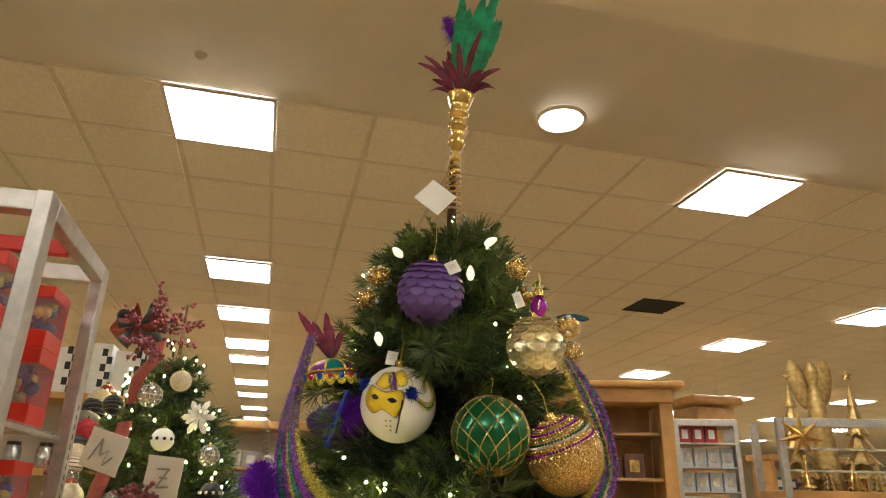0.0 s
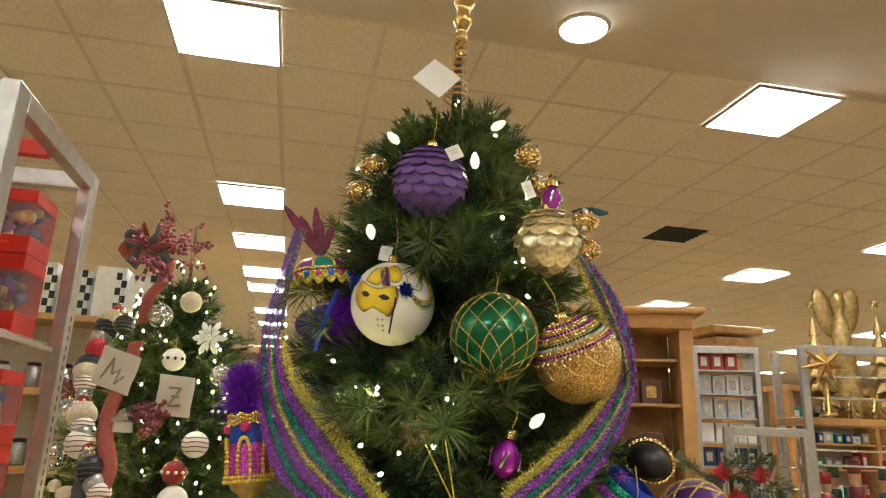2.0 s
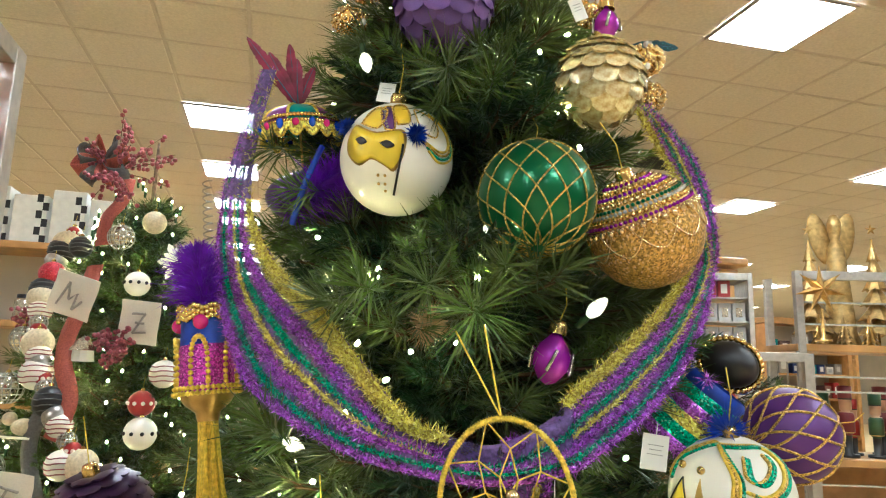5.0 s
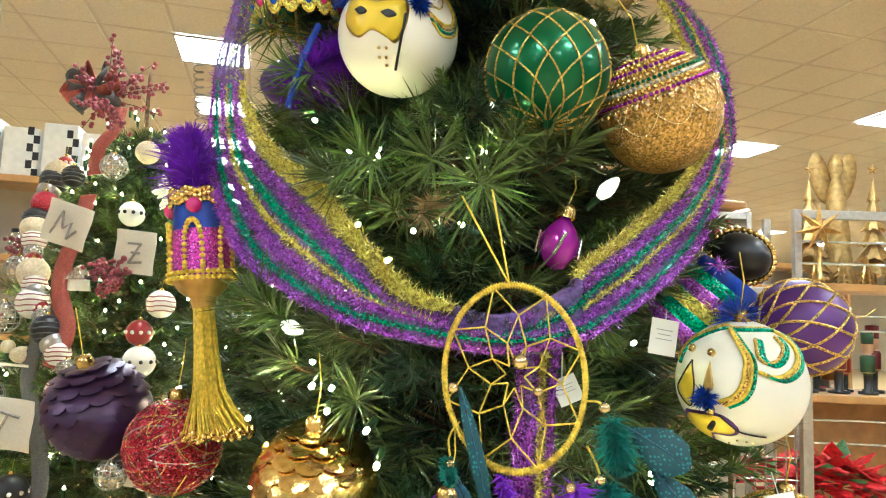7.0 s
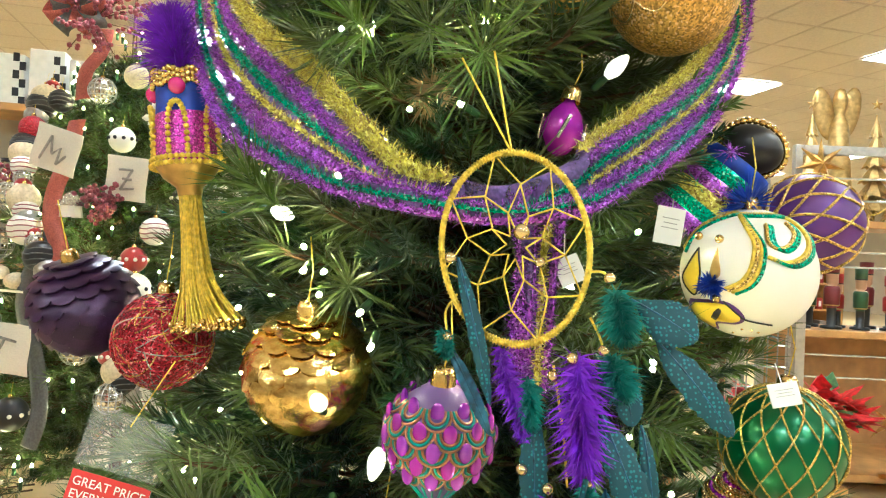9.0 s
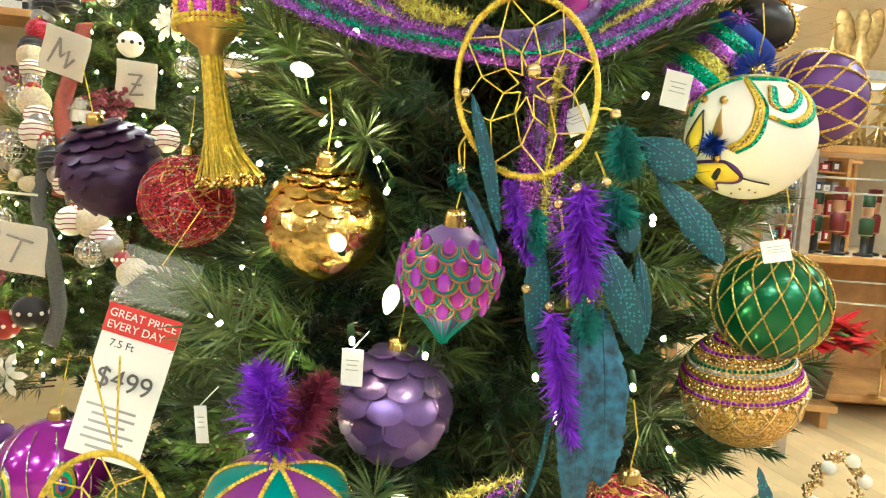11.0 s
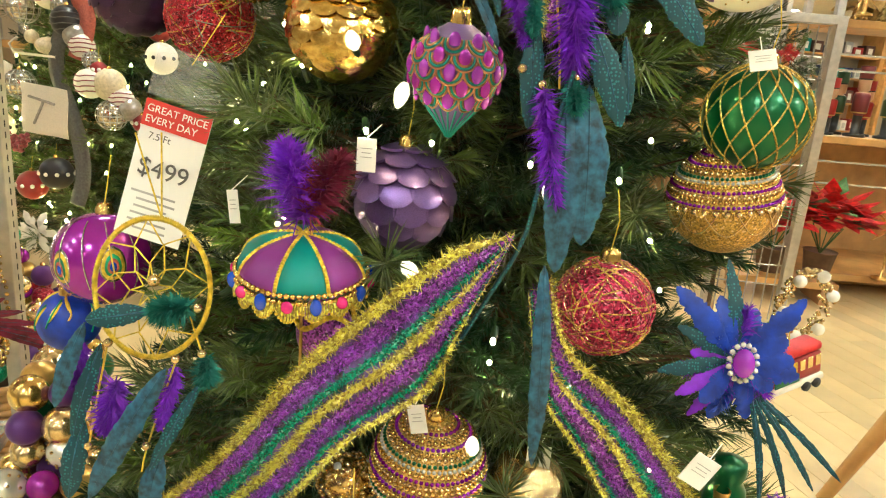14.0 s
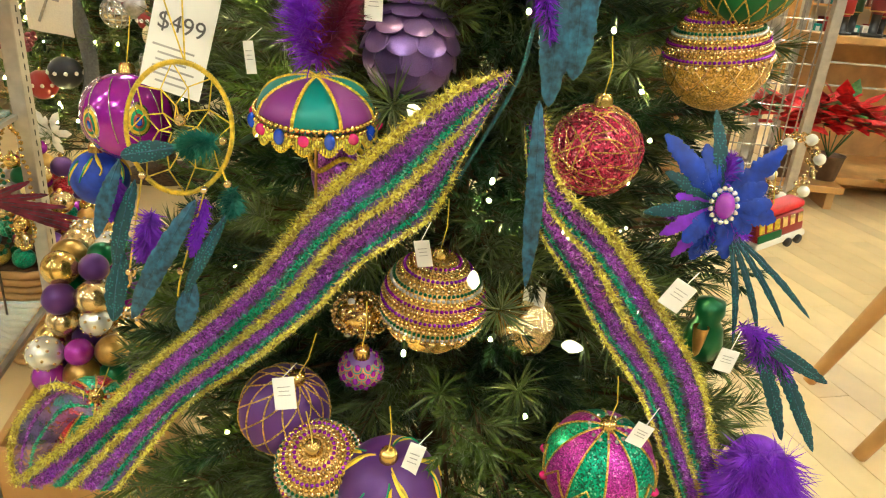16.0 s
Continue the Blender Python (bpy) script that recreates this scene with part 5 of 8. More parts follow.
def parasol(c, r, h, label, tilt=(0, 0, 0), gores=8, stick=0.13, hat=True):
    t = thing("parasol_ornament", Matrix.Translation(c) @ Euler([radians(a) for a in tilt]).to_matrix().to_4x4(), label, "ornament", "ornaments on the tree")
    for k in range(gores):
        vs, fs = [], []
        for i in range(9):
            s = i / 8
            rr, z = r * math.sin(s * 1.5), h * math.cos(s * 1.5) ** 0.9
            for j in range(5):
                a = (k + j / 4) * 2 * math.pi / gores
                q = 1 - 0.035 * math.sin(math.pi * j / 4) * s
                vs.append((rr * q * math.sin(a), -rr * q * math.cos(a), z))
        for i in range(8):
            for j in range(4):
                fs.append((i * 5 + j, i * 5 + j + 1, i * 5 + 6 + j, i * 5 + 5 + j))
        ob = pydata("panel", vs, fs, M["plum_satin" if k % 2 else "teal"], t, "plum satin panel" if k % 2 else "teal satin panel", True)
        sol = ob.modifiers.new("thickness", "SOLIDIFY")
        sol.thickness = 0.0012
    ribs = [[(r * 1.005 * math.sin(i / 12 * 1.5) * math.sin(k * 2 * math.pi / gores), -r * 1.005 * math.sin(i / 12 * 1.5) * math.cos(k * 2 * math.pi / gores), h * math.cos(i / 12 * 1.5) ** 0.9 + 0.001) for i in range(13)] for k in range(gores)]
    beads([p for q in ribs for a, b in zip(q, q[1:]) for p in (Vector(a), Vector(a).lerp(Vector(b), 0.5))], 0.0024, M["gold_cord"], t, "rib_braid", "gold braid along the ribs")
    beads([(r * math.sin(a), -r * math.cos(a), 0.004 + z) for z in (-0.004, 0.003) for a in [k * 2 * math.pi / 70 for k in range(70)]], 0.0032, M["gold"], t, "edge_braid", "gold braid edge")
    fringe = []
    for k in range(150):
        a = k * 2 * math.pi / 150
        drop = 0.008 + 0.011 * abs(math.sin(a * gores))
        fringe.append([(r * math.sin(a), -r * math.cos(a), 0.0), (r * 1.03 * math.sin(a + 0.01), -r * 1.03 * math.cos(a + 0.01), -drop * 0.6), (r * 1.02 * math.sin(a), -r * 1.02 * math.cos(a), -drop)])
    tube(fringe, 0.0012, M["gold_tinsel"], t, "fringe", "scalloped gold fringe", 4)
    beads([q[2] for q in fringe], 0.0020, M["gold_cord"], t, "fringe_hem", "gold loops")
    for k in range(gores * 2):
        a = (k + 0.5) * math.pi / gores
        bm = sphere(r * 0.125, seg=14, rings=10)
        ob = part("gem", bm, M["blue_gem" if k % 2 else "pink_gem"], t, "blue gem" if k % 2 else "pink gem")
        ob.matrix_basis = Matrix.Translation((r * 1.04 * math.sin(a), -r * 1.04 * math.cos(a), -0.003)) @ Matrix.Diagonal((0.75, 0.6, 1.1 if k % 2 else 0.8, 1))
    tube([[(0, 0, h), (0.0, 0, -stick)]], 0.0018, M["gold_old"], t, "stick")
    return t


par = parasol((-0.131, 1.067, 1.059), 0.063, 0.041, "teal and plum satin parasol ornament with gold braid and gems", (9, 4, -4))
marabou((0.0, 0, 0.056), (-0.018, 0, 0.125), 0.026, 520, M["feather_purple"], par, "plume", "violet and plum plume", 5)
marabou((0.004, 0, 0.062), (0.030, 0.01, 0.12), 0.024, 360, M["feather_burg"], par, "plume", "burgundy plume", 6)
par2 = parasol((-0.225, 1.315, 1.835), 0.050, 0.03, "small teal parasol ornament with gold braid under burgundy feathers", (6, -6, 0), 8, 0.05)
for k, (dx, dz) in enumerate(((-0.06, 0.10), (-0.035, 0.08), (0.0, 0.07), (0.02, 0.06), (-0.015, 0.10))):
    feather((0, 0, 0.03), (dx, -0.01 + 0.01 * k, 0.03 + dz), 0.026, M["feather_burg"], par2, "feather", "burgundy feather", seed=k + 41)

# jester head below the parasol
jm = thing("jester_mask_ornament", Matrix.Translation((-0.118, 1.105, 0.985)), "small violet jester head ornament with gold braid", "ornament", "ornaments on the tree")
part("head", sphere(0.030, seg=24, rings=16, squash=1.25), M["purple_glitter"], jm)
beads([(0.031 * math.sin(a), -0.031 * math.cos(a), 0.018 + 0.008 * math.sin(3 * a)) for a in [k * 0.12 for k in range(53)]], 0.0035, M["gold_cord"], jm, "braid", "gold braid")

# carousel tower with plume and tassel
hat = thing("tower_ornament", Matrix.Translation((-0.298, 1.268, 1.497)) @ Euler((0, radians(-7), radians(-10))).to_matrix().to_4x4(), "magenta and blue tower ornament with gold trim and tassel", "ornament", "ornaments on the tree")
part("tower", lathe([(0.036, 0.0), (0.034, 0.01), (0.031, 0.05), (0.030, 0.055)], 28), M["magenta_glitter"], hat, "magenta glitter wall")
part("upper_tower", lathe([(0.030, 0.055), (0.0285, 0.075), (0.029, 0.09), (0.0, 0.092)], 28), M["blue"], hat, "royal blue velvet wall")
beads([((0.037 - 0.001 * q) * math.sin(a), -(0.037 - 0.001 * q) * math.cos(a), q * 0.006) for q in range(2) for a in [k * 2 * math.pi / 40 for k in range(40)]], 0.0034, M["gold_cord"], hat, "beading", "gold beads")
beads([(0.0305 * math.sin(a), -0.0305 * math.cos(a), 0.086 + 0.006 * q + 0.002 * math.sin(a * 9)) for q in range(3) for a in [k * 2 * math.pi / 40 for k in range(40)]], 0.0042, M["gold"], hat, "crown_braid", "gold braid crown")
for a0 in (-0.9, 0.35, 1.5, 2.7, 3.9, 5.0):
    arch = [(0.0345 * math.sin(a0 + x), -0.0345 * math.cos(a0 + x), z) for x, z in ((-0.28, 0.012), (-0.28, 0.03), (-0.24, 0.05), (-0.1, 0.062), (0.1, 0.062), (0.24, 0.05), (0.28, 0.03), (0.28, 0.012))]
    beads(spline(arch, 22), 0.0034, M["gold_cord"], hat, "arch_braid", "gold braid arch")
for a in (-1.2, 0.4, 2.0):
    part("gem", sphere(0.009, (0.031 * math.sin(a), -0.031 * math.cos(a), 0.080), 14, 10), M["pink_gem"], hat, "dark red gem")
part("cup", lathe([(0.033, 0.0), (0.026, -0.012), (0.014, -0.022), (0.012, -0.032)], 24), M["gold_old"], hat, "antique gold cup")
g = random.Random(4)
strands = []
for k in range(110):
    a, rr = g.uniform(0, 6.28), g.uniform(0.2, 1.0)
    strands.append([(0.011 * rr * math.cos(a), 0.011 * rr * math.sin(a), -0.03), (0.014 * rr * math.cos(a) + 0.002, 0.014 * rr * math.sin(a), -0.09), (0.02 * rr * math.cos(a) + 0.004, 0.02 * rr * math.sin(a), -0.13), (0.042 * rr * math.cos(a) + 0.012, 0.03 * rr * math.sin(a), -0.175 + 0.01 * g.random())])
tube([spline(s, 9) for s in strands], 0.0011, M["gold_cord"], hat, "tassel", "gold cord tassel", 4)
beads([s[-1] for s in strands], 0.0038, M["gold"], hat, "tassel_hem", "gold beads")
marabou((0, 0, 0.09), (-0.012, 0.0, 0.165), 0.040, 900, M["feather_purple"], hat, "plume", "violet plume", 8)
spring = [(0.006 * math.cos(k * 0.7) - 0.03, 0.05 + 0.006 * math.sin(k * 0.7), 0.15 + k * 0.0011) for k in range(120)]
tube([spring], 0.0012, M["pewter"], hat, "wire_coil", "silver wire coil", 4)

# violet satin mask behind the foliage
pm = thing("feather_mask", Matrix.Translation((-0.205, 1.345, 1.752)), "violet satin and feather mask tucked into the foliage", "ornament", "ornaments on the tree")
part("mask_form", sphere(0.062, seg=28, rings=18, squash=0.75), M["violet_satin"], pm, "dark violet satin form").matrix_basis = Matrix.Diagonal((1.15, 0.6, 0.8, 1))
marabou((-0.03, -0.03, -0.02), (0.05, -0.04, 0.03), 0.035, 500, M["feather_purple"], pm, "plume", "violet plume", 9)
tube([spline([(0.02, -0.06, 0.05), (0.005, -0.07, 0.0), (-0.012, -0.06, -0.05)], 10)], 0.004, M["blue"], pm, "ribbon_end", "royal blue ribbon end")

# topper
top = thing("tree_topper", Matrix.Translation((-0.010, 1.400, 2.30)) @ Euler((0, radians(3.2), 0)).to_matrix().to_4x4(), "gold turned finial with burgundy and emerald feathers on the tree top", "tree topper")
pr = [(0.006, 0.0), (0.006, 0.03), (0.012, 0.036), (0.013, 0.046), (0.008, 0.052), (0.010, 0.058), (0.018, 0.075), (0.019, 0.088), (0.012, 0.10), (0.016, 0.112), (0.021, 0.12), (0.022, 0.128), (0.015, 0.136), (0.014, 0.145), (0.022, 0.15), (0.024, 0.158), (0.018, 0.164), (0.024, 0.178), (0.030, 0.20), (0.031, 0.208), (0.0, 0.209)]
part("finial", lathe(pr, 28), M["gold"], top, "turned gold finial")
tube([[(0.012 * (1 + 0.9 * (1 - k / 150)) * math.cos(k * 0.42), 0.012 * (1 + 0.9 * (1 - k / 150)) * math.sin(k * 0.42), -0.10 + k * 0.0009) for k in range(150)]], 0.0022, M["gold_old"], top, "wire_coil", "gold wire coil")
for k in range(14):
    a = k * 2 * math.pi / 14 + 0.2
    R = 0.07 + 0.025 * (k % 3)
    feather((0.01 * math.cos(a), 0.01 * math.sin(a), 0.205), (R * math.cos(a), R * math.sin(a), 0.245 + 0.02 * (k % 4)), 0.024, M["feather_burg"], top, "feather", "burgundy feather", -0.012, seed=k + 60)
for k in range(9):
    a = k * 0.7
    feather((0.012 * math.cos(a), 0.012 * math.sin(a), 0.21), (0.05 * math.cos(a) + 0.035, 0.05 * math.sin(a), 0.42 + 0.03 * (k % 3)), 0.055, M["feather_emerald"], top, "feather", "emerald feather", seed=k + 80)
for k in range(5):
    feather((0, 0, 0.21), (-0.03 - 0.012 * k, 0.01 * k, 0.36 - 0.02 * k), 0.03, M["feather_burg"], top, "feather", "dark burgundy feather", seed=k + 90)
marabou((-0.02, 0, 0.35), (-0.05, 0, 0.42), 0.03, 300, M["feather_purple"], top, "plume", "violet plume", 10)


def tag(name, c, w, h, rot, label, lines=3, string=None):
    t = thing(name, Matrix.Translation(c) @ Euler([radians(a) for a in rot]).to_matrix().to_4x4(), label, "price tag", "white tags")
    bm = boxes([((0, 0, 0), (w, 0.0012, h))], 0.0004)
    part("paper", bm, M["card"], t, smooth=False)
    for k in range(lines):
        part("printed_bar", boxes([((0, -0.0010, h * (0.20 - 0.13 * k)), (w * (0.6 - 0.12 * (k % 2)), 0.0004, h * 0.022))]), M["faint_print"], t, smooth=False)
    if string:
        tube([[(0, 0, h * 0.5), string]], 0.0006, M["card"], t, "string")
    return t


tag("card_tag", (-0.036, 1.300, 2.198), 0.063, 0.063, (-15, 38, 5), "square white card tied to the tree top", 0)
for c, w, h, rot in (((0.010, 1.232, 2.022), 0.024, 0.026, (-10, -25, 10)), ((-0.098, 1.245, 1.855), 0.020, 0.026, (-10, 8, 0)), ((0.206, 1.258, 1.452), 0.030, 0.037, (0, 8, 15)), ((0.312, 1.235, 1.296), 0.030, 0.022, (-15, -10, 10)), ((0.130, 1.27, 1.97), 0.016, 0.03, (0, -20, 0)), ((-0.085, 1.12, 1.172), 0.020, 0.034, (0, 0, 0)), ((0.126, 1.165, 0.830), 0.028, 0.036, (0, 0, 0)), ((-0.008, 1.075, 0.912), 0.018, 0.032, (0, -12, 0)), ((0.272, 1.06, 0.905), 0.026, 0.034, (0, 28, 0)), ((0.335, 1.05, 0.84), 0.020, 0.028, (0, 10, 0)), ((-0.141, 0.985, 0.762), 0.026, 0.036, (-20, -14, 0)), ((0.012, 0.955, 0.722), 0.018, 0.040, (-10, 15, 0)), ((0.255, 1.02, 0.75), 0.020, 0.030, (0, 20, 0)), ((-0.225, 1.12, 1.105), 0.012, 0.036, (0, -6, 0)), ((0.10, 1.15, 1.405), 0.022, 0.024, (0, -25, 0))):
    tag("paper_tag", c, w, h, rot, "small white price tag on a thread", 3, (0.01, 0.02, 0.03))

# large price ticket in a clear sleeve
pt = thing("price_ticket", Matrix.Translation((-0.312, 1.145, 1.142)) @ Euler((radians(-6), radians(14), radians(6))).to_matrix().to_4x4() @ Matrix.Scale(1.07, 4), "tall white price ticket with a red band in a clear sleeve", "price tag")
part("ticket", boxes([((0, 0, -0.015), (0.068, 0.001, 0.140))]), M["card"], pt, "white printed card", False)
part("red_band", boxes([((0, -0.0012, 0.042), (0.068, 0.0008, 0.027))]), M["card_red"], pt, "red printed band", False)
part("hanger_flap", boxes([((0, 0.001, 0.085), (0.072, 0.0008, 0.050))]), M["clear"], pt, "clear hanger flap", False)
front = Matrix.Rotation(math.pi / 2, 4, "X")
for body, size, x, z, mm in (("GREAT PRICE", 0.0105, 0.0, 0.047, "card"), ("EVERY DAY", 0.0105, -0.004, 0.036, "card"), ("$499", 0.026, 0.0, -0.012, "grey_print"), ("7.5 Ft", 0.010, -0.012, 0.020, "grey_print")):
    text(body, size, M[mm], pt, Matrix.Translation((x, -0.0022, z)) @ front)
for k in range(6):
    part("printed_bar", boxes([((-0.004 + 0.004 * (k % 2), -0.0010, -0.038 - 0.0075 * k), (0.046 - 0.006 * (k % 3), 0.0005, 0.0022))]), M["faint_print"], pt, smooth=False)
tube([[(0, 0, 0.10), (0.012, 0.02, 0.16)]], 0.0006, M["gold_cord"], pt, "string")

# blue feather flower
fl = thing("feather_flower", Matrix.Translation((0.325, 1.180, 0.978)) @ Euler((radians(-10), 0, radians(10))).to_matrix().to_4x4() @ Matrix.Scale(1.05, 4), "royal blue and violet feather flower with a jewelled centre", "ornament", "ornaments on the tree")
for k in range(22):
    a = k * 2.39996
    q = (0.062, 0.078, 0.050)[k % 3] * (1 + 0.15 * math.sin(k * 1.7))
    mm, lab = (("blue", "royal blue feather"), ("blue", "royal blue feather"), ("feather_purple", "violet feather"), ("blue", "royal blue feather"), ("feather_teal", "dark teal feather"))[k % 5]
    feather((0.006 * math.cos(a), -0.004, 0.006 * math.sin(a)), (q * math.cos(a) - 0.006, -0.016 + 0.010 * (k % 4), q * 1.15 * math.sin(a) + 0.004), 0.040 if mm == "blue" else 0.026, M[mm], fl, "feather", lab, seed=k + 100, ragged=0.20, spine=False)
for k in range(6):
    a = k * 1.05 + 0.3
    marabou((0.01 * math.cos(a), 0.0, 0.01 * math.sin(a)), (0.05 * math.cos(a), 0.002, 0.055 * math.sin(a)), 0.016, 120, M["feather_purple" if k % 2 else "blue"], fl, "fluff", "violet fluff" if k % 2 else "blue fluff", k + 70)
for k in range(4):
    feather((0.02, 0.0, -0.03), (0.05 + 0.03 * k, 0.01, -0.17 + 0.012 * k), 0.014, M["feather_teal"], fl, "feather", "long dark teal feather", 0.0, seed=k + 140)
part("jewel", sphere(0.011, (0, -0.020, 0), 16, 10, squash=1.4), M["purple_gem"], fl, "violet jewel")
beads([(0.015 * math.cos(a), -0.018, 0.019 * math.sin(a)) for a in [k * 0.42 for k in range(15)]], 0.0035, M["crystal"], fl, "jewel_rim", "crystal beads")

# trolley car ornament
tr = thing("trolley_ornament", Matrix.Translation((0.462, 1.365, 0.905)) @ Euler((0, radians(-14), radians(28))).to_matrix().to_4x4(), "red, gold and green glass trolley car ornament", "ornament", "ornaments on the tree")
part("car_body", boxes([((0, 0, 0.0), (0.085, 0.032, 0.034))], 0.004), M["dark_red"], tr, "glossy red body")
part("roof", boxes([((0, 0, 0.024), (0.088, 0.030, 0.012))], 0.004), M["red_petal"], tr, "red roof")
part("snow_base", boxes([((0, 0, -0.022), (0.090, 0.036, 0.010))], 0.003), M["white_ball"], tr, "white base")
for k in range(6):
    part("window", boxes([((-0.034 + 0.0136 * k, -0.0165, 0.006), (0.009, 0.002, 0.016))], 0.0008), M["gold_pale" if k > 2 else "gold_cord"], tr, "gold window")
part("side_panel", boxes([((-0.02, -0.0168, -0.010), (0.042, 0.002, 0.012))], 0.0006), M["green_ball"], tr, "green side panel")
for x in (0.012, 0.03):
    w = part("wheel", lathe([(0.0, -0.002), (0.007, -0.002), (0.007, 0.002), (0.0, 0.002)], 14), M["black"], tr)
    w.matrix_basis = Matrix.Translation((x, -0.018, -0.028)) @ Matrix.Rotation(math.pi / 2, 4, "X")
tube([[(0, 0, 0.03), (0.0, 0.0, 0.09)]], 0.0007, M["gold_cord"], tr, "thread")

# pearl and gold filigree wreath
wr = thing("pearl_wreath", Matrix.Translation((0.492, 1.430, 0.975)) @ Euler((0, 0, radians(25))).to_matrix().to_4x4(), "gold filigree wreath ornament with pearls", "ornament", "ornaments on the tree")
g = random.Random(11)
pts = [((0.042 + g.uniform(-0.009, 0.009)) * math.cos(a), g.uniform(-0.008, 0.008), (0.046 + g.uniform(-0.009, 0.009)) * math.sin(a)) for a in [k * 0.031 for k in range(200)]]
beads(pts, [g.uniform(0.002, 0.0045) for _ in pts], M["gold_pale"], wr, "filigree", "gold filigree beads")
for a in (0.3, 1.2, 2.2, 3.3, 4.4, 5.4):
    part("pearl", sphere(0.009, (0.043 * math.cos(a), -0.008, 0.047 * math.sin(a)), 16, 10), M["white_ball"], wr, "round pearl")


def gold_mask(c, s, label, rot=(0, 0, 0)):
    t = thing("gold_mask_ornament", Matrix.Translation(c) @ Euler([radians(a) for a in rot]).to_matrix().to_4x4(), label, "ornament", "ornaments on the tree")
    part("form", sphere(s * 0.8, seg=20, rings=14, squash=0.8), M["gold"], t)
    g = random.Random(int(c[2] * 1e4))
    pts = []
    for k in range(300):
        d = Vector((g.gauss(0, 1), g.gauss(0, 1), g.gauss(0, 1))).normalized()
        pts.append(Vector((d.x * s, d.y * s * 0.8, d.z * s * 0.85)))
    beads(pts, [g.uniform(0.0014, 0.0036) for _ in pts], M["gold_pale"], t, "beading", "pale gold beading")
    for p in pts[:4]:
        part("crystal", sphere(0.005, p, 10, 7), M["crystal"], t)
    return t


gold_mask((-0.145, 1.315, 2.035), 0.024, "gold beaded crown ornament with crystals")
gold_mask((-0.165, 1.310, 1.985), 0.023, "gold beaded crown ornament with crystals")
gold_mask((0.128, 1.310, 2.045), 0.022, "gold beaded mask ornament with pearls", (0, 20, 0))
gold_mask((0.150, 1.315, 1.99), 0.022, "gold beaded mask ornament with pearls", (0, 20, 0))
gold_mask((0.222, 1.340, 1.935), 0.024, "gold beaded mask ornament with pearls")
gold_mask((0.228, 1.355, 1.890), 0.022, "gold beaded mask ornament with pearls")
gold_mask((-0.16, 1.20, 1.545), 0.034, "gold mask ornament with a dark blue jewel behind the ribbon")
gold_mask((-0.09, 1.12, 0.80), 0.036, "ornate gold mask ornament behind the ribbon")


def teardrop(c, r, material, label, rot=(0, 0, 0)):
    t = thing("teardrop_ornament", Matrix.Translation(c) @ Euler([radians(a) for a in rot]).to_matrix().to_4x4(), label, "ornament", "ornaments on the tree")
    part("bulb", lathe([(0.0, -r * 1.3), (r * 0.5, -r * 1.1), (r * 0.95, -r * 0.4), (r, 0.1 * r), (r * 0.8, r * 0.7), (r * 0.35, r * 1.2), (r * 0.2, r * 1.5)], 28), material, t)
    tube([[(r * 1.02 * math.sin(a + z * 14), -r * 1.02 * math.cos(a + z * 14), z) for z in [-r * 0.6 + r * 0.1 * q for q in range(12)]] for a in (0, 1.57, 3.14, 4.71)], 0.0022, M["silver"], t, "glitter_line", "silver and green glitter swirl")
    hang(t, r * 1.5, 0.04)
    return t


teardrop((0.098, 1.262, 1.546), 0.022, M["magenta"], "glossy magenta teardrop ornament with glitter swirls", (0, 12, 0))
teardrop((0.168, 1.300, 1.965), 0.016, M["magenta"], "small magenta drop ornament beside the gold mask")
dk = thing("duck_ornament", Matrix.Translation((0.358, 1.215, 0.795)), "glossy green bird ornament with a gold bill", "ornament", "ornaments on the tree")
part("body", lathe([(0.0, -0.045), (0.020, -0.040), (0.026, -0.018), (0.022, 0.004), (0.016, 0.014), (0.020, 0.026), (0.018, 0.040), (0.0, 0.046)], 24), M["green_ball"], dk)
part("bill", lathe([(0.010, 0.0), (0.008, -0.02), (0.004, -0.04), (0.0, -0.045)], 14), M["gold_old"], dk, "gold bill").matrix_basis = Matrix.Translation((-0.012, -0.022, 0.012))
# jester hat and black masks on the flank
jh = thing("jester_hat_ornament", Matrix.Translation((0.258, 1.310, 1.488)) @ Euler((radians(12), radians(38), 0)).to_matrix().to_4x4() @ Matrix.Scale(0.9, 4), "green, purple and gold tinsel jester hat ornament", "ornament", "ornaments on the tree")
for k, mm in enumerate(("purple_glitter", "green_glitter", "gold_tinsel", "purple_glitter", "green_glitter", "blue")):
    rr = 0.045 - 0.001 * k
    part("hat_band", lathe([(rr, -0.045 + 0.016 * k), (rr + 0.004, -0.037 + 0.016 * k), (rr - 0.001, -0.029 + 0.016 * k)], 24), M[mm], jh, mm.replace("_", " "))
for k in range(16):
    a = k * 0.8
    fluff((0.04 * math.sin(a), -0.04 * math.cos(a), -0.04 + 0.006 * k), 0.018, 70, M[("purple_glitter", "green_glitter", "gold_tinsel")[k % 3]], jh, "tinsel_tuft", "tinsel tuft", (0, 0, -0.3), 0.0008)
bk = thing("black_mask_ornament", Matrix.Translation((0.318, 1.370, 1.548)) @ Euler((0, radians(20), 0)).to_matrix().to_4x4(), "black carnival mask ornament edged with gold beads", "ornament", "ornaments on the tree")
part("mask_form", sphere(0.036, seg=20, rings=12, squash=0.8), M["black"], bk)
beads([(0.037 * math.cos(a), -0.01, 0.031 * math.sin(a)) for a in [k * 0.2 for k in range(32)]], 0.0045, M["gold"], bk, "bead_rim", "gold bead rim")
boa = thing("plume_ball_ornament", Matrix.Translation((0.425, 1.110, 0.670)), "violet feather ball ornament", "ornament", "ornaments on the tree")
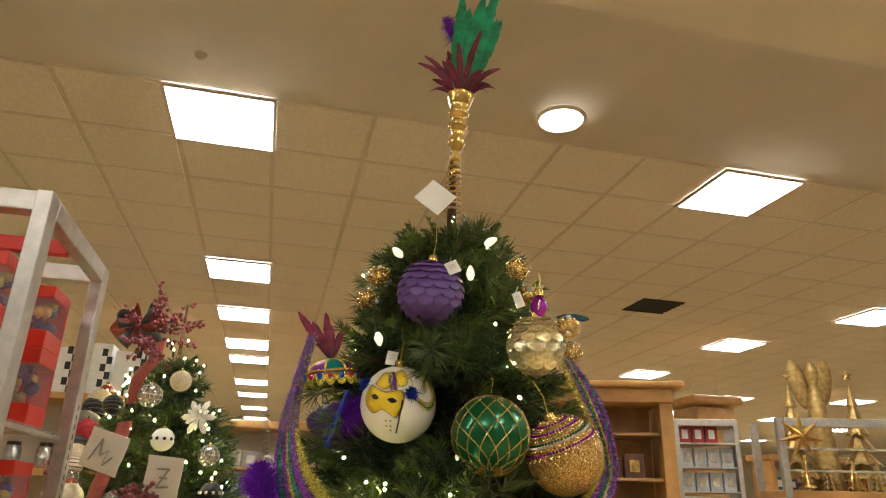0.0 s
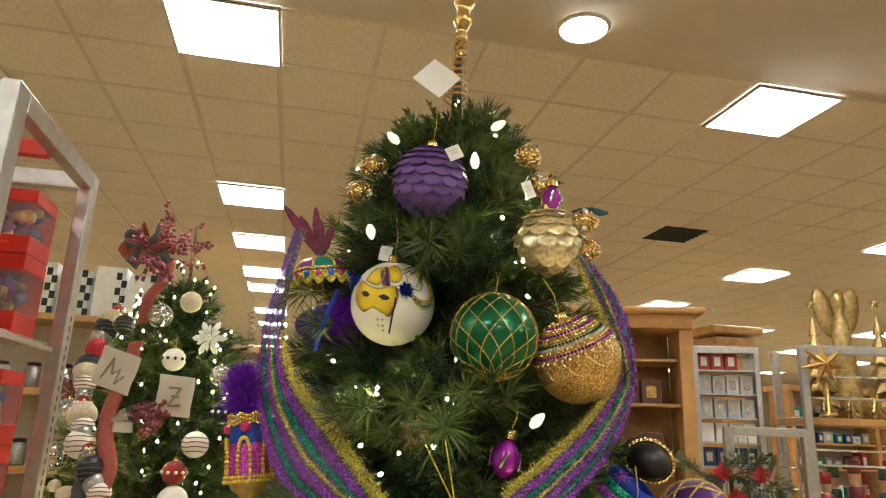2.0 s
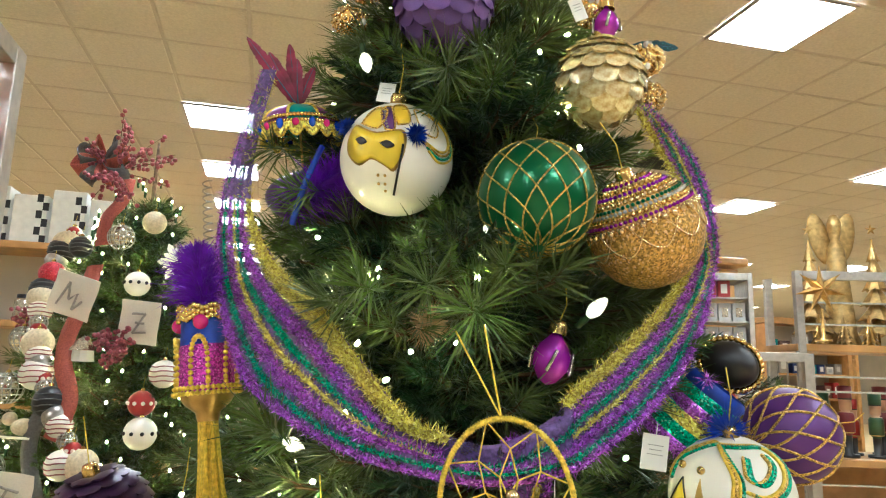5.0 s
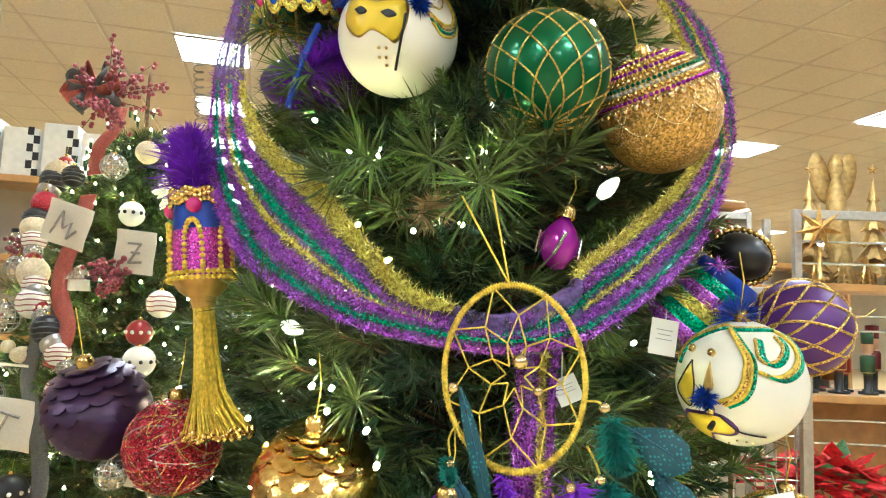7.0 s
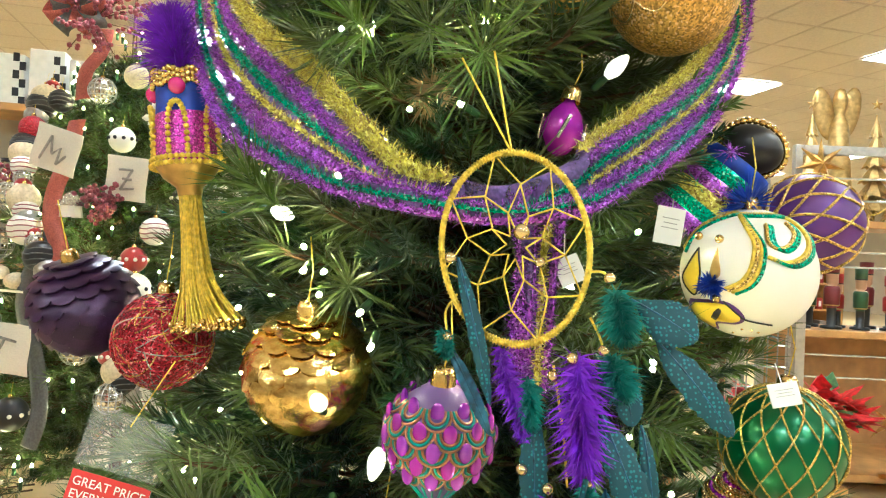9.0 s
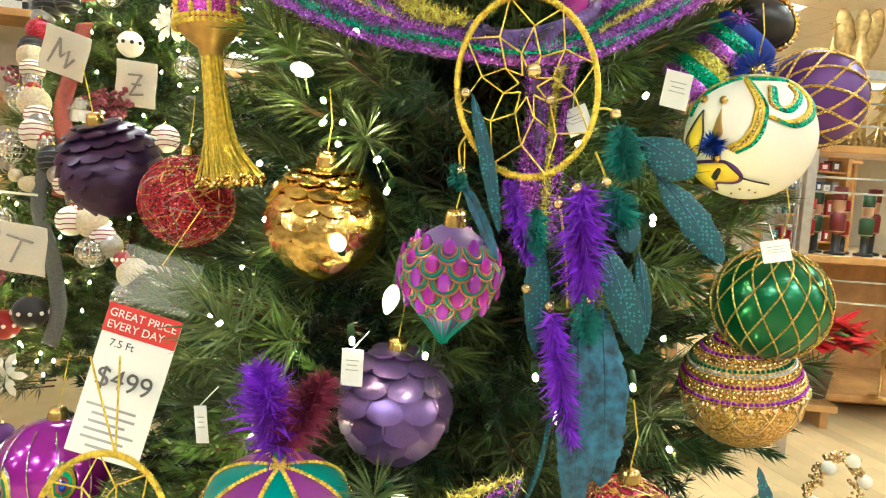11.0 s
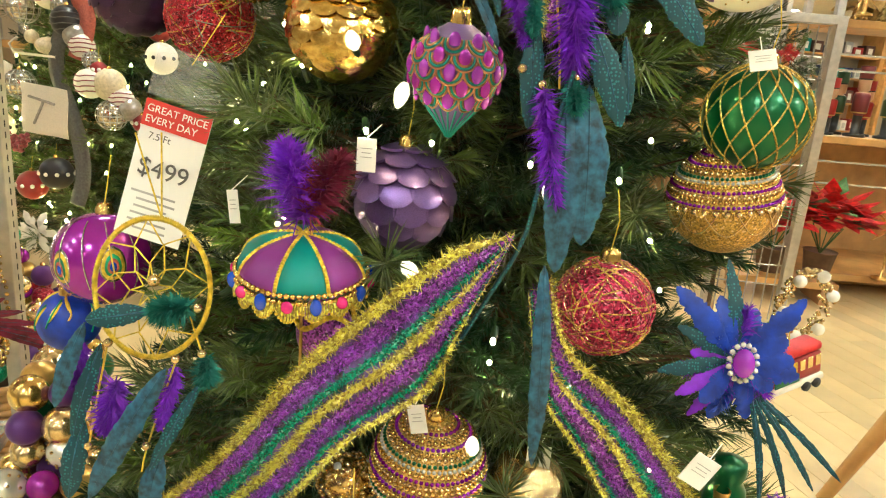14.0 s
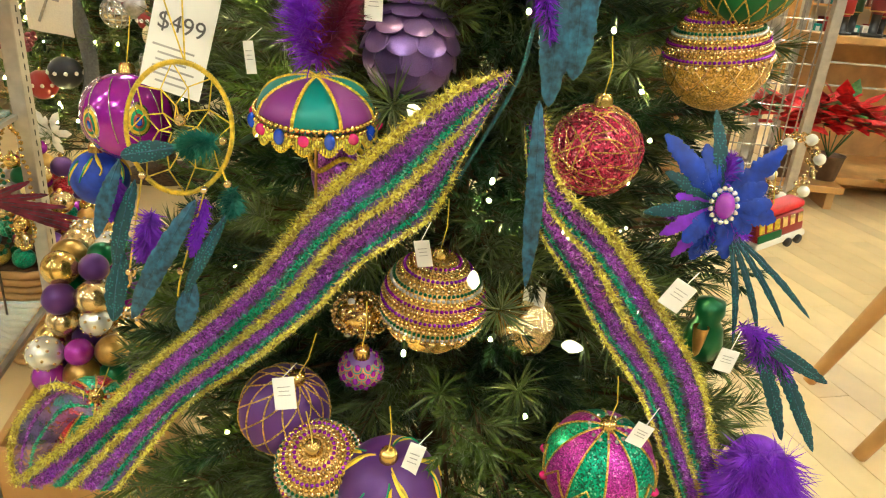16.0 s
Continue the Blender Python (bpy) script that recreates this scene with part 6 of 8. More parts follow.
part("core", sphere(0.035, seg=20, rings=12), M["feather_purple"], boa)
for k in range(5):
    marabou((0.01 * k - 0.02, -0.02, 0.03), (0.016 * k - 0.035, -0.03, -0.06), 0.04, 420, M["feather_purple"], boa, "plume", "violet plume", k + 30)
for k, (a, b) in enumerate((((0.36, 1.10, 0.86), (0.47, 1.10, 0.80)), ((0.40, 1.12, 0.84), (0.49, 1.12, 0.69)), ((0.38, 1.12, 0.85), (0.45, 1.12, 0.70)))):
    f_ = thing("loose_feather", Matrix.Translation(a), "dark teal and violet feather pick in the foliage", "feather pick", "feather picks")
    feather((0, 0, 0), Vector(b) - Vector(a), 0.028, M["feather_teal"], f_, "vane", seed=k + 200)
    marabou((0, 0, 0), (Vector(b) - Vector(a)) * 0.35, 0.016, 240, M["feather_purple"], f_, "fluff", "violet fluff", k + 50)
pf = thing("loose_feather", Matrix.Translation((0.20, 1.34, 1.955)), "peacock feather pick in the foliage", "feather pick", "feather picks")
feather((0, 0, 0), (0.065, 0.0, -0.004), 0.026, M["feather_teal"], pf, "vane", seed=300)

# ---- lights on the tree ----
def led(p, d, big=False):
    t = thing("tree_light", Matrix.Translation(p) @ Vector(d).to_track_quat("Z", "Y").to_matrix().to_4x4(), "faceted frosted tree light glowing warm white" if big else "tiny warm white tree light, switched on", "tree light", "tree lights")
    if big:
        part("bulb", lathe([(0.0026, 0.0), (0.005, 0.003), (0.0078, 0.010), (0.0074, 0.016), (0.0052, 0.023), (0.0022, 0.028), (0.0, 0.029)], 10), M["bulb_white"], t, "frosted glowing cover", False)
    else:
        part("bulb", lathe([(0.0014, 0.0), (0.0025, 0.003), (0.0022, 0.007), (0.0, 0.009)], 6), M["bulb"], t, "glowing bulb")
    part("socket", lathe([(0.0035, -0.016), (0.0042, -0.004), (0.003, 0.002)], 6), M["needle"], t)
    return t


BIG = [((-0.188, 1.225, 1.452), (1, -0.4, -0.3)), ((0.135, 1.235, 1.592), (0.7, -0.3, 0.7)), ((-0.125, 1.235, 1.90), (0.3, -0.3, -1)), ((-0.093, 1.27, 2.058), (-0.4, -0.6, 0.3)), ((0.066, 1.28, 2.085), (1, -0.5, 0.3)), ((0.035, 1.235, 1.705), (-0.4, -0.4, -0.9)), ((0.04, 1.275, 2.01), (0, -0.4, 1)),
       ((-0.055, 1.15, 1.245), (-0.2, -0.5, -1)), ((0.10, 1.10, 1.145), (0, -0.3, 1)), ((-0.035, 1.085, 1.075), (0.6, -0.5, -0.4)), ((-0.11, 1.155, 1.275), (0, -0.5, 0.3)), ((0.05, 1.10, 0.865), (0, -0.4, 1)), ((0.165, 1.11, 0.80), (0.7, -0.5, 0.2))]
b0 = None
for p, d in BIG:
    if b0 is None:
        b0 = led(p, d, True)
    else:
        copy_thing(b0, Matrix.Translation(p) @ Vector(d).to_track_quat("Z", "Y").to_matrix().to_4x4())
s0 = None
for p in SPOTS:
    m = Matrix.Translation(p) @ Euler((rnd.uniform(1.0, 2.2), rnd.uniform(-0.6, 0.6), 0)).to_matrix().to_4x4()
    if s0 is None:
        s0 = led(p, (0, -1, 0.3))
    else:
        copy_thing(s0, m)
made = 0
k = 0
while made < 36 and k < 2000:
    k += 1
    z = 0.35 + 1.85 * (k * 0.618034 % 1.0)
    a = rnd.uniform(-math.pi, 0) if rnd.random() < 0.8 else rnd.uniform(0, math.pi)
    R = reach(z) * rnd.uniform(0.62, 0.95)
    p = AXIS + Vector((R * math.cos(a), R * math.sin(a), z))
    if any((p - c).length < r + 0.012 for c, r in CLEAR[:60]):
        continue
    m = Matrix.Translation(p) @ Euler((rnd.uniform(-2, 2), rnd.uniform(-2, 2), 0)).to_matrix().to_4x4()
    if s0 is None:
        s0 = led(p, (0, -1, 0.3))
    else:
        copy_thing(s0, m)
    made += 1

# long-needled tips that face the aisle, and a dried pick
main_tree = bpy.data.objects["christmas_tree"]
for k, (c, d, L) in enumerate((((0.020, 1.150, 1.588), (0.05, -1, 0.05), 0.066), ((-0.020, 1.20, 1.862), (0, -1, 0.2), 0.055), ((-0.051, 1.075, 1.075), (0.1, -1, 0.3), 0.050), ((-0.03, 1.235, 1.83), (0, -1, 0.1), 0.05), ((0.20, 1.22, 1.12), (0.5, -1, 0.1), 0.05), ((-0.21, 1.20, 1.12), (-0.5, -1, 0.1), 0.055), ((-0.245, 1.285, 1.80), (-0.5, -1, -0.2), 0.045), ((-0.16, 1.25, 1.60), (-0.3, -1, 0), 0.05), ((-0.1, 1.2, 1.38), (-0.1, -1, 0.2), 0.05), ((0.02, 1.12, 0.70), (0.1, -1, 0.3), 0.05), ((0.12, 1.12, 0.72), (0.1, -1, 0.3), 0.05))):
    vs, fs, mi = [], [], []
    dv = Vector(d).normalized()
    sprig(vs, fs, mi, Vector(c) - AXIS - dv * 0.02, dv, 0.03, L * 1.15, 84, 1.25, 0, 0.0022)
    pydata("needle_tip", vs, fs, M["needle_long" if k % 3 else "needle_tip"], main_tree)
pick = thing("dried_pick", Matrix.Translation((-0.040, 1.275, 1.585)), "tan dried grass pick deep in the foliage", "decoration")
fluff((0, 0, 0), 0.032, 320, M["skin_wood"], pick, "dried_grass", "tan dried grass", (0.1, -0.6, -0.2), 0.0014)

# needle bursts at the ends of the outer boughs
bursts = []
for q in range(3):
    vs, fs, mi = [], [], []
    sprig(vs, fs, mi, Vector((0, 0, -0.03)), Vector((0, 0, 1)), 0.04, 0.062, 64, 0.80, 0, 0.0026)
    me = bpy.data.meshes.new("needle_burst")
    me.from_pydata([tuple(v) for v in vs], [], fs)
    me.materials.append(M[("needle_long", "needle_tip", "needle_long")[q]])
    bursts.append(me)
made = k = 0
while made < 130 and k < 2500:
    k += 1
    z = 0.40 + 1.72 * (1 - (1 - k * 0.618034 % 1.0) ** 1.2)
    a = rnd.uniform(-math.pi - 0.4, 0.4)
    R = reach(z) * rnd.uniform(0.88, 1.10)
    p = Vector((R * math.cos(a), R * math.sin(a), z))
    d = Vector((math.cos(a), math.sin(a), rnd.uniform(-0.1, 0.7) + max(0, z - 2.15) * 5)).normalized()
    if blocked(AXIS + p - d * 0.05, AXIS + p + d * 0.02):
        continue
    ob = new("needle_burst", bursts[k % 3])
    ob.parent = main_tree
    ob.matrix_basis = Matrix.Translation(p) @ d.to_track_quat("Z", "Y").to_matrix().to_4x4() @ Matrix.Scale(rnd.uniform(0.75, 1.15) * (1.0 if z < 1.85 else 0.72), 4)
    made += 1


# ---- steel rack beside the tree, with boxed gifts ----
rack = thing("display_rack", STORE @ Matrix.Translation((-0.42, 1.63, 0)), "brushed steel display rack with slotted posts and glass shelves", "display rack")
for du in (0.0, -1.25):
    for dv in (0.0, 0.56):
        po = part("post", boxes([((du, dv, 1.133), (0.035, 0.062, 2.266))], 0.003), M["steel"], rack, smooth=False)
        if du == 0.0 and dv > 0:
            for k in range(60):
                part("slot", boxes([((0.0178, 0.56 + 0.0, 0.25 + 0.027 * k), (0.0012, 0.005, 0.015))]), M["slot"], po, smooth=False)
    part("top_rail", boxes([((du, 0.28, 2.241), (0.035, 0.498, 0.05))], 0.003), M["steel"], rack, smooth=False)
for dv in (0.0, 0.56):
    part("long_rail", boxes([((-0.625, dv, 2.241), (1.215, 0.04, 0.05))], 0.003), M["steel"], rack, smooth=False)
part("header_panel", boxes([((-0.625, 0.30, 2.235), (1.2, 0.03, 0.04))], 0.002), M["red_box"], rack, "red header panel", False)
for z in (1.765, 1.28, 0.82, 0.30):
    part("glass_shelf", boxes([((-0.62, 0.28, z), (1.20, 0.50, 0.009))], 0.001), M["glass"], rack, "clear glass shelf", False)
    part("shelf_bracket", boxes([((-0.012, 0.28, z - 0.012), (0.014, 0.50, 0.012))], 0.001), M["steel"], rack, smooth=False)


def gift_box(u, v, z, w, d, h, label):
    t = thing("gift_box", STORE @ Matrix.Translation((-0.42 + u, 1.63 + v, z)), label, "gift box", "red gift boxes")
    part("base", boxes([((0, 0, h * 0.14), (w, d, h * 0.28))], 0.003), M["red_box"], t, "red card base", False)
    part("lid", boxes([((0, 0, h * 0.90), (w, d, h * 0.20))], 0.003), M["red_box"], t, "red card lid", False)
    part("back_card", boxes([((0, d * 0.47, h * 0.54), (w, d * 0.05, h * 0.52))], 0.001), M["red_box"], t, "red back card", False)
    f = part("window", boxes([((0, -d * 0.48, h * 0.54), (w * 0.98, 0.001, h * 0.52)), ((w * 0.49, 0, h * 0.54), (0.001, d * 0.9, h * 0.52))]), M["clear"], t, "clear film window", False)
    f.visible_shadow = False
    g = random.Random(int(z * 100 + u * 10))
    pts = [(g.uniform(-0.35, 0.35) * w, g.uniform(-0.3, 0.3) * d, h * g.uniform(0.32, 0.76)) for _ in range(40)]
    beads(pts, [g.uniform(0.008, 0.022) for _ in pts], M["gold_old"], t, "contents", "gold and purple mask inside")
    beads(pts[:14], 0.022, M["purple_ball"], t, "contents", "purple mask inside")
    part("gold_label", boxes([((0, -d * 0.5 - 0.0008, h * 0.14), (w * 0.45, 0.001, h * 0.06))]), M["gold"], t, "gold printed mark", False)
    return t


for z, hs in ((1.771, (0.20, 0.17)), (1.286, (0.22, 0.18)), (0.826, (0.2,))):
    for u, v in ((-0.13, 0.42), (-0.30, 0.40), (-0.52, 0.40), (-0.16, 0.14), (-0.40, 0.14)):
        if z < 1.0 and u > -0.2:
            continue
        zz = z
        for h in hs:
            gift_box(u, v, zz, 0.17, 0.15, h, "red gift box with a clear window showing a gold mask")
            zz += h + 0.001
basket = thing("basket", STORE @ Matrix.Translation((-0.52, 2.49, 0)), "round brown woven basket heaped with glass balls", "basket")
part("basket_floor", lathe([(0.0, 0.33), (0.185, 0.33), (0.185, 0.31), (0.0, 0.31)], 32), M["bark"], basket)
for k in range(14):
    z = 0.0135 + 0.0235 * k
    tube([[((0.17 + 0.0022 * k + 0.004 * (-1) ** q) * math.cos(q * 0.1963), (0.17 + 0.0022 * k + 0.004 * (-1) ** q) * math.sin(q * 0.1963), z) for q in range(32)]], 0.0125, M["wood_dark"], basket, "woven_rod", "", 6, True)
g = random.Random(5)
PILE = []
for k in range(420):
    r = g.uniform(0.022, 0.036)
    a, q = g.uniform(0, 6.283), math.sqrt(g.random())
    u, v = -0.10 + 0.185 * q * math.cos(a), 0.86 + 0.185 * q * math.sin(a)
    z = 0.33 + r
    for pu, pv, pz, pr in PILE:
        d = math.hypot(u - pu, v - pv)
        if d < pr + r:
            z = max(z, pz + math.sqrt((pr + r) ** 2 - d * d) - 0.001)
    if z + r > 0.33 + 0.36 * (1.05 - q) + 0.06 or len(PILE) >= 110:
        continue
    PILE.append((u, v, z, r))
    mm = ("gold", "green_glitter", "magenta", "gold_pale", "purple_ball", "pewter", "green_ball", "gold_glitter", "red_glitter", "gold_old")[len(PILE) % 10]
    t = thing("glass_ball", STORE @ Matrix.Translation((-0.42 + u, 1.63 + v, z)), "shiny glass ball heaped in a woven basket", "ornament", "balls in the basket")
    part("ball", sphere(r, seg=18, rings=12), M[mm], t)
    part("cap", lathe([(0.0, r + 0.008), (0.006, r + 0.007), (0.007, r - 0.003)], 10), M["gold"], t)
for k in range(7):
    mm = ("gold", "green_ball", "magenta", "purple_gem", "gold_pale", "green_ball", "gold")[k]
    t = thing("bead_strand", STORE @ Matrix.Translation((-0.45 - 0.05 * k, 1.63 + 0.52 - 0.03 * (k % 3), 0.80)), "string of shiny coloured beads hanging from the shelf", "beads", "bead strands")
    n = 60
    beads([(0.03 * math.cos(2 * math.pi * q / n), 0.012 * math.sin(q), -0.17 + 0.17 * math.sin(2 * math.pi * q / n)) for q in range(n)], 0.0065, M[mm], t, "bead_loop")
bin_ = thing("ornament_crate", STORE @ Matrix.Translation((-0.24, 1.93, 0)), "low wooden crate heaped with loose ornaments", "crate")
part("crate_floor", boxes([((0, 0, 0.03), (0.30, 0.60, 0.04))], 0.003), M["wood"], bin_, smooth=False)
for y in (-0.30, 0.30):
    part("crate_end", boxes([((0, y, 0.11), (0.30, 0.018, 0.22))], 0.003), M["wood"], bin_, smooth=False)
for x in (-0.15, 0.15):
    part("crate_side", boxes([((x, 0, 0.11), (0.018, 0.58, 0.22))], 0.003), M["wood"], bin_, smooth=False)
for lay in range(9):
    nx, ny = max(2, 4 - lay // 3), max(3, 8 - lay // 2)
    for a in range(nx):
        for b in range(ny):
            k = a * 7 + b * 3 + lay
            mm = ("gold", "gold_pale", "green_ball", "gold_old", "magenta", "crystal", "gold_pale", "purple_ball")[k % 8]
            r = 0.032 + 0.004 * (k % 3)
            p = (-0.24 + (a - (nx - 1) / 2) * 0.068, 1.93 + (b - (ny - 1) / 2) * 0.070, 0.082 + lay * 0.058)
            t = thing("glass_ball", STORE @ Matrix.Translation(p), "shiny coloured glass ball in a heap", "ornament", "heaped balls")
            part("ball", sphere(r, seg=16, rings=12), M[mm], t)
            if k % 4 == 1:
                beads([on_ball(r, q * 2.4, -1.3 + 2.6 * q / 40) for q in range(40)], 0.004, M["gold_pale" if k % 8 != 1 else "crystal"], t, "beading", "pearl beading")
t = thing("feather_spray", STORE @ Matrix.Translation((-0.50, 2.08, 0.62)), "deep red feather spray standing on the rack", "feather pick")
for k in range(6):
    feather((0, 0, 0), (0.12 + 0.03 * k, -0.04 + 0.02 * k, 0.06 - 0.04 * k), 0.03, M["feather_burg"], t, "feather", seed=k + 400)
tube([[(0, 0, 0), (0, 0, -0.315)]], 0.003, M["bark"], t, "stem")

# ---- second tree, with woodland ornaments ----
A2 = Vector((-1.97, 3.98, 0))


def reach2(z):
    return float(np.interp(z, [0.3, 1.0, 1.6, 1.95, 2.4, 2.62], [0.80, 0.66, 0.50, 0.40, 0.20, 0.06]))


fir_tree("christmas_tree", A2, "decorated artificial fir tree with warm lights and woodland ornaments", 520, 2.6, reach2, 1.05, 0.3, False, 1.0)


def at2(x, z, out=0.07):
    """on the front of the second tree."""
    R = reach2(z) + out
    dx = x - A2.x
    return Vector((x, A2.y - math.sqrt(max(0.0004, R * R - dx * dx)), z))


def ball2(x, z, r, mm, label, extra=None):
    t = thing("ornament_ball", Matrix.Translation(at2(x, z)), label, "ornament", "ornaments on the second tree")
    r *= 1.3
    part("ball", sphere(r, seg=24, rings=16), M[mm], t)
    if extra == "mesh":
        tube([[on_ball(r + 0.001, k * 0.449, -1.3 + 2.6 * i / 12) for i in range(13)] for k in range(14)] + [[on_ball(r + 0.001, k * 0.35, la) for k in range(19)] for la in (-0.8, -0.4, 0, 0.4, 0.8)], 0.0018, M["pewter"], t, "mesh_pattern", "grey lines", 4)
    elif extra == "stripe":
        for la in (-0.5, -0.15, 0.2, 0.55):
            tube([[on_ball(r + 0.001, k * 0.35, la + 0.05 * math.sin(k)) for k in range(19)]], 0.0028, M["berry" if mm != "black" else "grey_cloth"], t, "stripe", "", 4)
    elif extra == "band":
        for k in range(10):
            part("band_mark", sphere(0.009, on_ball(r, k * 0.628, 0.05), 8, 6), M["black" if mm == "white_ball" else "white_ball"], t, "printed mark")
    hang(t, r, 0.05)
    return t


for x, z, r, mm, lab, ex in ((-2.22, 1.935, 0.048, "red_glitter", "crimson bead ball", None), (-2.09, 2.073, 0.042, "black", "black ribbed ball", "stripe"), (-2.09, 1.453, 0.055, "white_ball", "cream ball with pink yarn stripes", "stripe"), (-2.256, 1.386, 0.055, "silver", "silver mosaic ball", "mesh"), (-1.893, 2.127, 0.048, "silver", "silver mosaic ball", "mesh"), (-1.778, 2.221, 0.045, "fur", "cream acorn ball", None), (-1.751, 1.889, 0.046, "white_ball", "white ball with a dark printed band", "band"), (-1.59, 1.208, 0.055, "white_ball", "white ball with a dark printed band", "band"), (-1.613, 1.336, 0.045, "dark_red", "red ball with a white pattern", "band"), (-2.27, 1.613, 0.045, "silver", "frosted silver ball", "mesh"), (-1.565, 1.468, 0.050, "white_ball", "cream ball with pink yarn stripes", "stripe"), (-1.502, 1.63, 0.045, "black", "black ball with white writing bars", "band"), (-1.553, 1.821, 0.042, "silver", "silver mosaic ball", "mesh"), (-1.968, 0.684, 0.055, "black", "black ball with white writing bars", "band"), (-2.086, 0.622, 0.05, "dark_red", "red ball with a white pattern", "band"), (-1.75, 0.95, 0.05, "silver", "silver mosaic ball", "mesh"), (-1.85, 1.08, 0.05, "white_ball", "cream ball with pink yarn stripes", "stripe"), (-2.2, 1.05, 0.05, "silver", "silver mosaic ball", "mesh"), (-2.32, 0.85, 0.05, "white_ball", "white ball with a dark printed band", "band"), (-1.6, 0.75, 0.05, "silver", "silver mosaic ball", "mesh")):
    ball2(x, z, r, mm, lab + " on the second tree", ex)


for k in range(34):
    z = 0.45 + 1.75 * (k * 0.618 % 1)
    x = A2.x + (reach2(z) * 0.85) * math.sin(-1.35 + 2.7 * (k * 0.382 % 1))
    mm, ex = (("silver", "mesh"), ("white_ball", "stripe"), ("fur", None), ("dark_red", "band"), ("pewter", None), ("black", "stripe"))[k % 6]
    ball2(x, z, 0.03 + 0.012 * (k % 3), mm, {"silver": "silver mosaic ball", "white_ball": "cream striped ball", "fur": "cream plush ball", "dark_red": "red patterned ball", "pewter": "grey metallic ball", "black": "black ribbed ball"}[mm] + " in the foliage", ex)


def banner(x, z, w, h, lean, strokes):
    p = at2(x, z, 0.13)
    t = thing("linen_banner", Matrix.Translation(p) @ Euler((radians(8), radians(lean), 0)).to_matrix().to_4x4(), "white linen banner flag with a hand-drawn grey letter", "banner", "linen banner flags")
    bm = boxes([((0, 0, 0), (w, 0.004, h))], 0.001)
    bmesh.ops.subdivide_edges(bm, edges=bm.edges, cuts=3, use_grid_fill=True)
    for v in bm.verts:
        v.co.y += 0.012 * math.sin(v.co.x * 22) + 0.006 * math.sin(v.co.z * 30)
    part("cloth", bm, M["linen"], t)
    tube([[(a * w, -0.018, b * h) for a, b in s] for s in strokes], 0.006, M["pewter"], t, "drawn_letter", "grey drawn letter", 5)
    return t


M_ = [[(-0.28, -0.3), (-0.1, 0.3)], [(-0.1, 0.3), (-0.02, -0.1)], [(-0.02, -0.1), (0.16, 0.1), (0.12, -0.3)], [(0.12, -0.3), (0.3, -0.05)]]
E_ = [[(-0.15, 0.2), (0.2, 0.22)], [(0.2, 0.22), (-0.1, -0.25)], [(-0.1, -0.25), (0.25, -0.2)], [(-0.05, 0), (0.18, 0.0)]]
T_ = [[(-0.3, 0.25), (0.3, 0.2)], [(0.05, 0.22), (-0.2, -0.28)]]
banner(-1.98, 1.815, 0.21, 0.20, 18, M_)
banner(-1.67, 1.700, 0.18, 0.20, 6, E_)
banner(-2.0, 0.955, 0.20, 0.22, 8, T_)
banner(-1.47, 0.80, 0.18, 0.22, 5, T_)
banner(-2.35, 1.08, 0.16, 0.18, 24, E_)


def flower(c, r, mm, label, n=6, layers=2, name="fabric_flower", cat="artificial flower", group=""):
    t = thing(name, Matrix.Translation(c), label, cat, group)
    for L in range(layers):
        for k in range(n):
            a = k * 2 * math.pi / n + L * 0.5
            R = r * (1 - 0.3 * L)
            vs = [(0, 0, 0)] + [(R * q * math.cos(a + e), -0.25 * R * (1 - q) - 0.02 * L - 0.1 * R * abs(math.cos(3 * e)), R * q * math.sin(a + e)) for q, e in ((0.5, -0.30), (0.55, 0.0), (0.5, 0.30), (0.8, 0.20), (1.0, 0.0), (0.8, -0.20))]
            ob = pydata("petal", vs, [(0, 1, 2), (0, 2, 3), (1, 6, 2), (2, 6, 5), (2, 5, 4), (2, 4, 3)], M[mm], t)
            so = ob.modifiers.new("thickness", "SOLIDIFY")
            so.thickness = 0.0015
    beads([(0.012 * math.cos(k), -0.03, 0.012 * math.sin(k)) for k in range(7)], 0.006, M["gold_cord" if mm != "white_petal" else "white_ball"], t, "flower_centre")
    return t


flower(at2(-1.643, 2.023, 0.06), 0.105, "white_petal", "white fabric poinsettia clipped to the second tree")
flower(at2(-2.05, 0.42, 0.06), 0.11, "white_petal", "white fabric poinsettia clipped to the second tree")


def berries(c, n, spread, label, d=(0.6, -0.3, 0.5)):
    t = thing("berry_spray", Matrix.Translation(c), label, "berry spray", "berry sprays")
    g = random.Random(n + int(c[0] * 1000))
    stems, pts = [], []
    for k in range(max(4, n // 8)):
        e = Vector((d[0] + g.uniform(-0.6, 0.6), d[1] + g.uniform(-0.6, 0.4), d[2] + g.uniform(-0.5, 0.5))).normalized() * spread * g.uniform(0.6, 1.1)
        stems.append([(0, 0, 0), e * 0.5 + Vector((0, 0, 0.01)), e])
        for q in range(8):
            pts.append(e * (0.35 + 0.09 * q) + Vector((g.uniform(-1, 1), g.uniform(-1, 1), g.uniform(-1, 1))) * 0.018)
    tagged(tube(stems, 0.002, M["bark"], t, "stem", "", 4), kind="stuff")
    beads(pts, 0.0125, M["berry"], t, "berry_mass", "frosted berries")
    return t


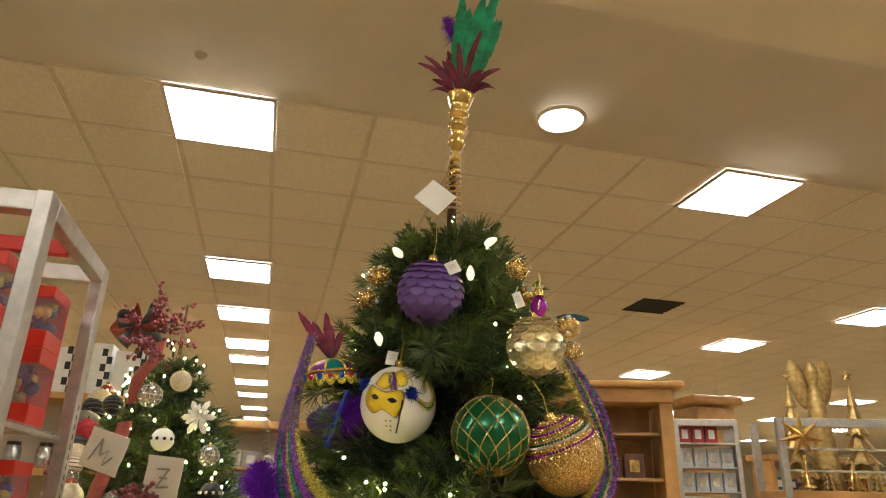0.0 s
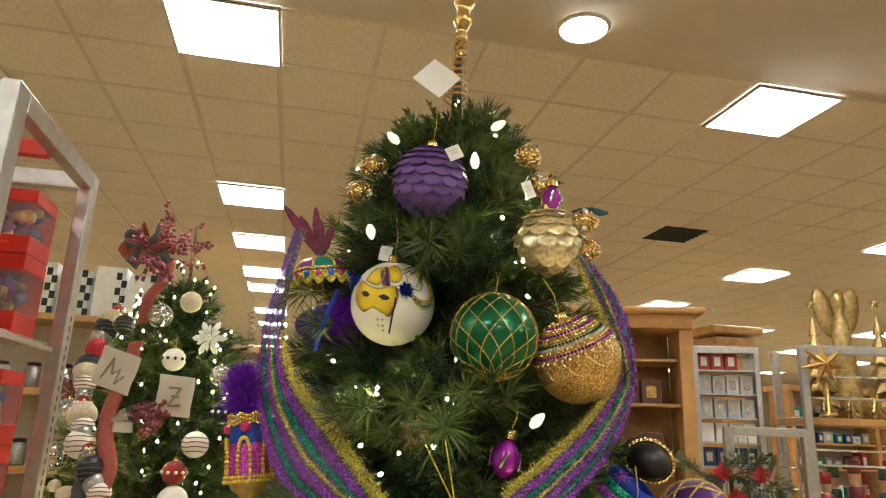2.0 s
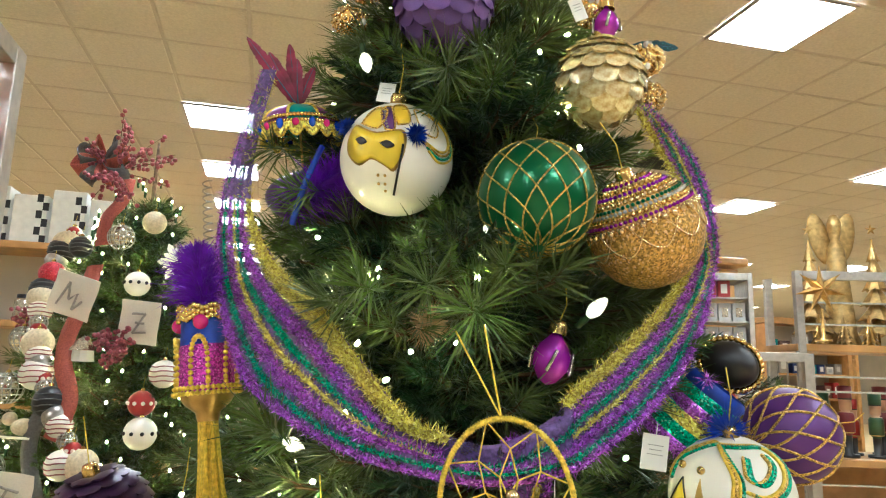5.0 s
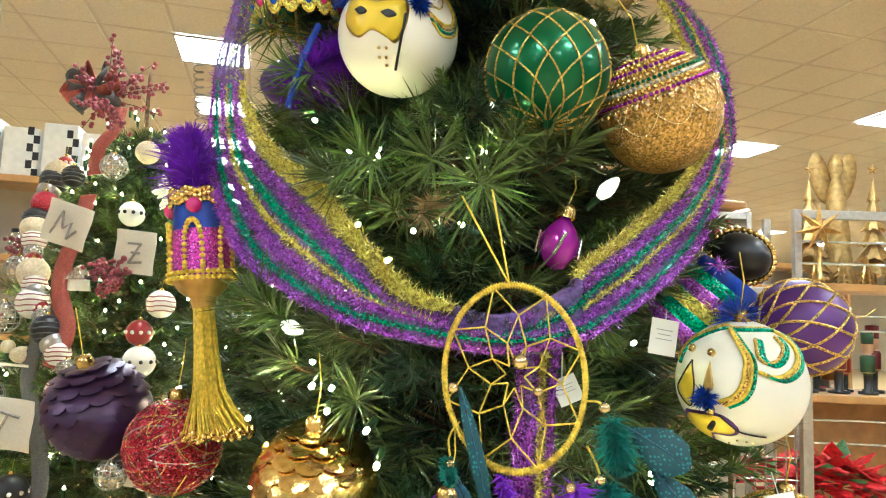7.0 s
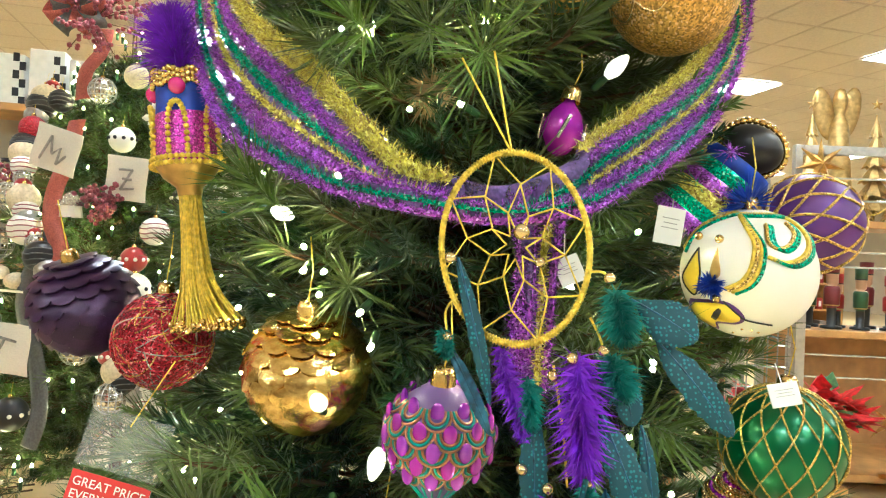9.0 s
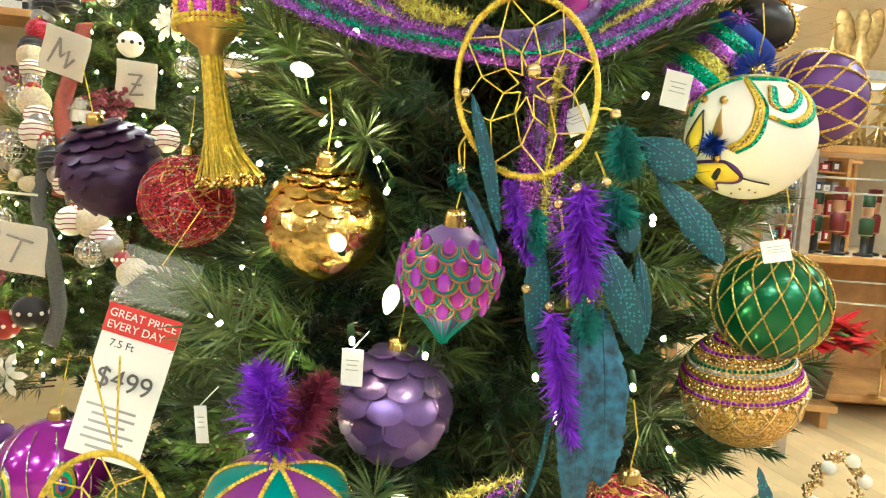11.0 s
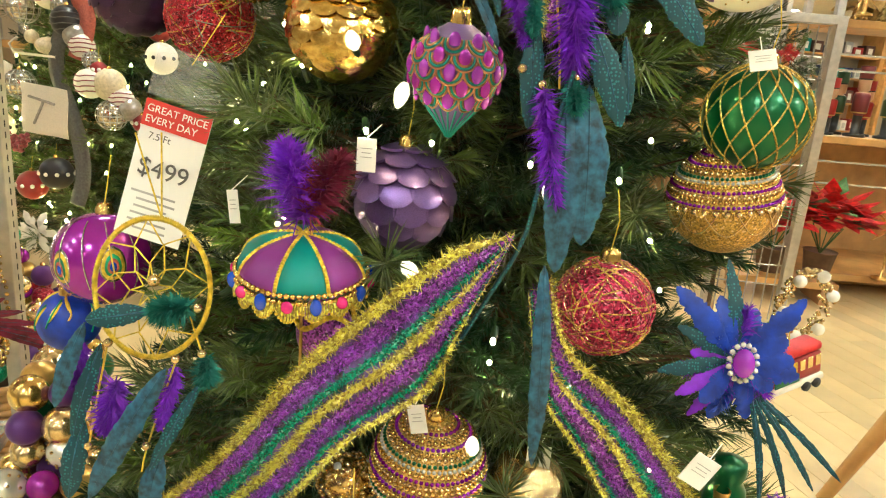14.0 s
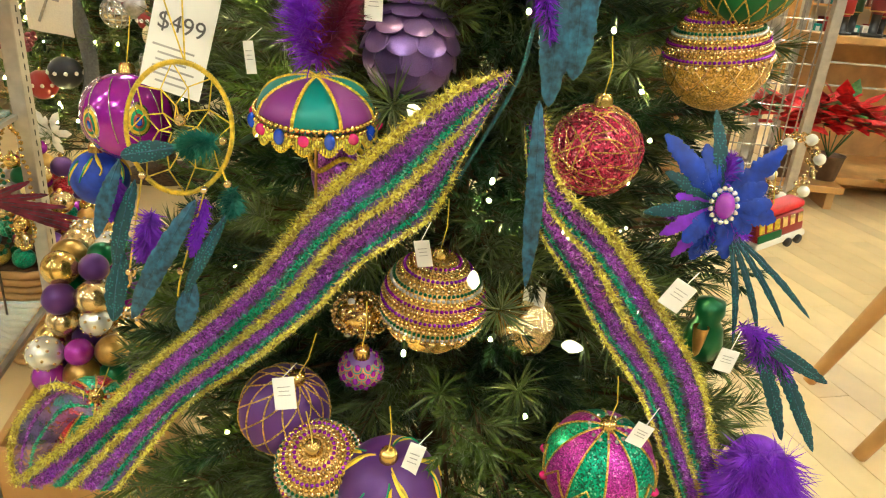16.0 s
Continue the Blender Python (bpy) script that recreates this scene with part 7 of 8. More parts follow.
berries((-1.95, 3.58, 2.46), 110, 0.30, "frosted burgundy berry spray at the tree top", (0.7, -0.1, 0.35))
berries((-2.0, 3.58, 2.48), 80, 0.20, "frosted burgundy berry spray at the tree top", (-0.5, -0.2, 0.5))
berries((-1.94, 3.58, 2.46), 90, 0.20, "frosted burgundy berry spray at the tree top", (0.1, -0.5, -0.6))
for x, z in ((-1.80, 1.63), (-2.38, 1.72), (-2.2, 0.80), (-1.75, 1.58)):
    berries(at2(x, z, 0.03), 70, 0.13, "frosted burgundy berry spray in the foliage", (0, -0.6, -0.2))


def band(name, pts, w, mm, label, cat="ribbon"):
    P_ = spline(pts, 60)
    vs, fs = [], []
    for i, p in enumerate(P_):
        d = P_[min(i + 1, 59)] - P_[max(i - 1, 0)]
        s = d.cross(Vector((0, -1, 0.15))).normalized() * w * 0.5
        for q in (-1, -0.3, 0.3, 1):
            vs.append(p + s * q + Vector((0, -0.01 * (1 - q * q), 0)))
    for i in range(59):
        for q in range(3):
            fs.append((i * 4 + q, i * 4 + q + 1, i * 4 + 5 + q, i * 4 + 4 + q))
    ob = pydata(name, vs, fs, M[mm], None, "", True)
    so = ob.modifiers.new("thickness", "SOLIDIFY")
    so.thickness = 0.003
    return tagged(ob, label, cat)


def drape(xs, w, mm, label, out=0.05):
    return band("cloth_ribbon", [at2(x, z, out + o) for x, z, o in xs], w, mm, label)


drape([(-1.94, 2.45, 0.08), (-1.95, 2.33, 0.04), (-1.99, 2.22, 0.04), (-1.97, 2.08, 0.02)], 0.075, "rust", "rust pink velvet ribbon draped down the tree")
drape([(-1.99, 1.98, -0.02), (-1.97, 1.78, 0.01), (-2.0, 1.62, 0.0), (-1.96, 1.5, 0.03), (-1.88, 1.34, 0.04), (-1.92, 1.18, 0.02)], 0.085, "rust", "rust pink velvet ribbon draped down the tree")
drape([(-1.98, 1.45, 0.0), (-2.0, 1.28, 0.03), (-2.02, 1.12, 0.0), (-1.9, 0.9, 0.02), (-1.85, 0.7, 0.02), (-1.88, 0.55, 0)], 0.075, "grey_cloth", "charcoal cloth ribbon draped down the tree")
bow = thing("tree_bow", Matrix.Translation((-2.02, 3.62, 2.50)), "large grey and rust ribbon bow on the tree top", "bow")
for k in range(8):
    a = k * 0.785 + 0.3
    lp = spline([(0, 0, 0), (0.10 * math.cos(a), -0.05, 0.07 * math.sin(a) + 0.05), (0.15 * math.cos(a), -0.06, 0.11 * math.sin(a)), (0.09 * math.cos(a), -0.09, 0.06 * math.sin(a) - 0.03), (0, -0.02, 0)], 20)
    vs, fs = [], []
    for p in lp:
        vs += [p + Vector((0.02 * math.sin(a), -0.028, 0.02)), p + Vector((-0.02 * math.sin(a), 0.028, -0.02))]
    for i in range(19):
        fs.append((2 * i, 2 * i + 1, 2 * i + 3, 2 * i + 2))
    ob = pydata("loop", vs, fs, M["grey_cloth" if k % 2 else "rust"], bow, "charcoal ribbon loop" if k % 2 else "rust velvet loop", True)
    ob.modifiers.new("thickness", "SOLIDIFY").thickness = 0.003
lamb = thing("lamb_ornament", Matrix.Translation(at2(-2.10, 1.225, 0.06)), "cream plush lamb ornament on a sledge", "ornament")
part("body", sphere(0.05, (0.02, 0, 0), 18, 12, squash=0.75), M["fur"], lamb)
part("head", sphere(0.03, (-0.04, -0.015, 0.035), 14, 10), M["fur"], lamb)
tube([[(-0.12, -0.03, -0.04), (-0.14, -0.03, 0.0), (-0.10, -0.03, 0.03)], [(-0.12, -0.03, -0.04), (0.08, -0.03, -0.045)]], 0.006, M["white_ball"], lamb, "sledge_runner")
hs = thing("house_ornament", Matrix.Translation(at2(-1.90, 1.565, 0.06)), "small white birdhouse ornament with striped roof", "ornament")
part("house_wall", lathe([(0.055, -0.05), (0.05, -0.05), (0.042, 0.01), (0.0, 0.012)], 10), M["white_ball"], hs, smooth=False)
part("house_roof", lathe([(0.06, 0.0), (0.03, 0.05), (0.0, 0.07)], 10), M["silver"], hs, smooth=False)
for k in range(165):
    z = 0.4 + 2.1 * (k * 0.618 % 1)
    a = rnd.uniform(-3.0, -0.15)
    R = reach2(z) * rnd.uniform(0.92, 1.08)
    copy_thing(s0, Matrix.Translation(A2 + Vector((R * math.cos(a), R * math.sin(a), z))) @ Matrix.Scale(2.0, 4))

# ---- sales-floor furniture ----
def carton(m, w, d, h, mm, label, face=None):
    t = thing("carton", m, label, "box", "cartons on the shelves")
    part("carton_body", boxes([((0, 0, h / 2), (w, d, h))], 0.004), M[mm], t, smooth=False)
    if face:
        part("printed_patch", boxes([((0, -d / 2 - 0.0012, h * 0.5), (w * 0.5, 0.0016, h * 0.5))], 0.0005), M[face], t, smooth=False)
    return t


cab = thing("wood_cabinet", Matrix.Translation((0.70, 5.0, 0)), "tall honey-coloured wooden display cabinet with a moulded cornice", "cabinet")
for x in (-0.42, 0.43):
    part("side_panel", boxes([((x, 0.2, 1.17), (0.09, 0.42, 2.34))], 0.006), M["wood"], cab, smooth=False)
part("back_panel", boxes([((0.0, 0.40, 1.2), (0.76, 0.02, 2.3))]), M["wood_dark"], cab, smooth=False)
part("frieze", boxes([((0.0, 0.18, 2.36), (0.95, 0.46, 0.10))], 0.006), M["wood"], cab, smooth=False)
part("cornice", boxes([((0.0, 0.18, 2.43), (1.10, 0.58, 0.045))], 0.015), M["wood"], cab, smooth=False)
for z in (1.45, 1.80, 2.1, 1.0, 0.5, 0.1):
    part("shelf", boxes([((0.0, 0.2, z), (0.76, 0.36, 0.02))], 0.003), M["wood_dark" if z > 0.3 else "wood"], cab, smooth=False)
for z in (1.81, 1.46, 1.01):
    for k in range(4):
        carton(Matrix.Translation((0.42 + 0.16 * k, 5.12, z)), 0.13, 0.12, 0.12 + 0.04 * (k % 2), "brown_box", "dark red-brown gift carton on the wooden shelf", "gold_old" if k % 2 else None)

grid_rack = thing("box_rack", Matrix.Translation((1.50, 5.5, 0)), "grey metal rack filled with boxed small goods", "display rack")
for x in (-0.215, 0.215):
    part("post", boxes([((x, 0.1, 1.13), (0.035, 0.3, 2.26))], 0.003), M["steel"], grid_rack, smooth=False)
part("top_rail", boxes([((0, 0.1, 2.235), (0.395, 0.3, 0.05))], 0.003), M["steel"], grid_rack, smooth=False)
for z in (2.09, 1.92, 1.75, 1.58, 1.41, 1.2, 0.9, 0.5, 0.12):
    part("shelf", boxes([((0, 0.1, z - 0.008), (0.395, 0.28, 0.012))]), M["steel"], grid_rack, smooth=False)
for z, mm, fc in ((2.085, "dark_red", "white_box"), (1.915, "grey_box", "silver"), (1.745, "grey_box", "silver"), (1.575, "white_box", None), (1.405, "navy_box", "silver"), (1.195, "navy_box", "silver"), (0.895, "white_box", "grey_print")):
    for k in range(4):
        if z > 2.0 and k == 3:
            continue
        carton(Matrix.Translation((1.50 - 0.146 + 0.097 * k, 5.56, z)), 0.088, 0.12, 0.135, mm, mm.replace("_", " ") + " with a round silver item", fc)

low = thing("wire_rack", Matrix.Translation((1.36, 4.2, 0)), "low grey metal rack with wire grid panels", "display rack")
for x in (-0.20, 0.20):
    part("post", boxes([((x, 0, 0.83), (0.05, 0.05, 1.66))], 0.003), M["steel"], low, smooth=False)
part("top_rail", boxes([((0, 0, 1.64), (0.35, 0.06, 0.045))], 0.003), M["steel"], low, smooth=False)
for k in range(7):
    part("wire", lathe([(0.004, 0.05), (0.004, 1.61)], 6), M["pewter"], low).matrix_basis = Matrix.Translation((-0.15 + 0.05 * k, 0.0, 0))
for k in range(12):
    w_ = part("wire", lathe([(0.004, -0.17), (0.004, 0.17)], 6), M["crystal"], low)
    w_.matrix_basis = Matrix.Translation((0, 0.01, 0.25 + 0.11 * k)) @ Matrix.Rotation(math.pi / 2, 4, "Y")

wreath = thing("holiday_garland", Matrix.Translation((1.06, 3.75, 1.42)), "green fir garland with red bows on a rack", "garland")
for k in range(16):
    ob = new("branch", BRANCH[k % 6])
    ob.parent = wreath
    a = k * 0.9
    ob.matrix_basis = Matrix.Translation((-0.16 + 0.022 * k, 0.05 * math.sin(a), 0.0)) @ Euler((a, rnd.uniform(-0.8, 0.8), a * 2.2)).to_matrix().to_4x4() @ Matrix.Scale(0.7, 4)
tube([[(0, 0.05, 0), (0.02, 0.1, -0.7), (0.02, 0.1, -1.42)]], 0.012, M["bark"], wreath, "stand")
for x, z in ((-0.08, 0.03), (0.09, 0.02), (-0.02, -0.08)):
    for k in range(4):
        marabou((x, -0.10, z), (x + 0.03 * math.cos(k * 1.6), -0.12, z + 0.03 * math.sin(k * 1.6)), 0.03, 60, M["red_petal"], wreath, "red_bow", "dark red bow", k)

# fixture with nutcrackers, gold figures and poinsettias
fx = thing("shelf_fixture", Matrix.Translation((2.0, 5.25, 0)) @ Matrix.Rotation(radians(4), 4, "Z"), "grey steel shelf fixture with honey wood shelves", "shelf unit")
for x in (-0.02, 1.25, 2.5):
    part("post", boxes([((x, 0.06, 1.13), (0.05, 0.05, 2.26))], 0.003), M["steel"], fx, smooth=False)
    part("post", boxes([((x, 0.52, 1.13), (0.05, 0.05, 2.26))], 0.003), M["steel"], fx, smooth=False)
part("top_rail", boxes([((1.24, 0.06, 2.23), (2.46, 0.045, 0.06))], 0.003), M["steel"], fx, smooth=False)
for z, d in ((1.74, 0.5), (1.00, 0.55), (0.13, 0.8)):
    part("shelf", boxes([((1.25, 0.30 - (d - 0.5) / 2, z), (2.6, d, 0.05))], 0.006), M["wood"], fx, "honey wood shelf", False)
part("plinth", boxes([((1.25, 0.32, 0.052), (2.5, 0.5, 0.10))], 0.004), M["wood_dark"], fx, smooth=False)
# added dark sheet that stands in for the shade below the shelf
part("under_shelf_shade", boxes([((1.25, 0.57, 0.56), (2.5, 0.02, 0.82))]), M["wood_dark"], fx, "dark panel added for the shade under the shelf", False)
for z in (2.05, 1.9, 1.55, 1.45, 0.85, 0.7):
    part("wire_rail", boxes([((1.25, 0.10, z), (2.44, 0.012, 0.014))], 0.003), M["crystal"], fx, "bright wire rail", False)
FX = fx.matrix_basis


def nutcracker(x, y, z, s, coat):
    t = thing("nutcracker", FX @ Matrix.Translation((x, y, z)) @ Matrix.Scale(s, 4), "painted wooden nutcracker soldier in a red coat and tall hat", "nutcracker", "nutcrackers")
    part("figure", lathe([(0.0, 0.0), (0.055, 0.0), (0.055, 0.015), (0.022, 0.018), (0.024, 0.12), (0.040, 0.13), (0.042, 0.22), (0.034, 0.235), (0.018, 0.24), (0.030, 0.25), (0.031, 0.30), (0.034, 0.302), (0.036, 0.375), (0.0, 0.378)], 14), coat, t)
    return t


def nutcracker_mat(name, coat):
    m = mat(name, coat, 0.35)
    nt = m.node_tree
    tc = nt.nodes.new("ShaderNodeTexCoord")
    sx = nt.nodes.new("ShaderNodeSeparateXYZ")
    r = nt.nodes.new("ShaderNodeValToRGB")
    r.color_ramp.interpolation = "CONSTANT"
    el = r.color_ramp.elements
    el[0].position, el[0].color = 0.0, (0.02, 0.02, 0.02, 1)
    el[1].position, el[1].color = 0.30, (*coat, 1)
    for p, c in ((0.33, (0.6, 0.45, 0.15)), (0.35, coat), (0.62, (0.60, 0.38, 0.24)), (0.80, (0.02, 0.02, 0.02)), (0.82, coat)):
        e = el.new(p)
        e.color = (*c, 1)
    mul = nt.nodes.new("ShaderNodeMath")
    mul.operation = "DIVIDE"
    mul.inputs[1].default_value = 0.378
    nt.links.new(tc.outputs["Object"], sx.inputs[0])
    nt.links.new(sx.outputs[2], mul.inputs[0])
    nt.links.new(mul.outputs[0], r.inputs[0])
    nt.links.new(r.outputs[0], nt.nodes["Principled BSDF"].inputs["Base Color"])
    return m


NC = [nutcracker_mat("nutcracker_red", (0.35, 0.02, 0.02)), nutcracker_mat("nutcracker_wine", (0.16, 0.02, 0.025)), nutcracker_mat("nutcracker_green", (0.03, 0.08, 0.03))]
for k in range(24):
    nutcracker(0.10 + 0.098 * k + 0.02 * (k % 2), 0.16 + 0.14 * (k % 2), 1.026, 1.0 + 0.12 * (k % 3), NC[(k * 2) % 3])


def cone_tree(c, r, h, tiers, mm, label, star=True):
    t = thing("table_tree", c, label, "decoration", "gold table trees")
    for k in range(tiers):
        s = k / tiers
        R, z = r * (1 - 0.85 * s), h * (0.12 + 0.78 * s)
        bm = bmesh.new()
        n = 18
        rim = [bm.verts.new((R * (1 if q % 2 else 0.82) * math.cos(q * 2 * math.pi / n), R * (1 if q % 2 else 0.82) * math.sin(q * 2 * math.pi / n), z - (0.02 if q % 2 else 0.0))) for q in range(n)]
        top_ = bm.verts.new((0, 0, z + h * 0.9 / tiers * 1.2))
        low_ = bm.verts.new((0, 0, z + 0.01))
        for q in range(n):
            bm.faces.new((rim[q], rim[(q + 1) % n], top_))
            bm.faces.new((rim[(q + 1) % n], rim[q], low_))
        part("tier", bm, M[mm], t, smooth=False)
    part("stem", lathe([(r * 0.4, 0.0), (r * 0.4, 0.01), (0.008, 0.015), (0.006, h * 0.95)], 10), M[mm], t)
    if star:
        bm = bmesh.new()
        pts = [bm.verts.new(((0.045 if q % 2 == 0 else 0.018) * math.sin(q * math.pi / 5), 0, h + 0.03 + (0.045 if q % 2 == 0 else 0.018) * math.cos(q * math.pi / 5))) for q in range(10)]
        f_, b_ = bm.verts.new((0, -0.012, h + 0.03)), bm.verts.new((0, 0.012, h + 0.03))
        for q in range(10):
            bm.faces.new((pts[q], pts[(q + 1) % 10], f_))
            bm.faces.new((pts[(q + 1) % 10], pts[q], b_))
        part("star", bm, M[mm], t, smooth=False)
    return t


for k in range(8):
    cone_tree(FX @ Matrix.Translation((0.16 + 0.17 * k, 0.16, 1.766)), 0.06, 0.22, 5, "gold_matte" if k % 2 else "gold_old", "small gold wire tree on the wooden shelf", False)
cone_tree(Matrix.Translation((2.165, 5.55, 1.766)), 0.15, 0.80, 6, "gold_matte", "tall dull gold metal tree with a star")
cone_tree(Matrix.Translation((2.70, 5.75, 1.766)), 0.16, 0.85, 6, "gold_matte", "tall dull gold metal tree with a star")
ang = thing("angel_figure", Matrix.Translation((2.40, 5.66, 1.766)), "tall gilded angel statue with raised wings", "statue")
bm = lathe([(0.12, 0.0), (0.125, 0.02), (0.10, 0.1), (0.085, 0.35), (0.07, 0.55), (0.06, 0.70), (0.03, 0.78), (0.045, 0.84), (0.05, 0.90), (0.03, 0.96), (0.0, 0.975)], 20)
for sg in (-1, 1):
    m = Matrix.Translation((sg * 0.085, 0.05, 0.80)) @ Matrix.Rotation(sg * 0.22, 4, "Y")
    r_ = bmesh.ops.create_uvsphere(bm, u_segments=14, v_segments=10, radius=1.0, matrix=m @ Matrix.Diagonal((0.075, 0.03, 0.20, 1)))
part("figure", bm, M["gold_matte"], ang)
st = thing("gold_star", Matrix.Translation((2.07, 5.18, 1.99)), "large gold glitter star on a stand", "decoration")
bm = bmesh.new()
pts = [bm.verts.new(((0.17 if q % 2 == 0 else 0.055) * math.sin(q * math.pi / 7), 0, 0.13 + (0.17 if q % 2 == 0 else 0.055) * math.cos(q * math.pi / 7))) for q in range(14)]
f_, b_ = bm.verts.new((0, -0.04, 0.13)), bm.verts.new((0, 0.04, 0.13))
for q in range(14):
    bm.faces.new((pts[q], pts[(q + 1) % 14], f_))
    bm.faces.new((pts[(q + 1) % 14], pts[q], b_))
part("star", bm, M["gold_old"], st, smooth=False)
part("stand", lathe([(0.05, -0.215), (0.05, -0.20), (0.012, -0.19), (0.010, 0.0)], 12), M["gold_old"], st)
for k, x in enumerate((2.45, 2.75)):
    st2 = thing("gold_star", Matrix.Translation((x, 4.98, 0.158)), "gold star ornament standing on the bottom shelf", "decoration")
    bm = bmesh.new()
    pts = [bm.verts.new(((0.14 if q % 2 == 0 else 0.04) * math.sin(q * math.pi / 6), 0, 0.34 + (0.20 if q % 2 == 0 else 0.04) * math.cos(q * math.pi / 6))) for q in range(12)]
    f_, b_ = bm.verts.new((0, -0.03, 0.34)), bm.verts.new((0, 0.03, 0.34))
    for q in range(12):
        bm.faces.new((pts[q], pts[(q + 1) % 12], f_))
        bm.faces.new((pts[(q + 1) % 12], pts[q], b_))
    part("star", bm, M["gold_old"], st2, smooth=False)
    part("stand", lathe([(0.06, 0.0), (0.06, 0.015), (0.008, 0.02), (0.008, 0.2)], 12), M["gold_old"], st2)


def poinsettia(c, label):
    t = thing("poinsettia_plant", Matrix.Translation(c), label, "plant", "poinsettias")
    part("pot", lathe([(0.0, 0.0), (0.075, 0.0), (0.10, 0.16), (0.105, 0.16), (0.095, 0.15), (0.0, 0.145)], 18), M["pot"], t)
    g = random.Random(int(c[0] * 100))
    for k in range(130):
        u = Vector((g.gauss(0, 1), g.gauss(0, 1), abs(g.gauss(0, 0.8)))).normalized()
        p = Vector((u.x * 0.19, u.y * 0.18, 0.34 + u.z * 0.17))
        d = (Vector((u.x, u.y, g.uniform(-0.4, 0.5)))).normalized()
        s = d.cross(Vector((0, 0, 1))).normalized()
        L, w = g.uniform(0.12, 0.18), 0.055
        q = [p, p + d * L * 0.4 + s * w, p + d * L * 0.4 - s * w, p + d * L, p + d * L * 0.4 + Vector((0, 0, 0.008))]
        pydata("bract" if k % 6 else "leaf", q, [(0, 1, 4), (0, 4, 2), (1, 3, 4), (4, 3, 2)], M["red_petal" if k % 6 else "leaf"], t)
    tube([[(0, 0, 0.14), (0.1 * math.cos(k), 0.1 * math.sin(k), 0.32)] for k in range(7)], 0.004, M["leaf"], t, "stem", "", 4)
    return t


poinsettia((1.72, 4.90, 0.158), "red poinsettia plant in a brown pot")
poinsettia((2.02, 4.92, 0.158), "red poinsettia plant in a brown pot")
ped = thing("low_bench", Matrix.Translation((1.78, 4.90, 0)), "low wooden bench under the potted plants", "bench")
part("seat", boxes([((0, 0, 0.132), (0.62, 0.36, 0.045))], 0.006), M["wood"], ped, smooth=False)
for x in (-0.25, 0.25):
    part("leg", boxes([((x, 0, 0.055), (0.05, 0.3, 0.11))], 0.004), M["wood_dark"], ped, smooth=False)

tb = thing("wood_table", Matrix.Translation((1.62, 2.32, 0)), "light wooden table with splayed tapered legs", "table")
part("tabletop", boxes([((0.10, 0, 0.725), (0.62, 0.6, 0.035))], 0.006), M["wood"], tb, smooth=False)
for sx in (-1, 1):
    for sy in (-1, 1):
        tube([[(sx * 0.47 if sx < 0 else 0.42, sy * 0.20, 0.0), (sx * 0.15 if sx < 0 else 0.35, sy * 0.2, 0.71)]], lambda s: 0.021 + 0.016 * s, M["wood"], tb, "leg", seg=8)

# white cartons on a shelf behind the second tree
un = thing("shelf_unit", STORE @ Matrix.Translation((-1.9, 5.9, 0)), "honey wood wall shelf unit behind the second tree", "shelf unit")
for z in (2.30, 1.75, 1.2, 0.7, 0.2):
    part("shelf", boxes([((0, 0, z), (2.2, 0.45, 0.05))], 0.005), M["wood"], un, smooth=False)
for x in (-1.08, 1.08):
    part("upright", boxes([((x, 0.05, 1.15), (0.05, 0.45, 2.26))], 0.005), M["wood"], un, smooth=False)
part("back_panel", boxes([((0, 0.26, 1.15), (2.2, 0.02, 2.3))]), M["wall"], un, smooth=False)
for k in range(8):
    m = STORE @ Matrix.Translation((-2.75 + 0.25 * k, 5.85, 2.326))
    c = carton(m, 0.22, 0.2, 0.40 - 0.05 * (k % 2), "white_box", "white carton with a black and white checked band", None)
    for q in range(6):
        part("check", boxes([((0.06 if q % 2 else 0.10, -0.1015, 0.03 + 0.06 * q), (0.04, 0.002, 0.058))]), M["black"], c, smooth=False)
for z in (1.776, 1.226, 0.726):
    for k in range(9):
        t = thing("glass_jar", STORE @ Matrix.Translation((-2.8 + 0.22 * k, 5.82, z)), "lidded jar on the wall shelf", "jar", "jars on the shelves")
        part("jar", lathe([(0.0, 0.0), (0.055, 0.0), (0.06, 0.02), (0.06, 0.14), (0.045, 0.16)], 14), M[("silver", "white_box", "pewter")[k % 3]], t)
        part("lid", lathe([(0.048, 0.16), (0.048, 0.185), (0.0, 0.19)], 14), M["black"], t)


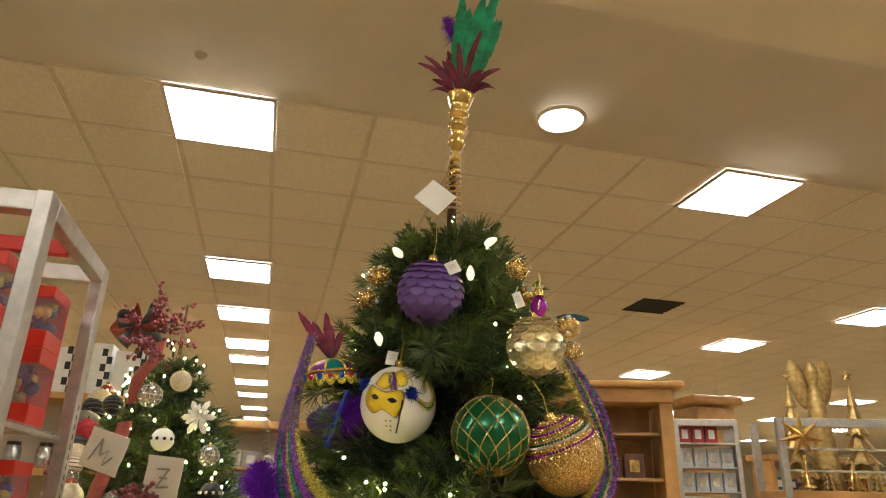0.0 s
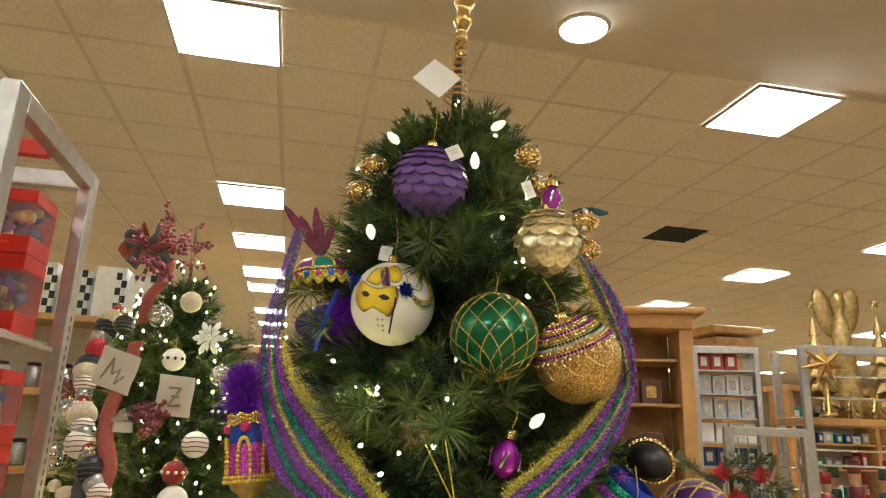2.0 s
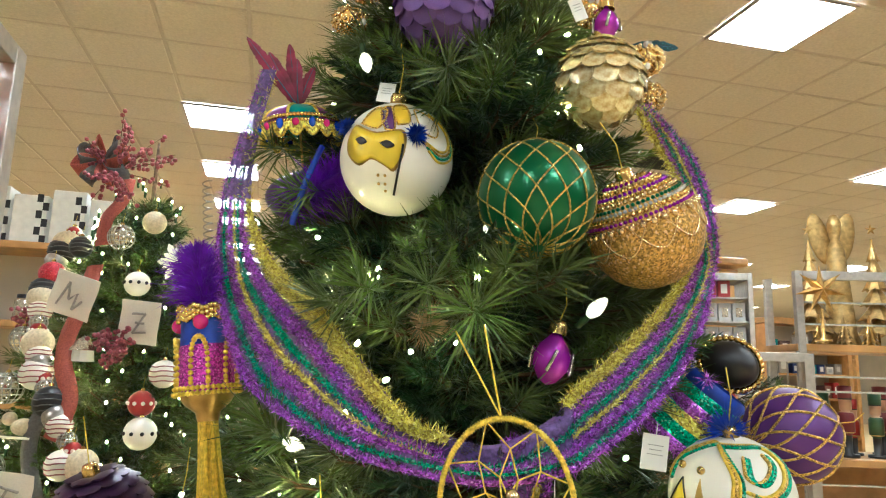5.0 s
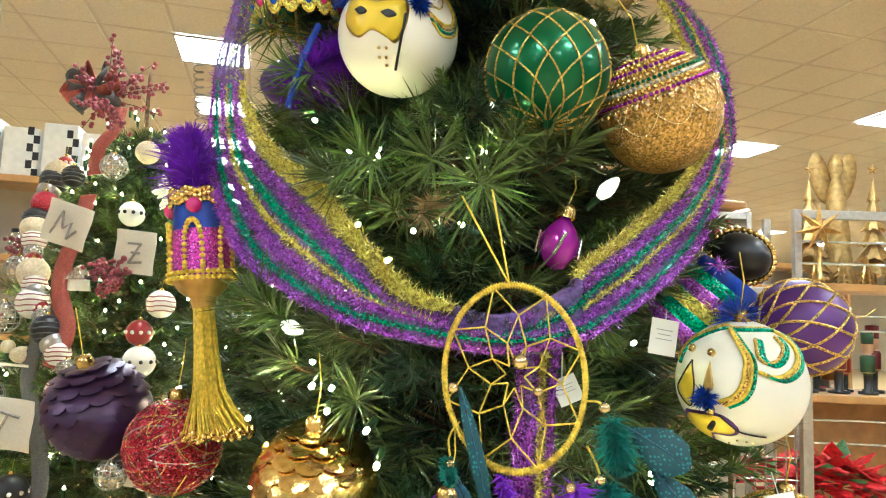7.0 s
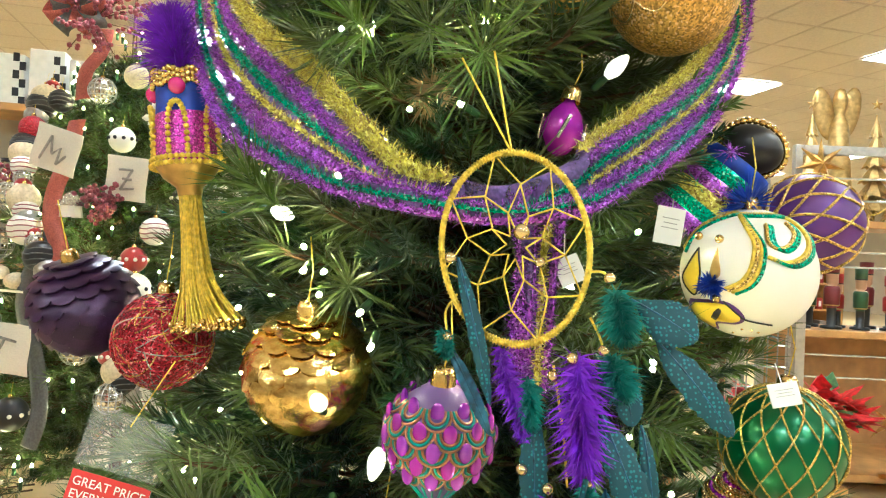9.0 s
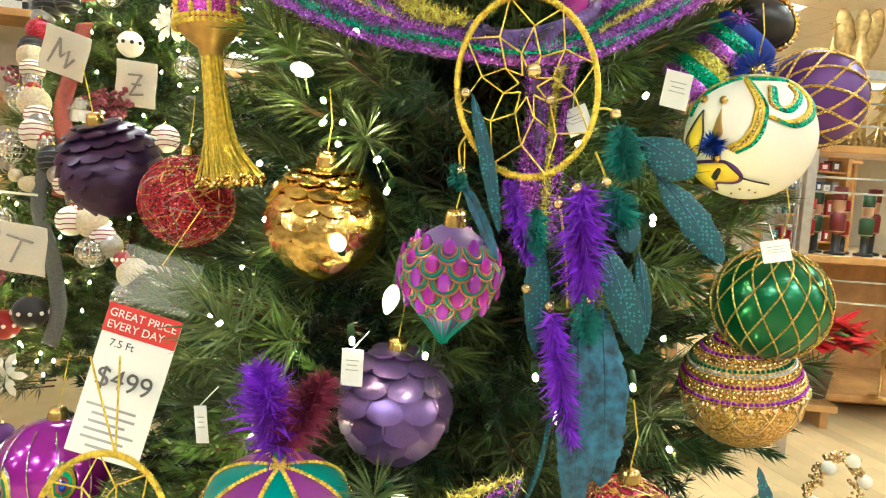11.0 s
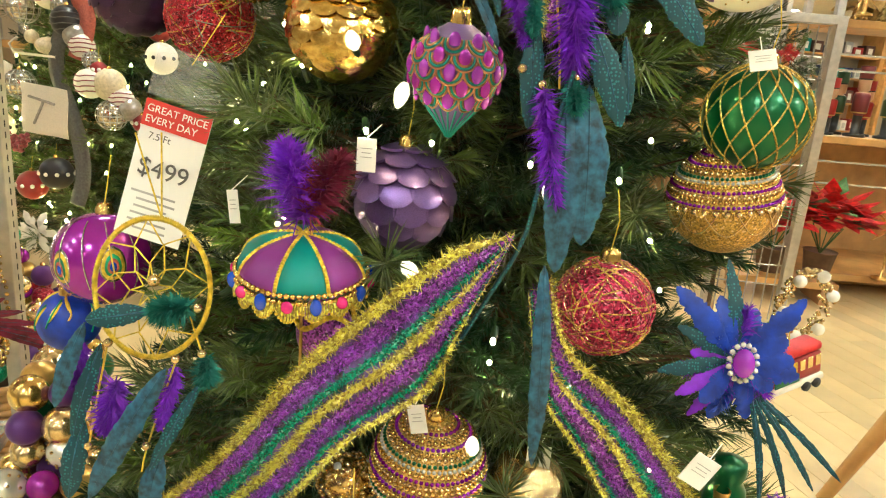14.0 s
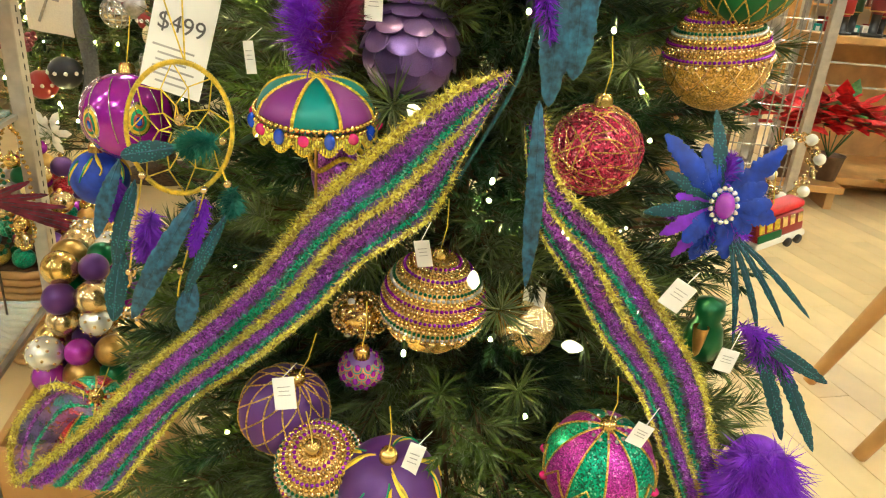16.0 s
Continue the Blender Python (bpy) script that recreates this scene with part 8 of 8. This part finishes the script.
def store_bay(u, v, w, seed, height=2.3):
    t = thing("shelf_unit", STORE @ Matrix.Translation((u, v, 0)), "honey wood store shelving bay stocked with goods", "shelf unit", "store shelving bays")
    for x in (-w / 2, w / 2):
        part("upright", boxes([((x, 0, height / 2), (0.08, 0.5, height))], 0.006), M["wood"], t, smooth=False)
    part("cornice", boxes([((0, 0, height + 0.05), (w + 0.2, 0.62, 0.10))], 0.02), M["wood"], t, smooth=False)
    part("back_panel", boxes([((0, 0.2, height / 2), (w - 0.08, 0.02, height))]), M["wall"], t, smooth=False)
    g = random.Random(seed)
    for z in (0.3, 0.75, 1.2, 1.6, 1.95):
        part("shelf", boxes([((0, 0, z), (w - 0.08, 0.44, 0.03))], 0.004), M["wood"], t, smooth=False)
        x = -w / 2 + 0.16
        while x < w / 2 - 0.14:
            ww, hh = g.uniform(0.10, 0.20), g.uniform(0.12, 0.27)
            mm = g.choice(("white_box", "grey_box", "navy_box", "brown_box", "dark_red", "pewter", "white_box", "teal"))
            carton(STORE @ Matrix.Translation((u + x, v - 0.05, z + 0.0155)), ww, 0.2, hh, mm, mm.replace("_", " ") + " standing on a store shelf", "white_box" if mm != "white_box" else "grey_box")
            x += ww + 0.04


for k, (u, v) in enumerate(((0.2, 9.2), (-1.7, 9.2), (7.0, 10.6), (9.0, 10.2), (6.6, 14.5), (11.5, 12.5))):
    store_bay(u, v, 1.6, k + 1, 2.3 if k % 3 else 2.42)
sg = thing("store_sign", STORE @ Matrix.Translation((6.55, 9.2, 2.17)), "red hanging sign with white round shapes", "sign")
part("sign_board", boxes([((0, 0, 0), (0.55, 0.02, 0.2))], 0.004), M["card_red"], sg, smooth=False)
for x in (-0.16, 0.0, 0.16):
    part("white_shape", lathe([(0.03, -0.004), (0.055, -0.004), (0.055, 0.004), (0.03, 0.004)], 20), M["card"], sg, smooth=False).matrix_basis = Matrix.Translation((x, -0.014, 0)) @ Matrix.Rotation(math.pi / 2, 4, "X")
tube([[(-0.2, 0, 0.1), (-0.2, 0, 1.54)], [(0.2, 0, 0.1), (0.2, 0, 1.54)]], 0.003, M["pewter"], sg, "hanging_wire")
t = thing("wood_column", STORE @ Matrix.Translation((5.37, 7.6, 0)), "square honey wood clad column with a flared capital", "column")
part("shaft", boxes([((0, 0, 1.40), (0.52, 0.52, 2.80))], 0.01), M["wood"], t, smooth=False)
part("capital", boxes([((0, 0, 2.88), (0.70, 0.70, 0.10))], 0.03), M["wood"], t, smooth=False)
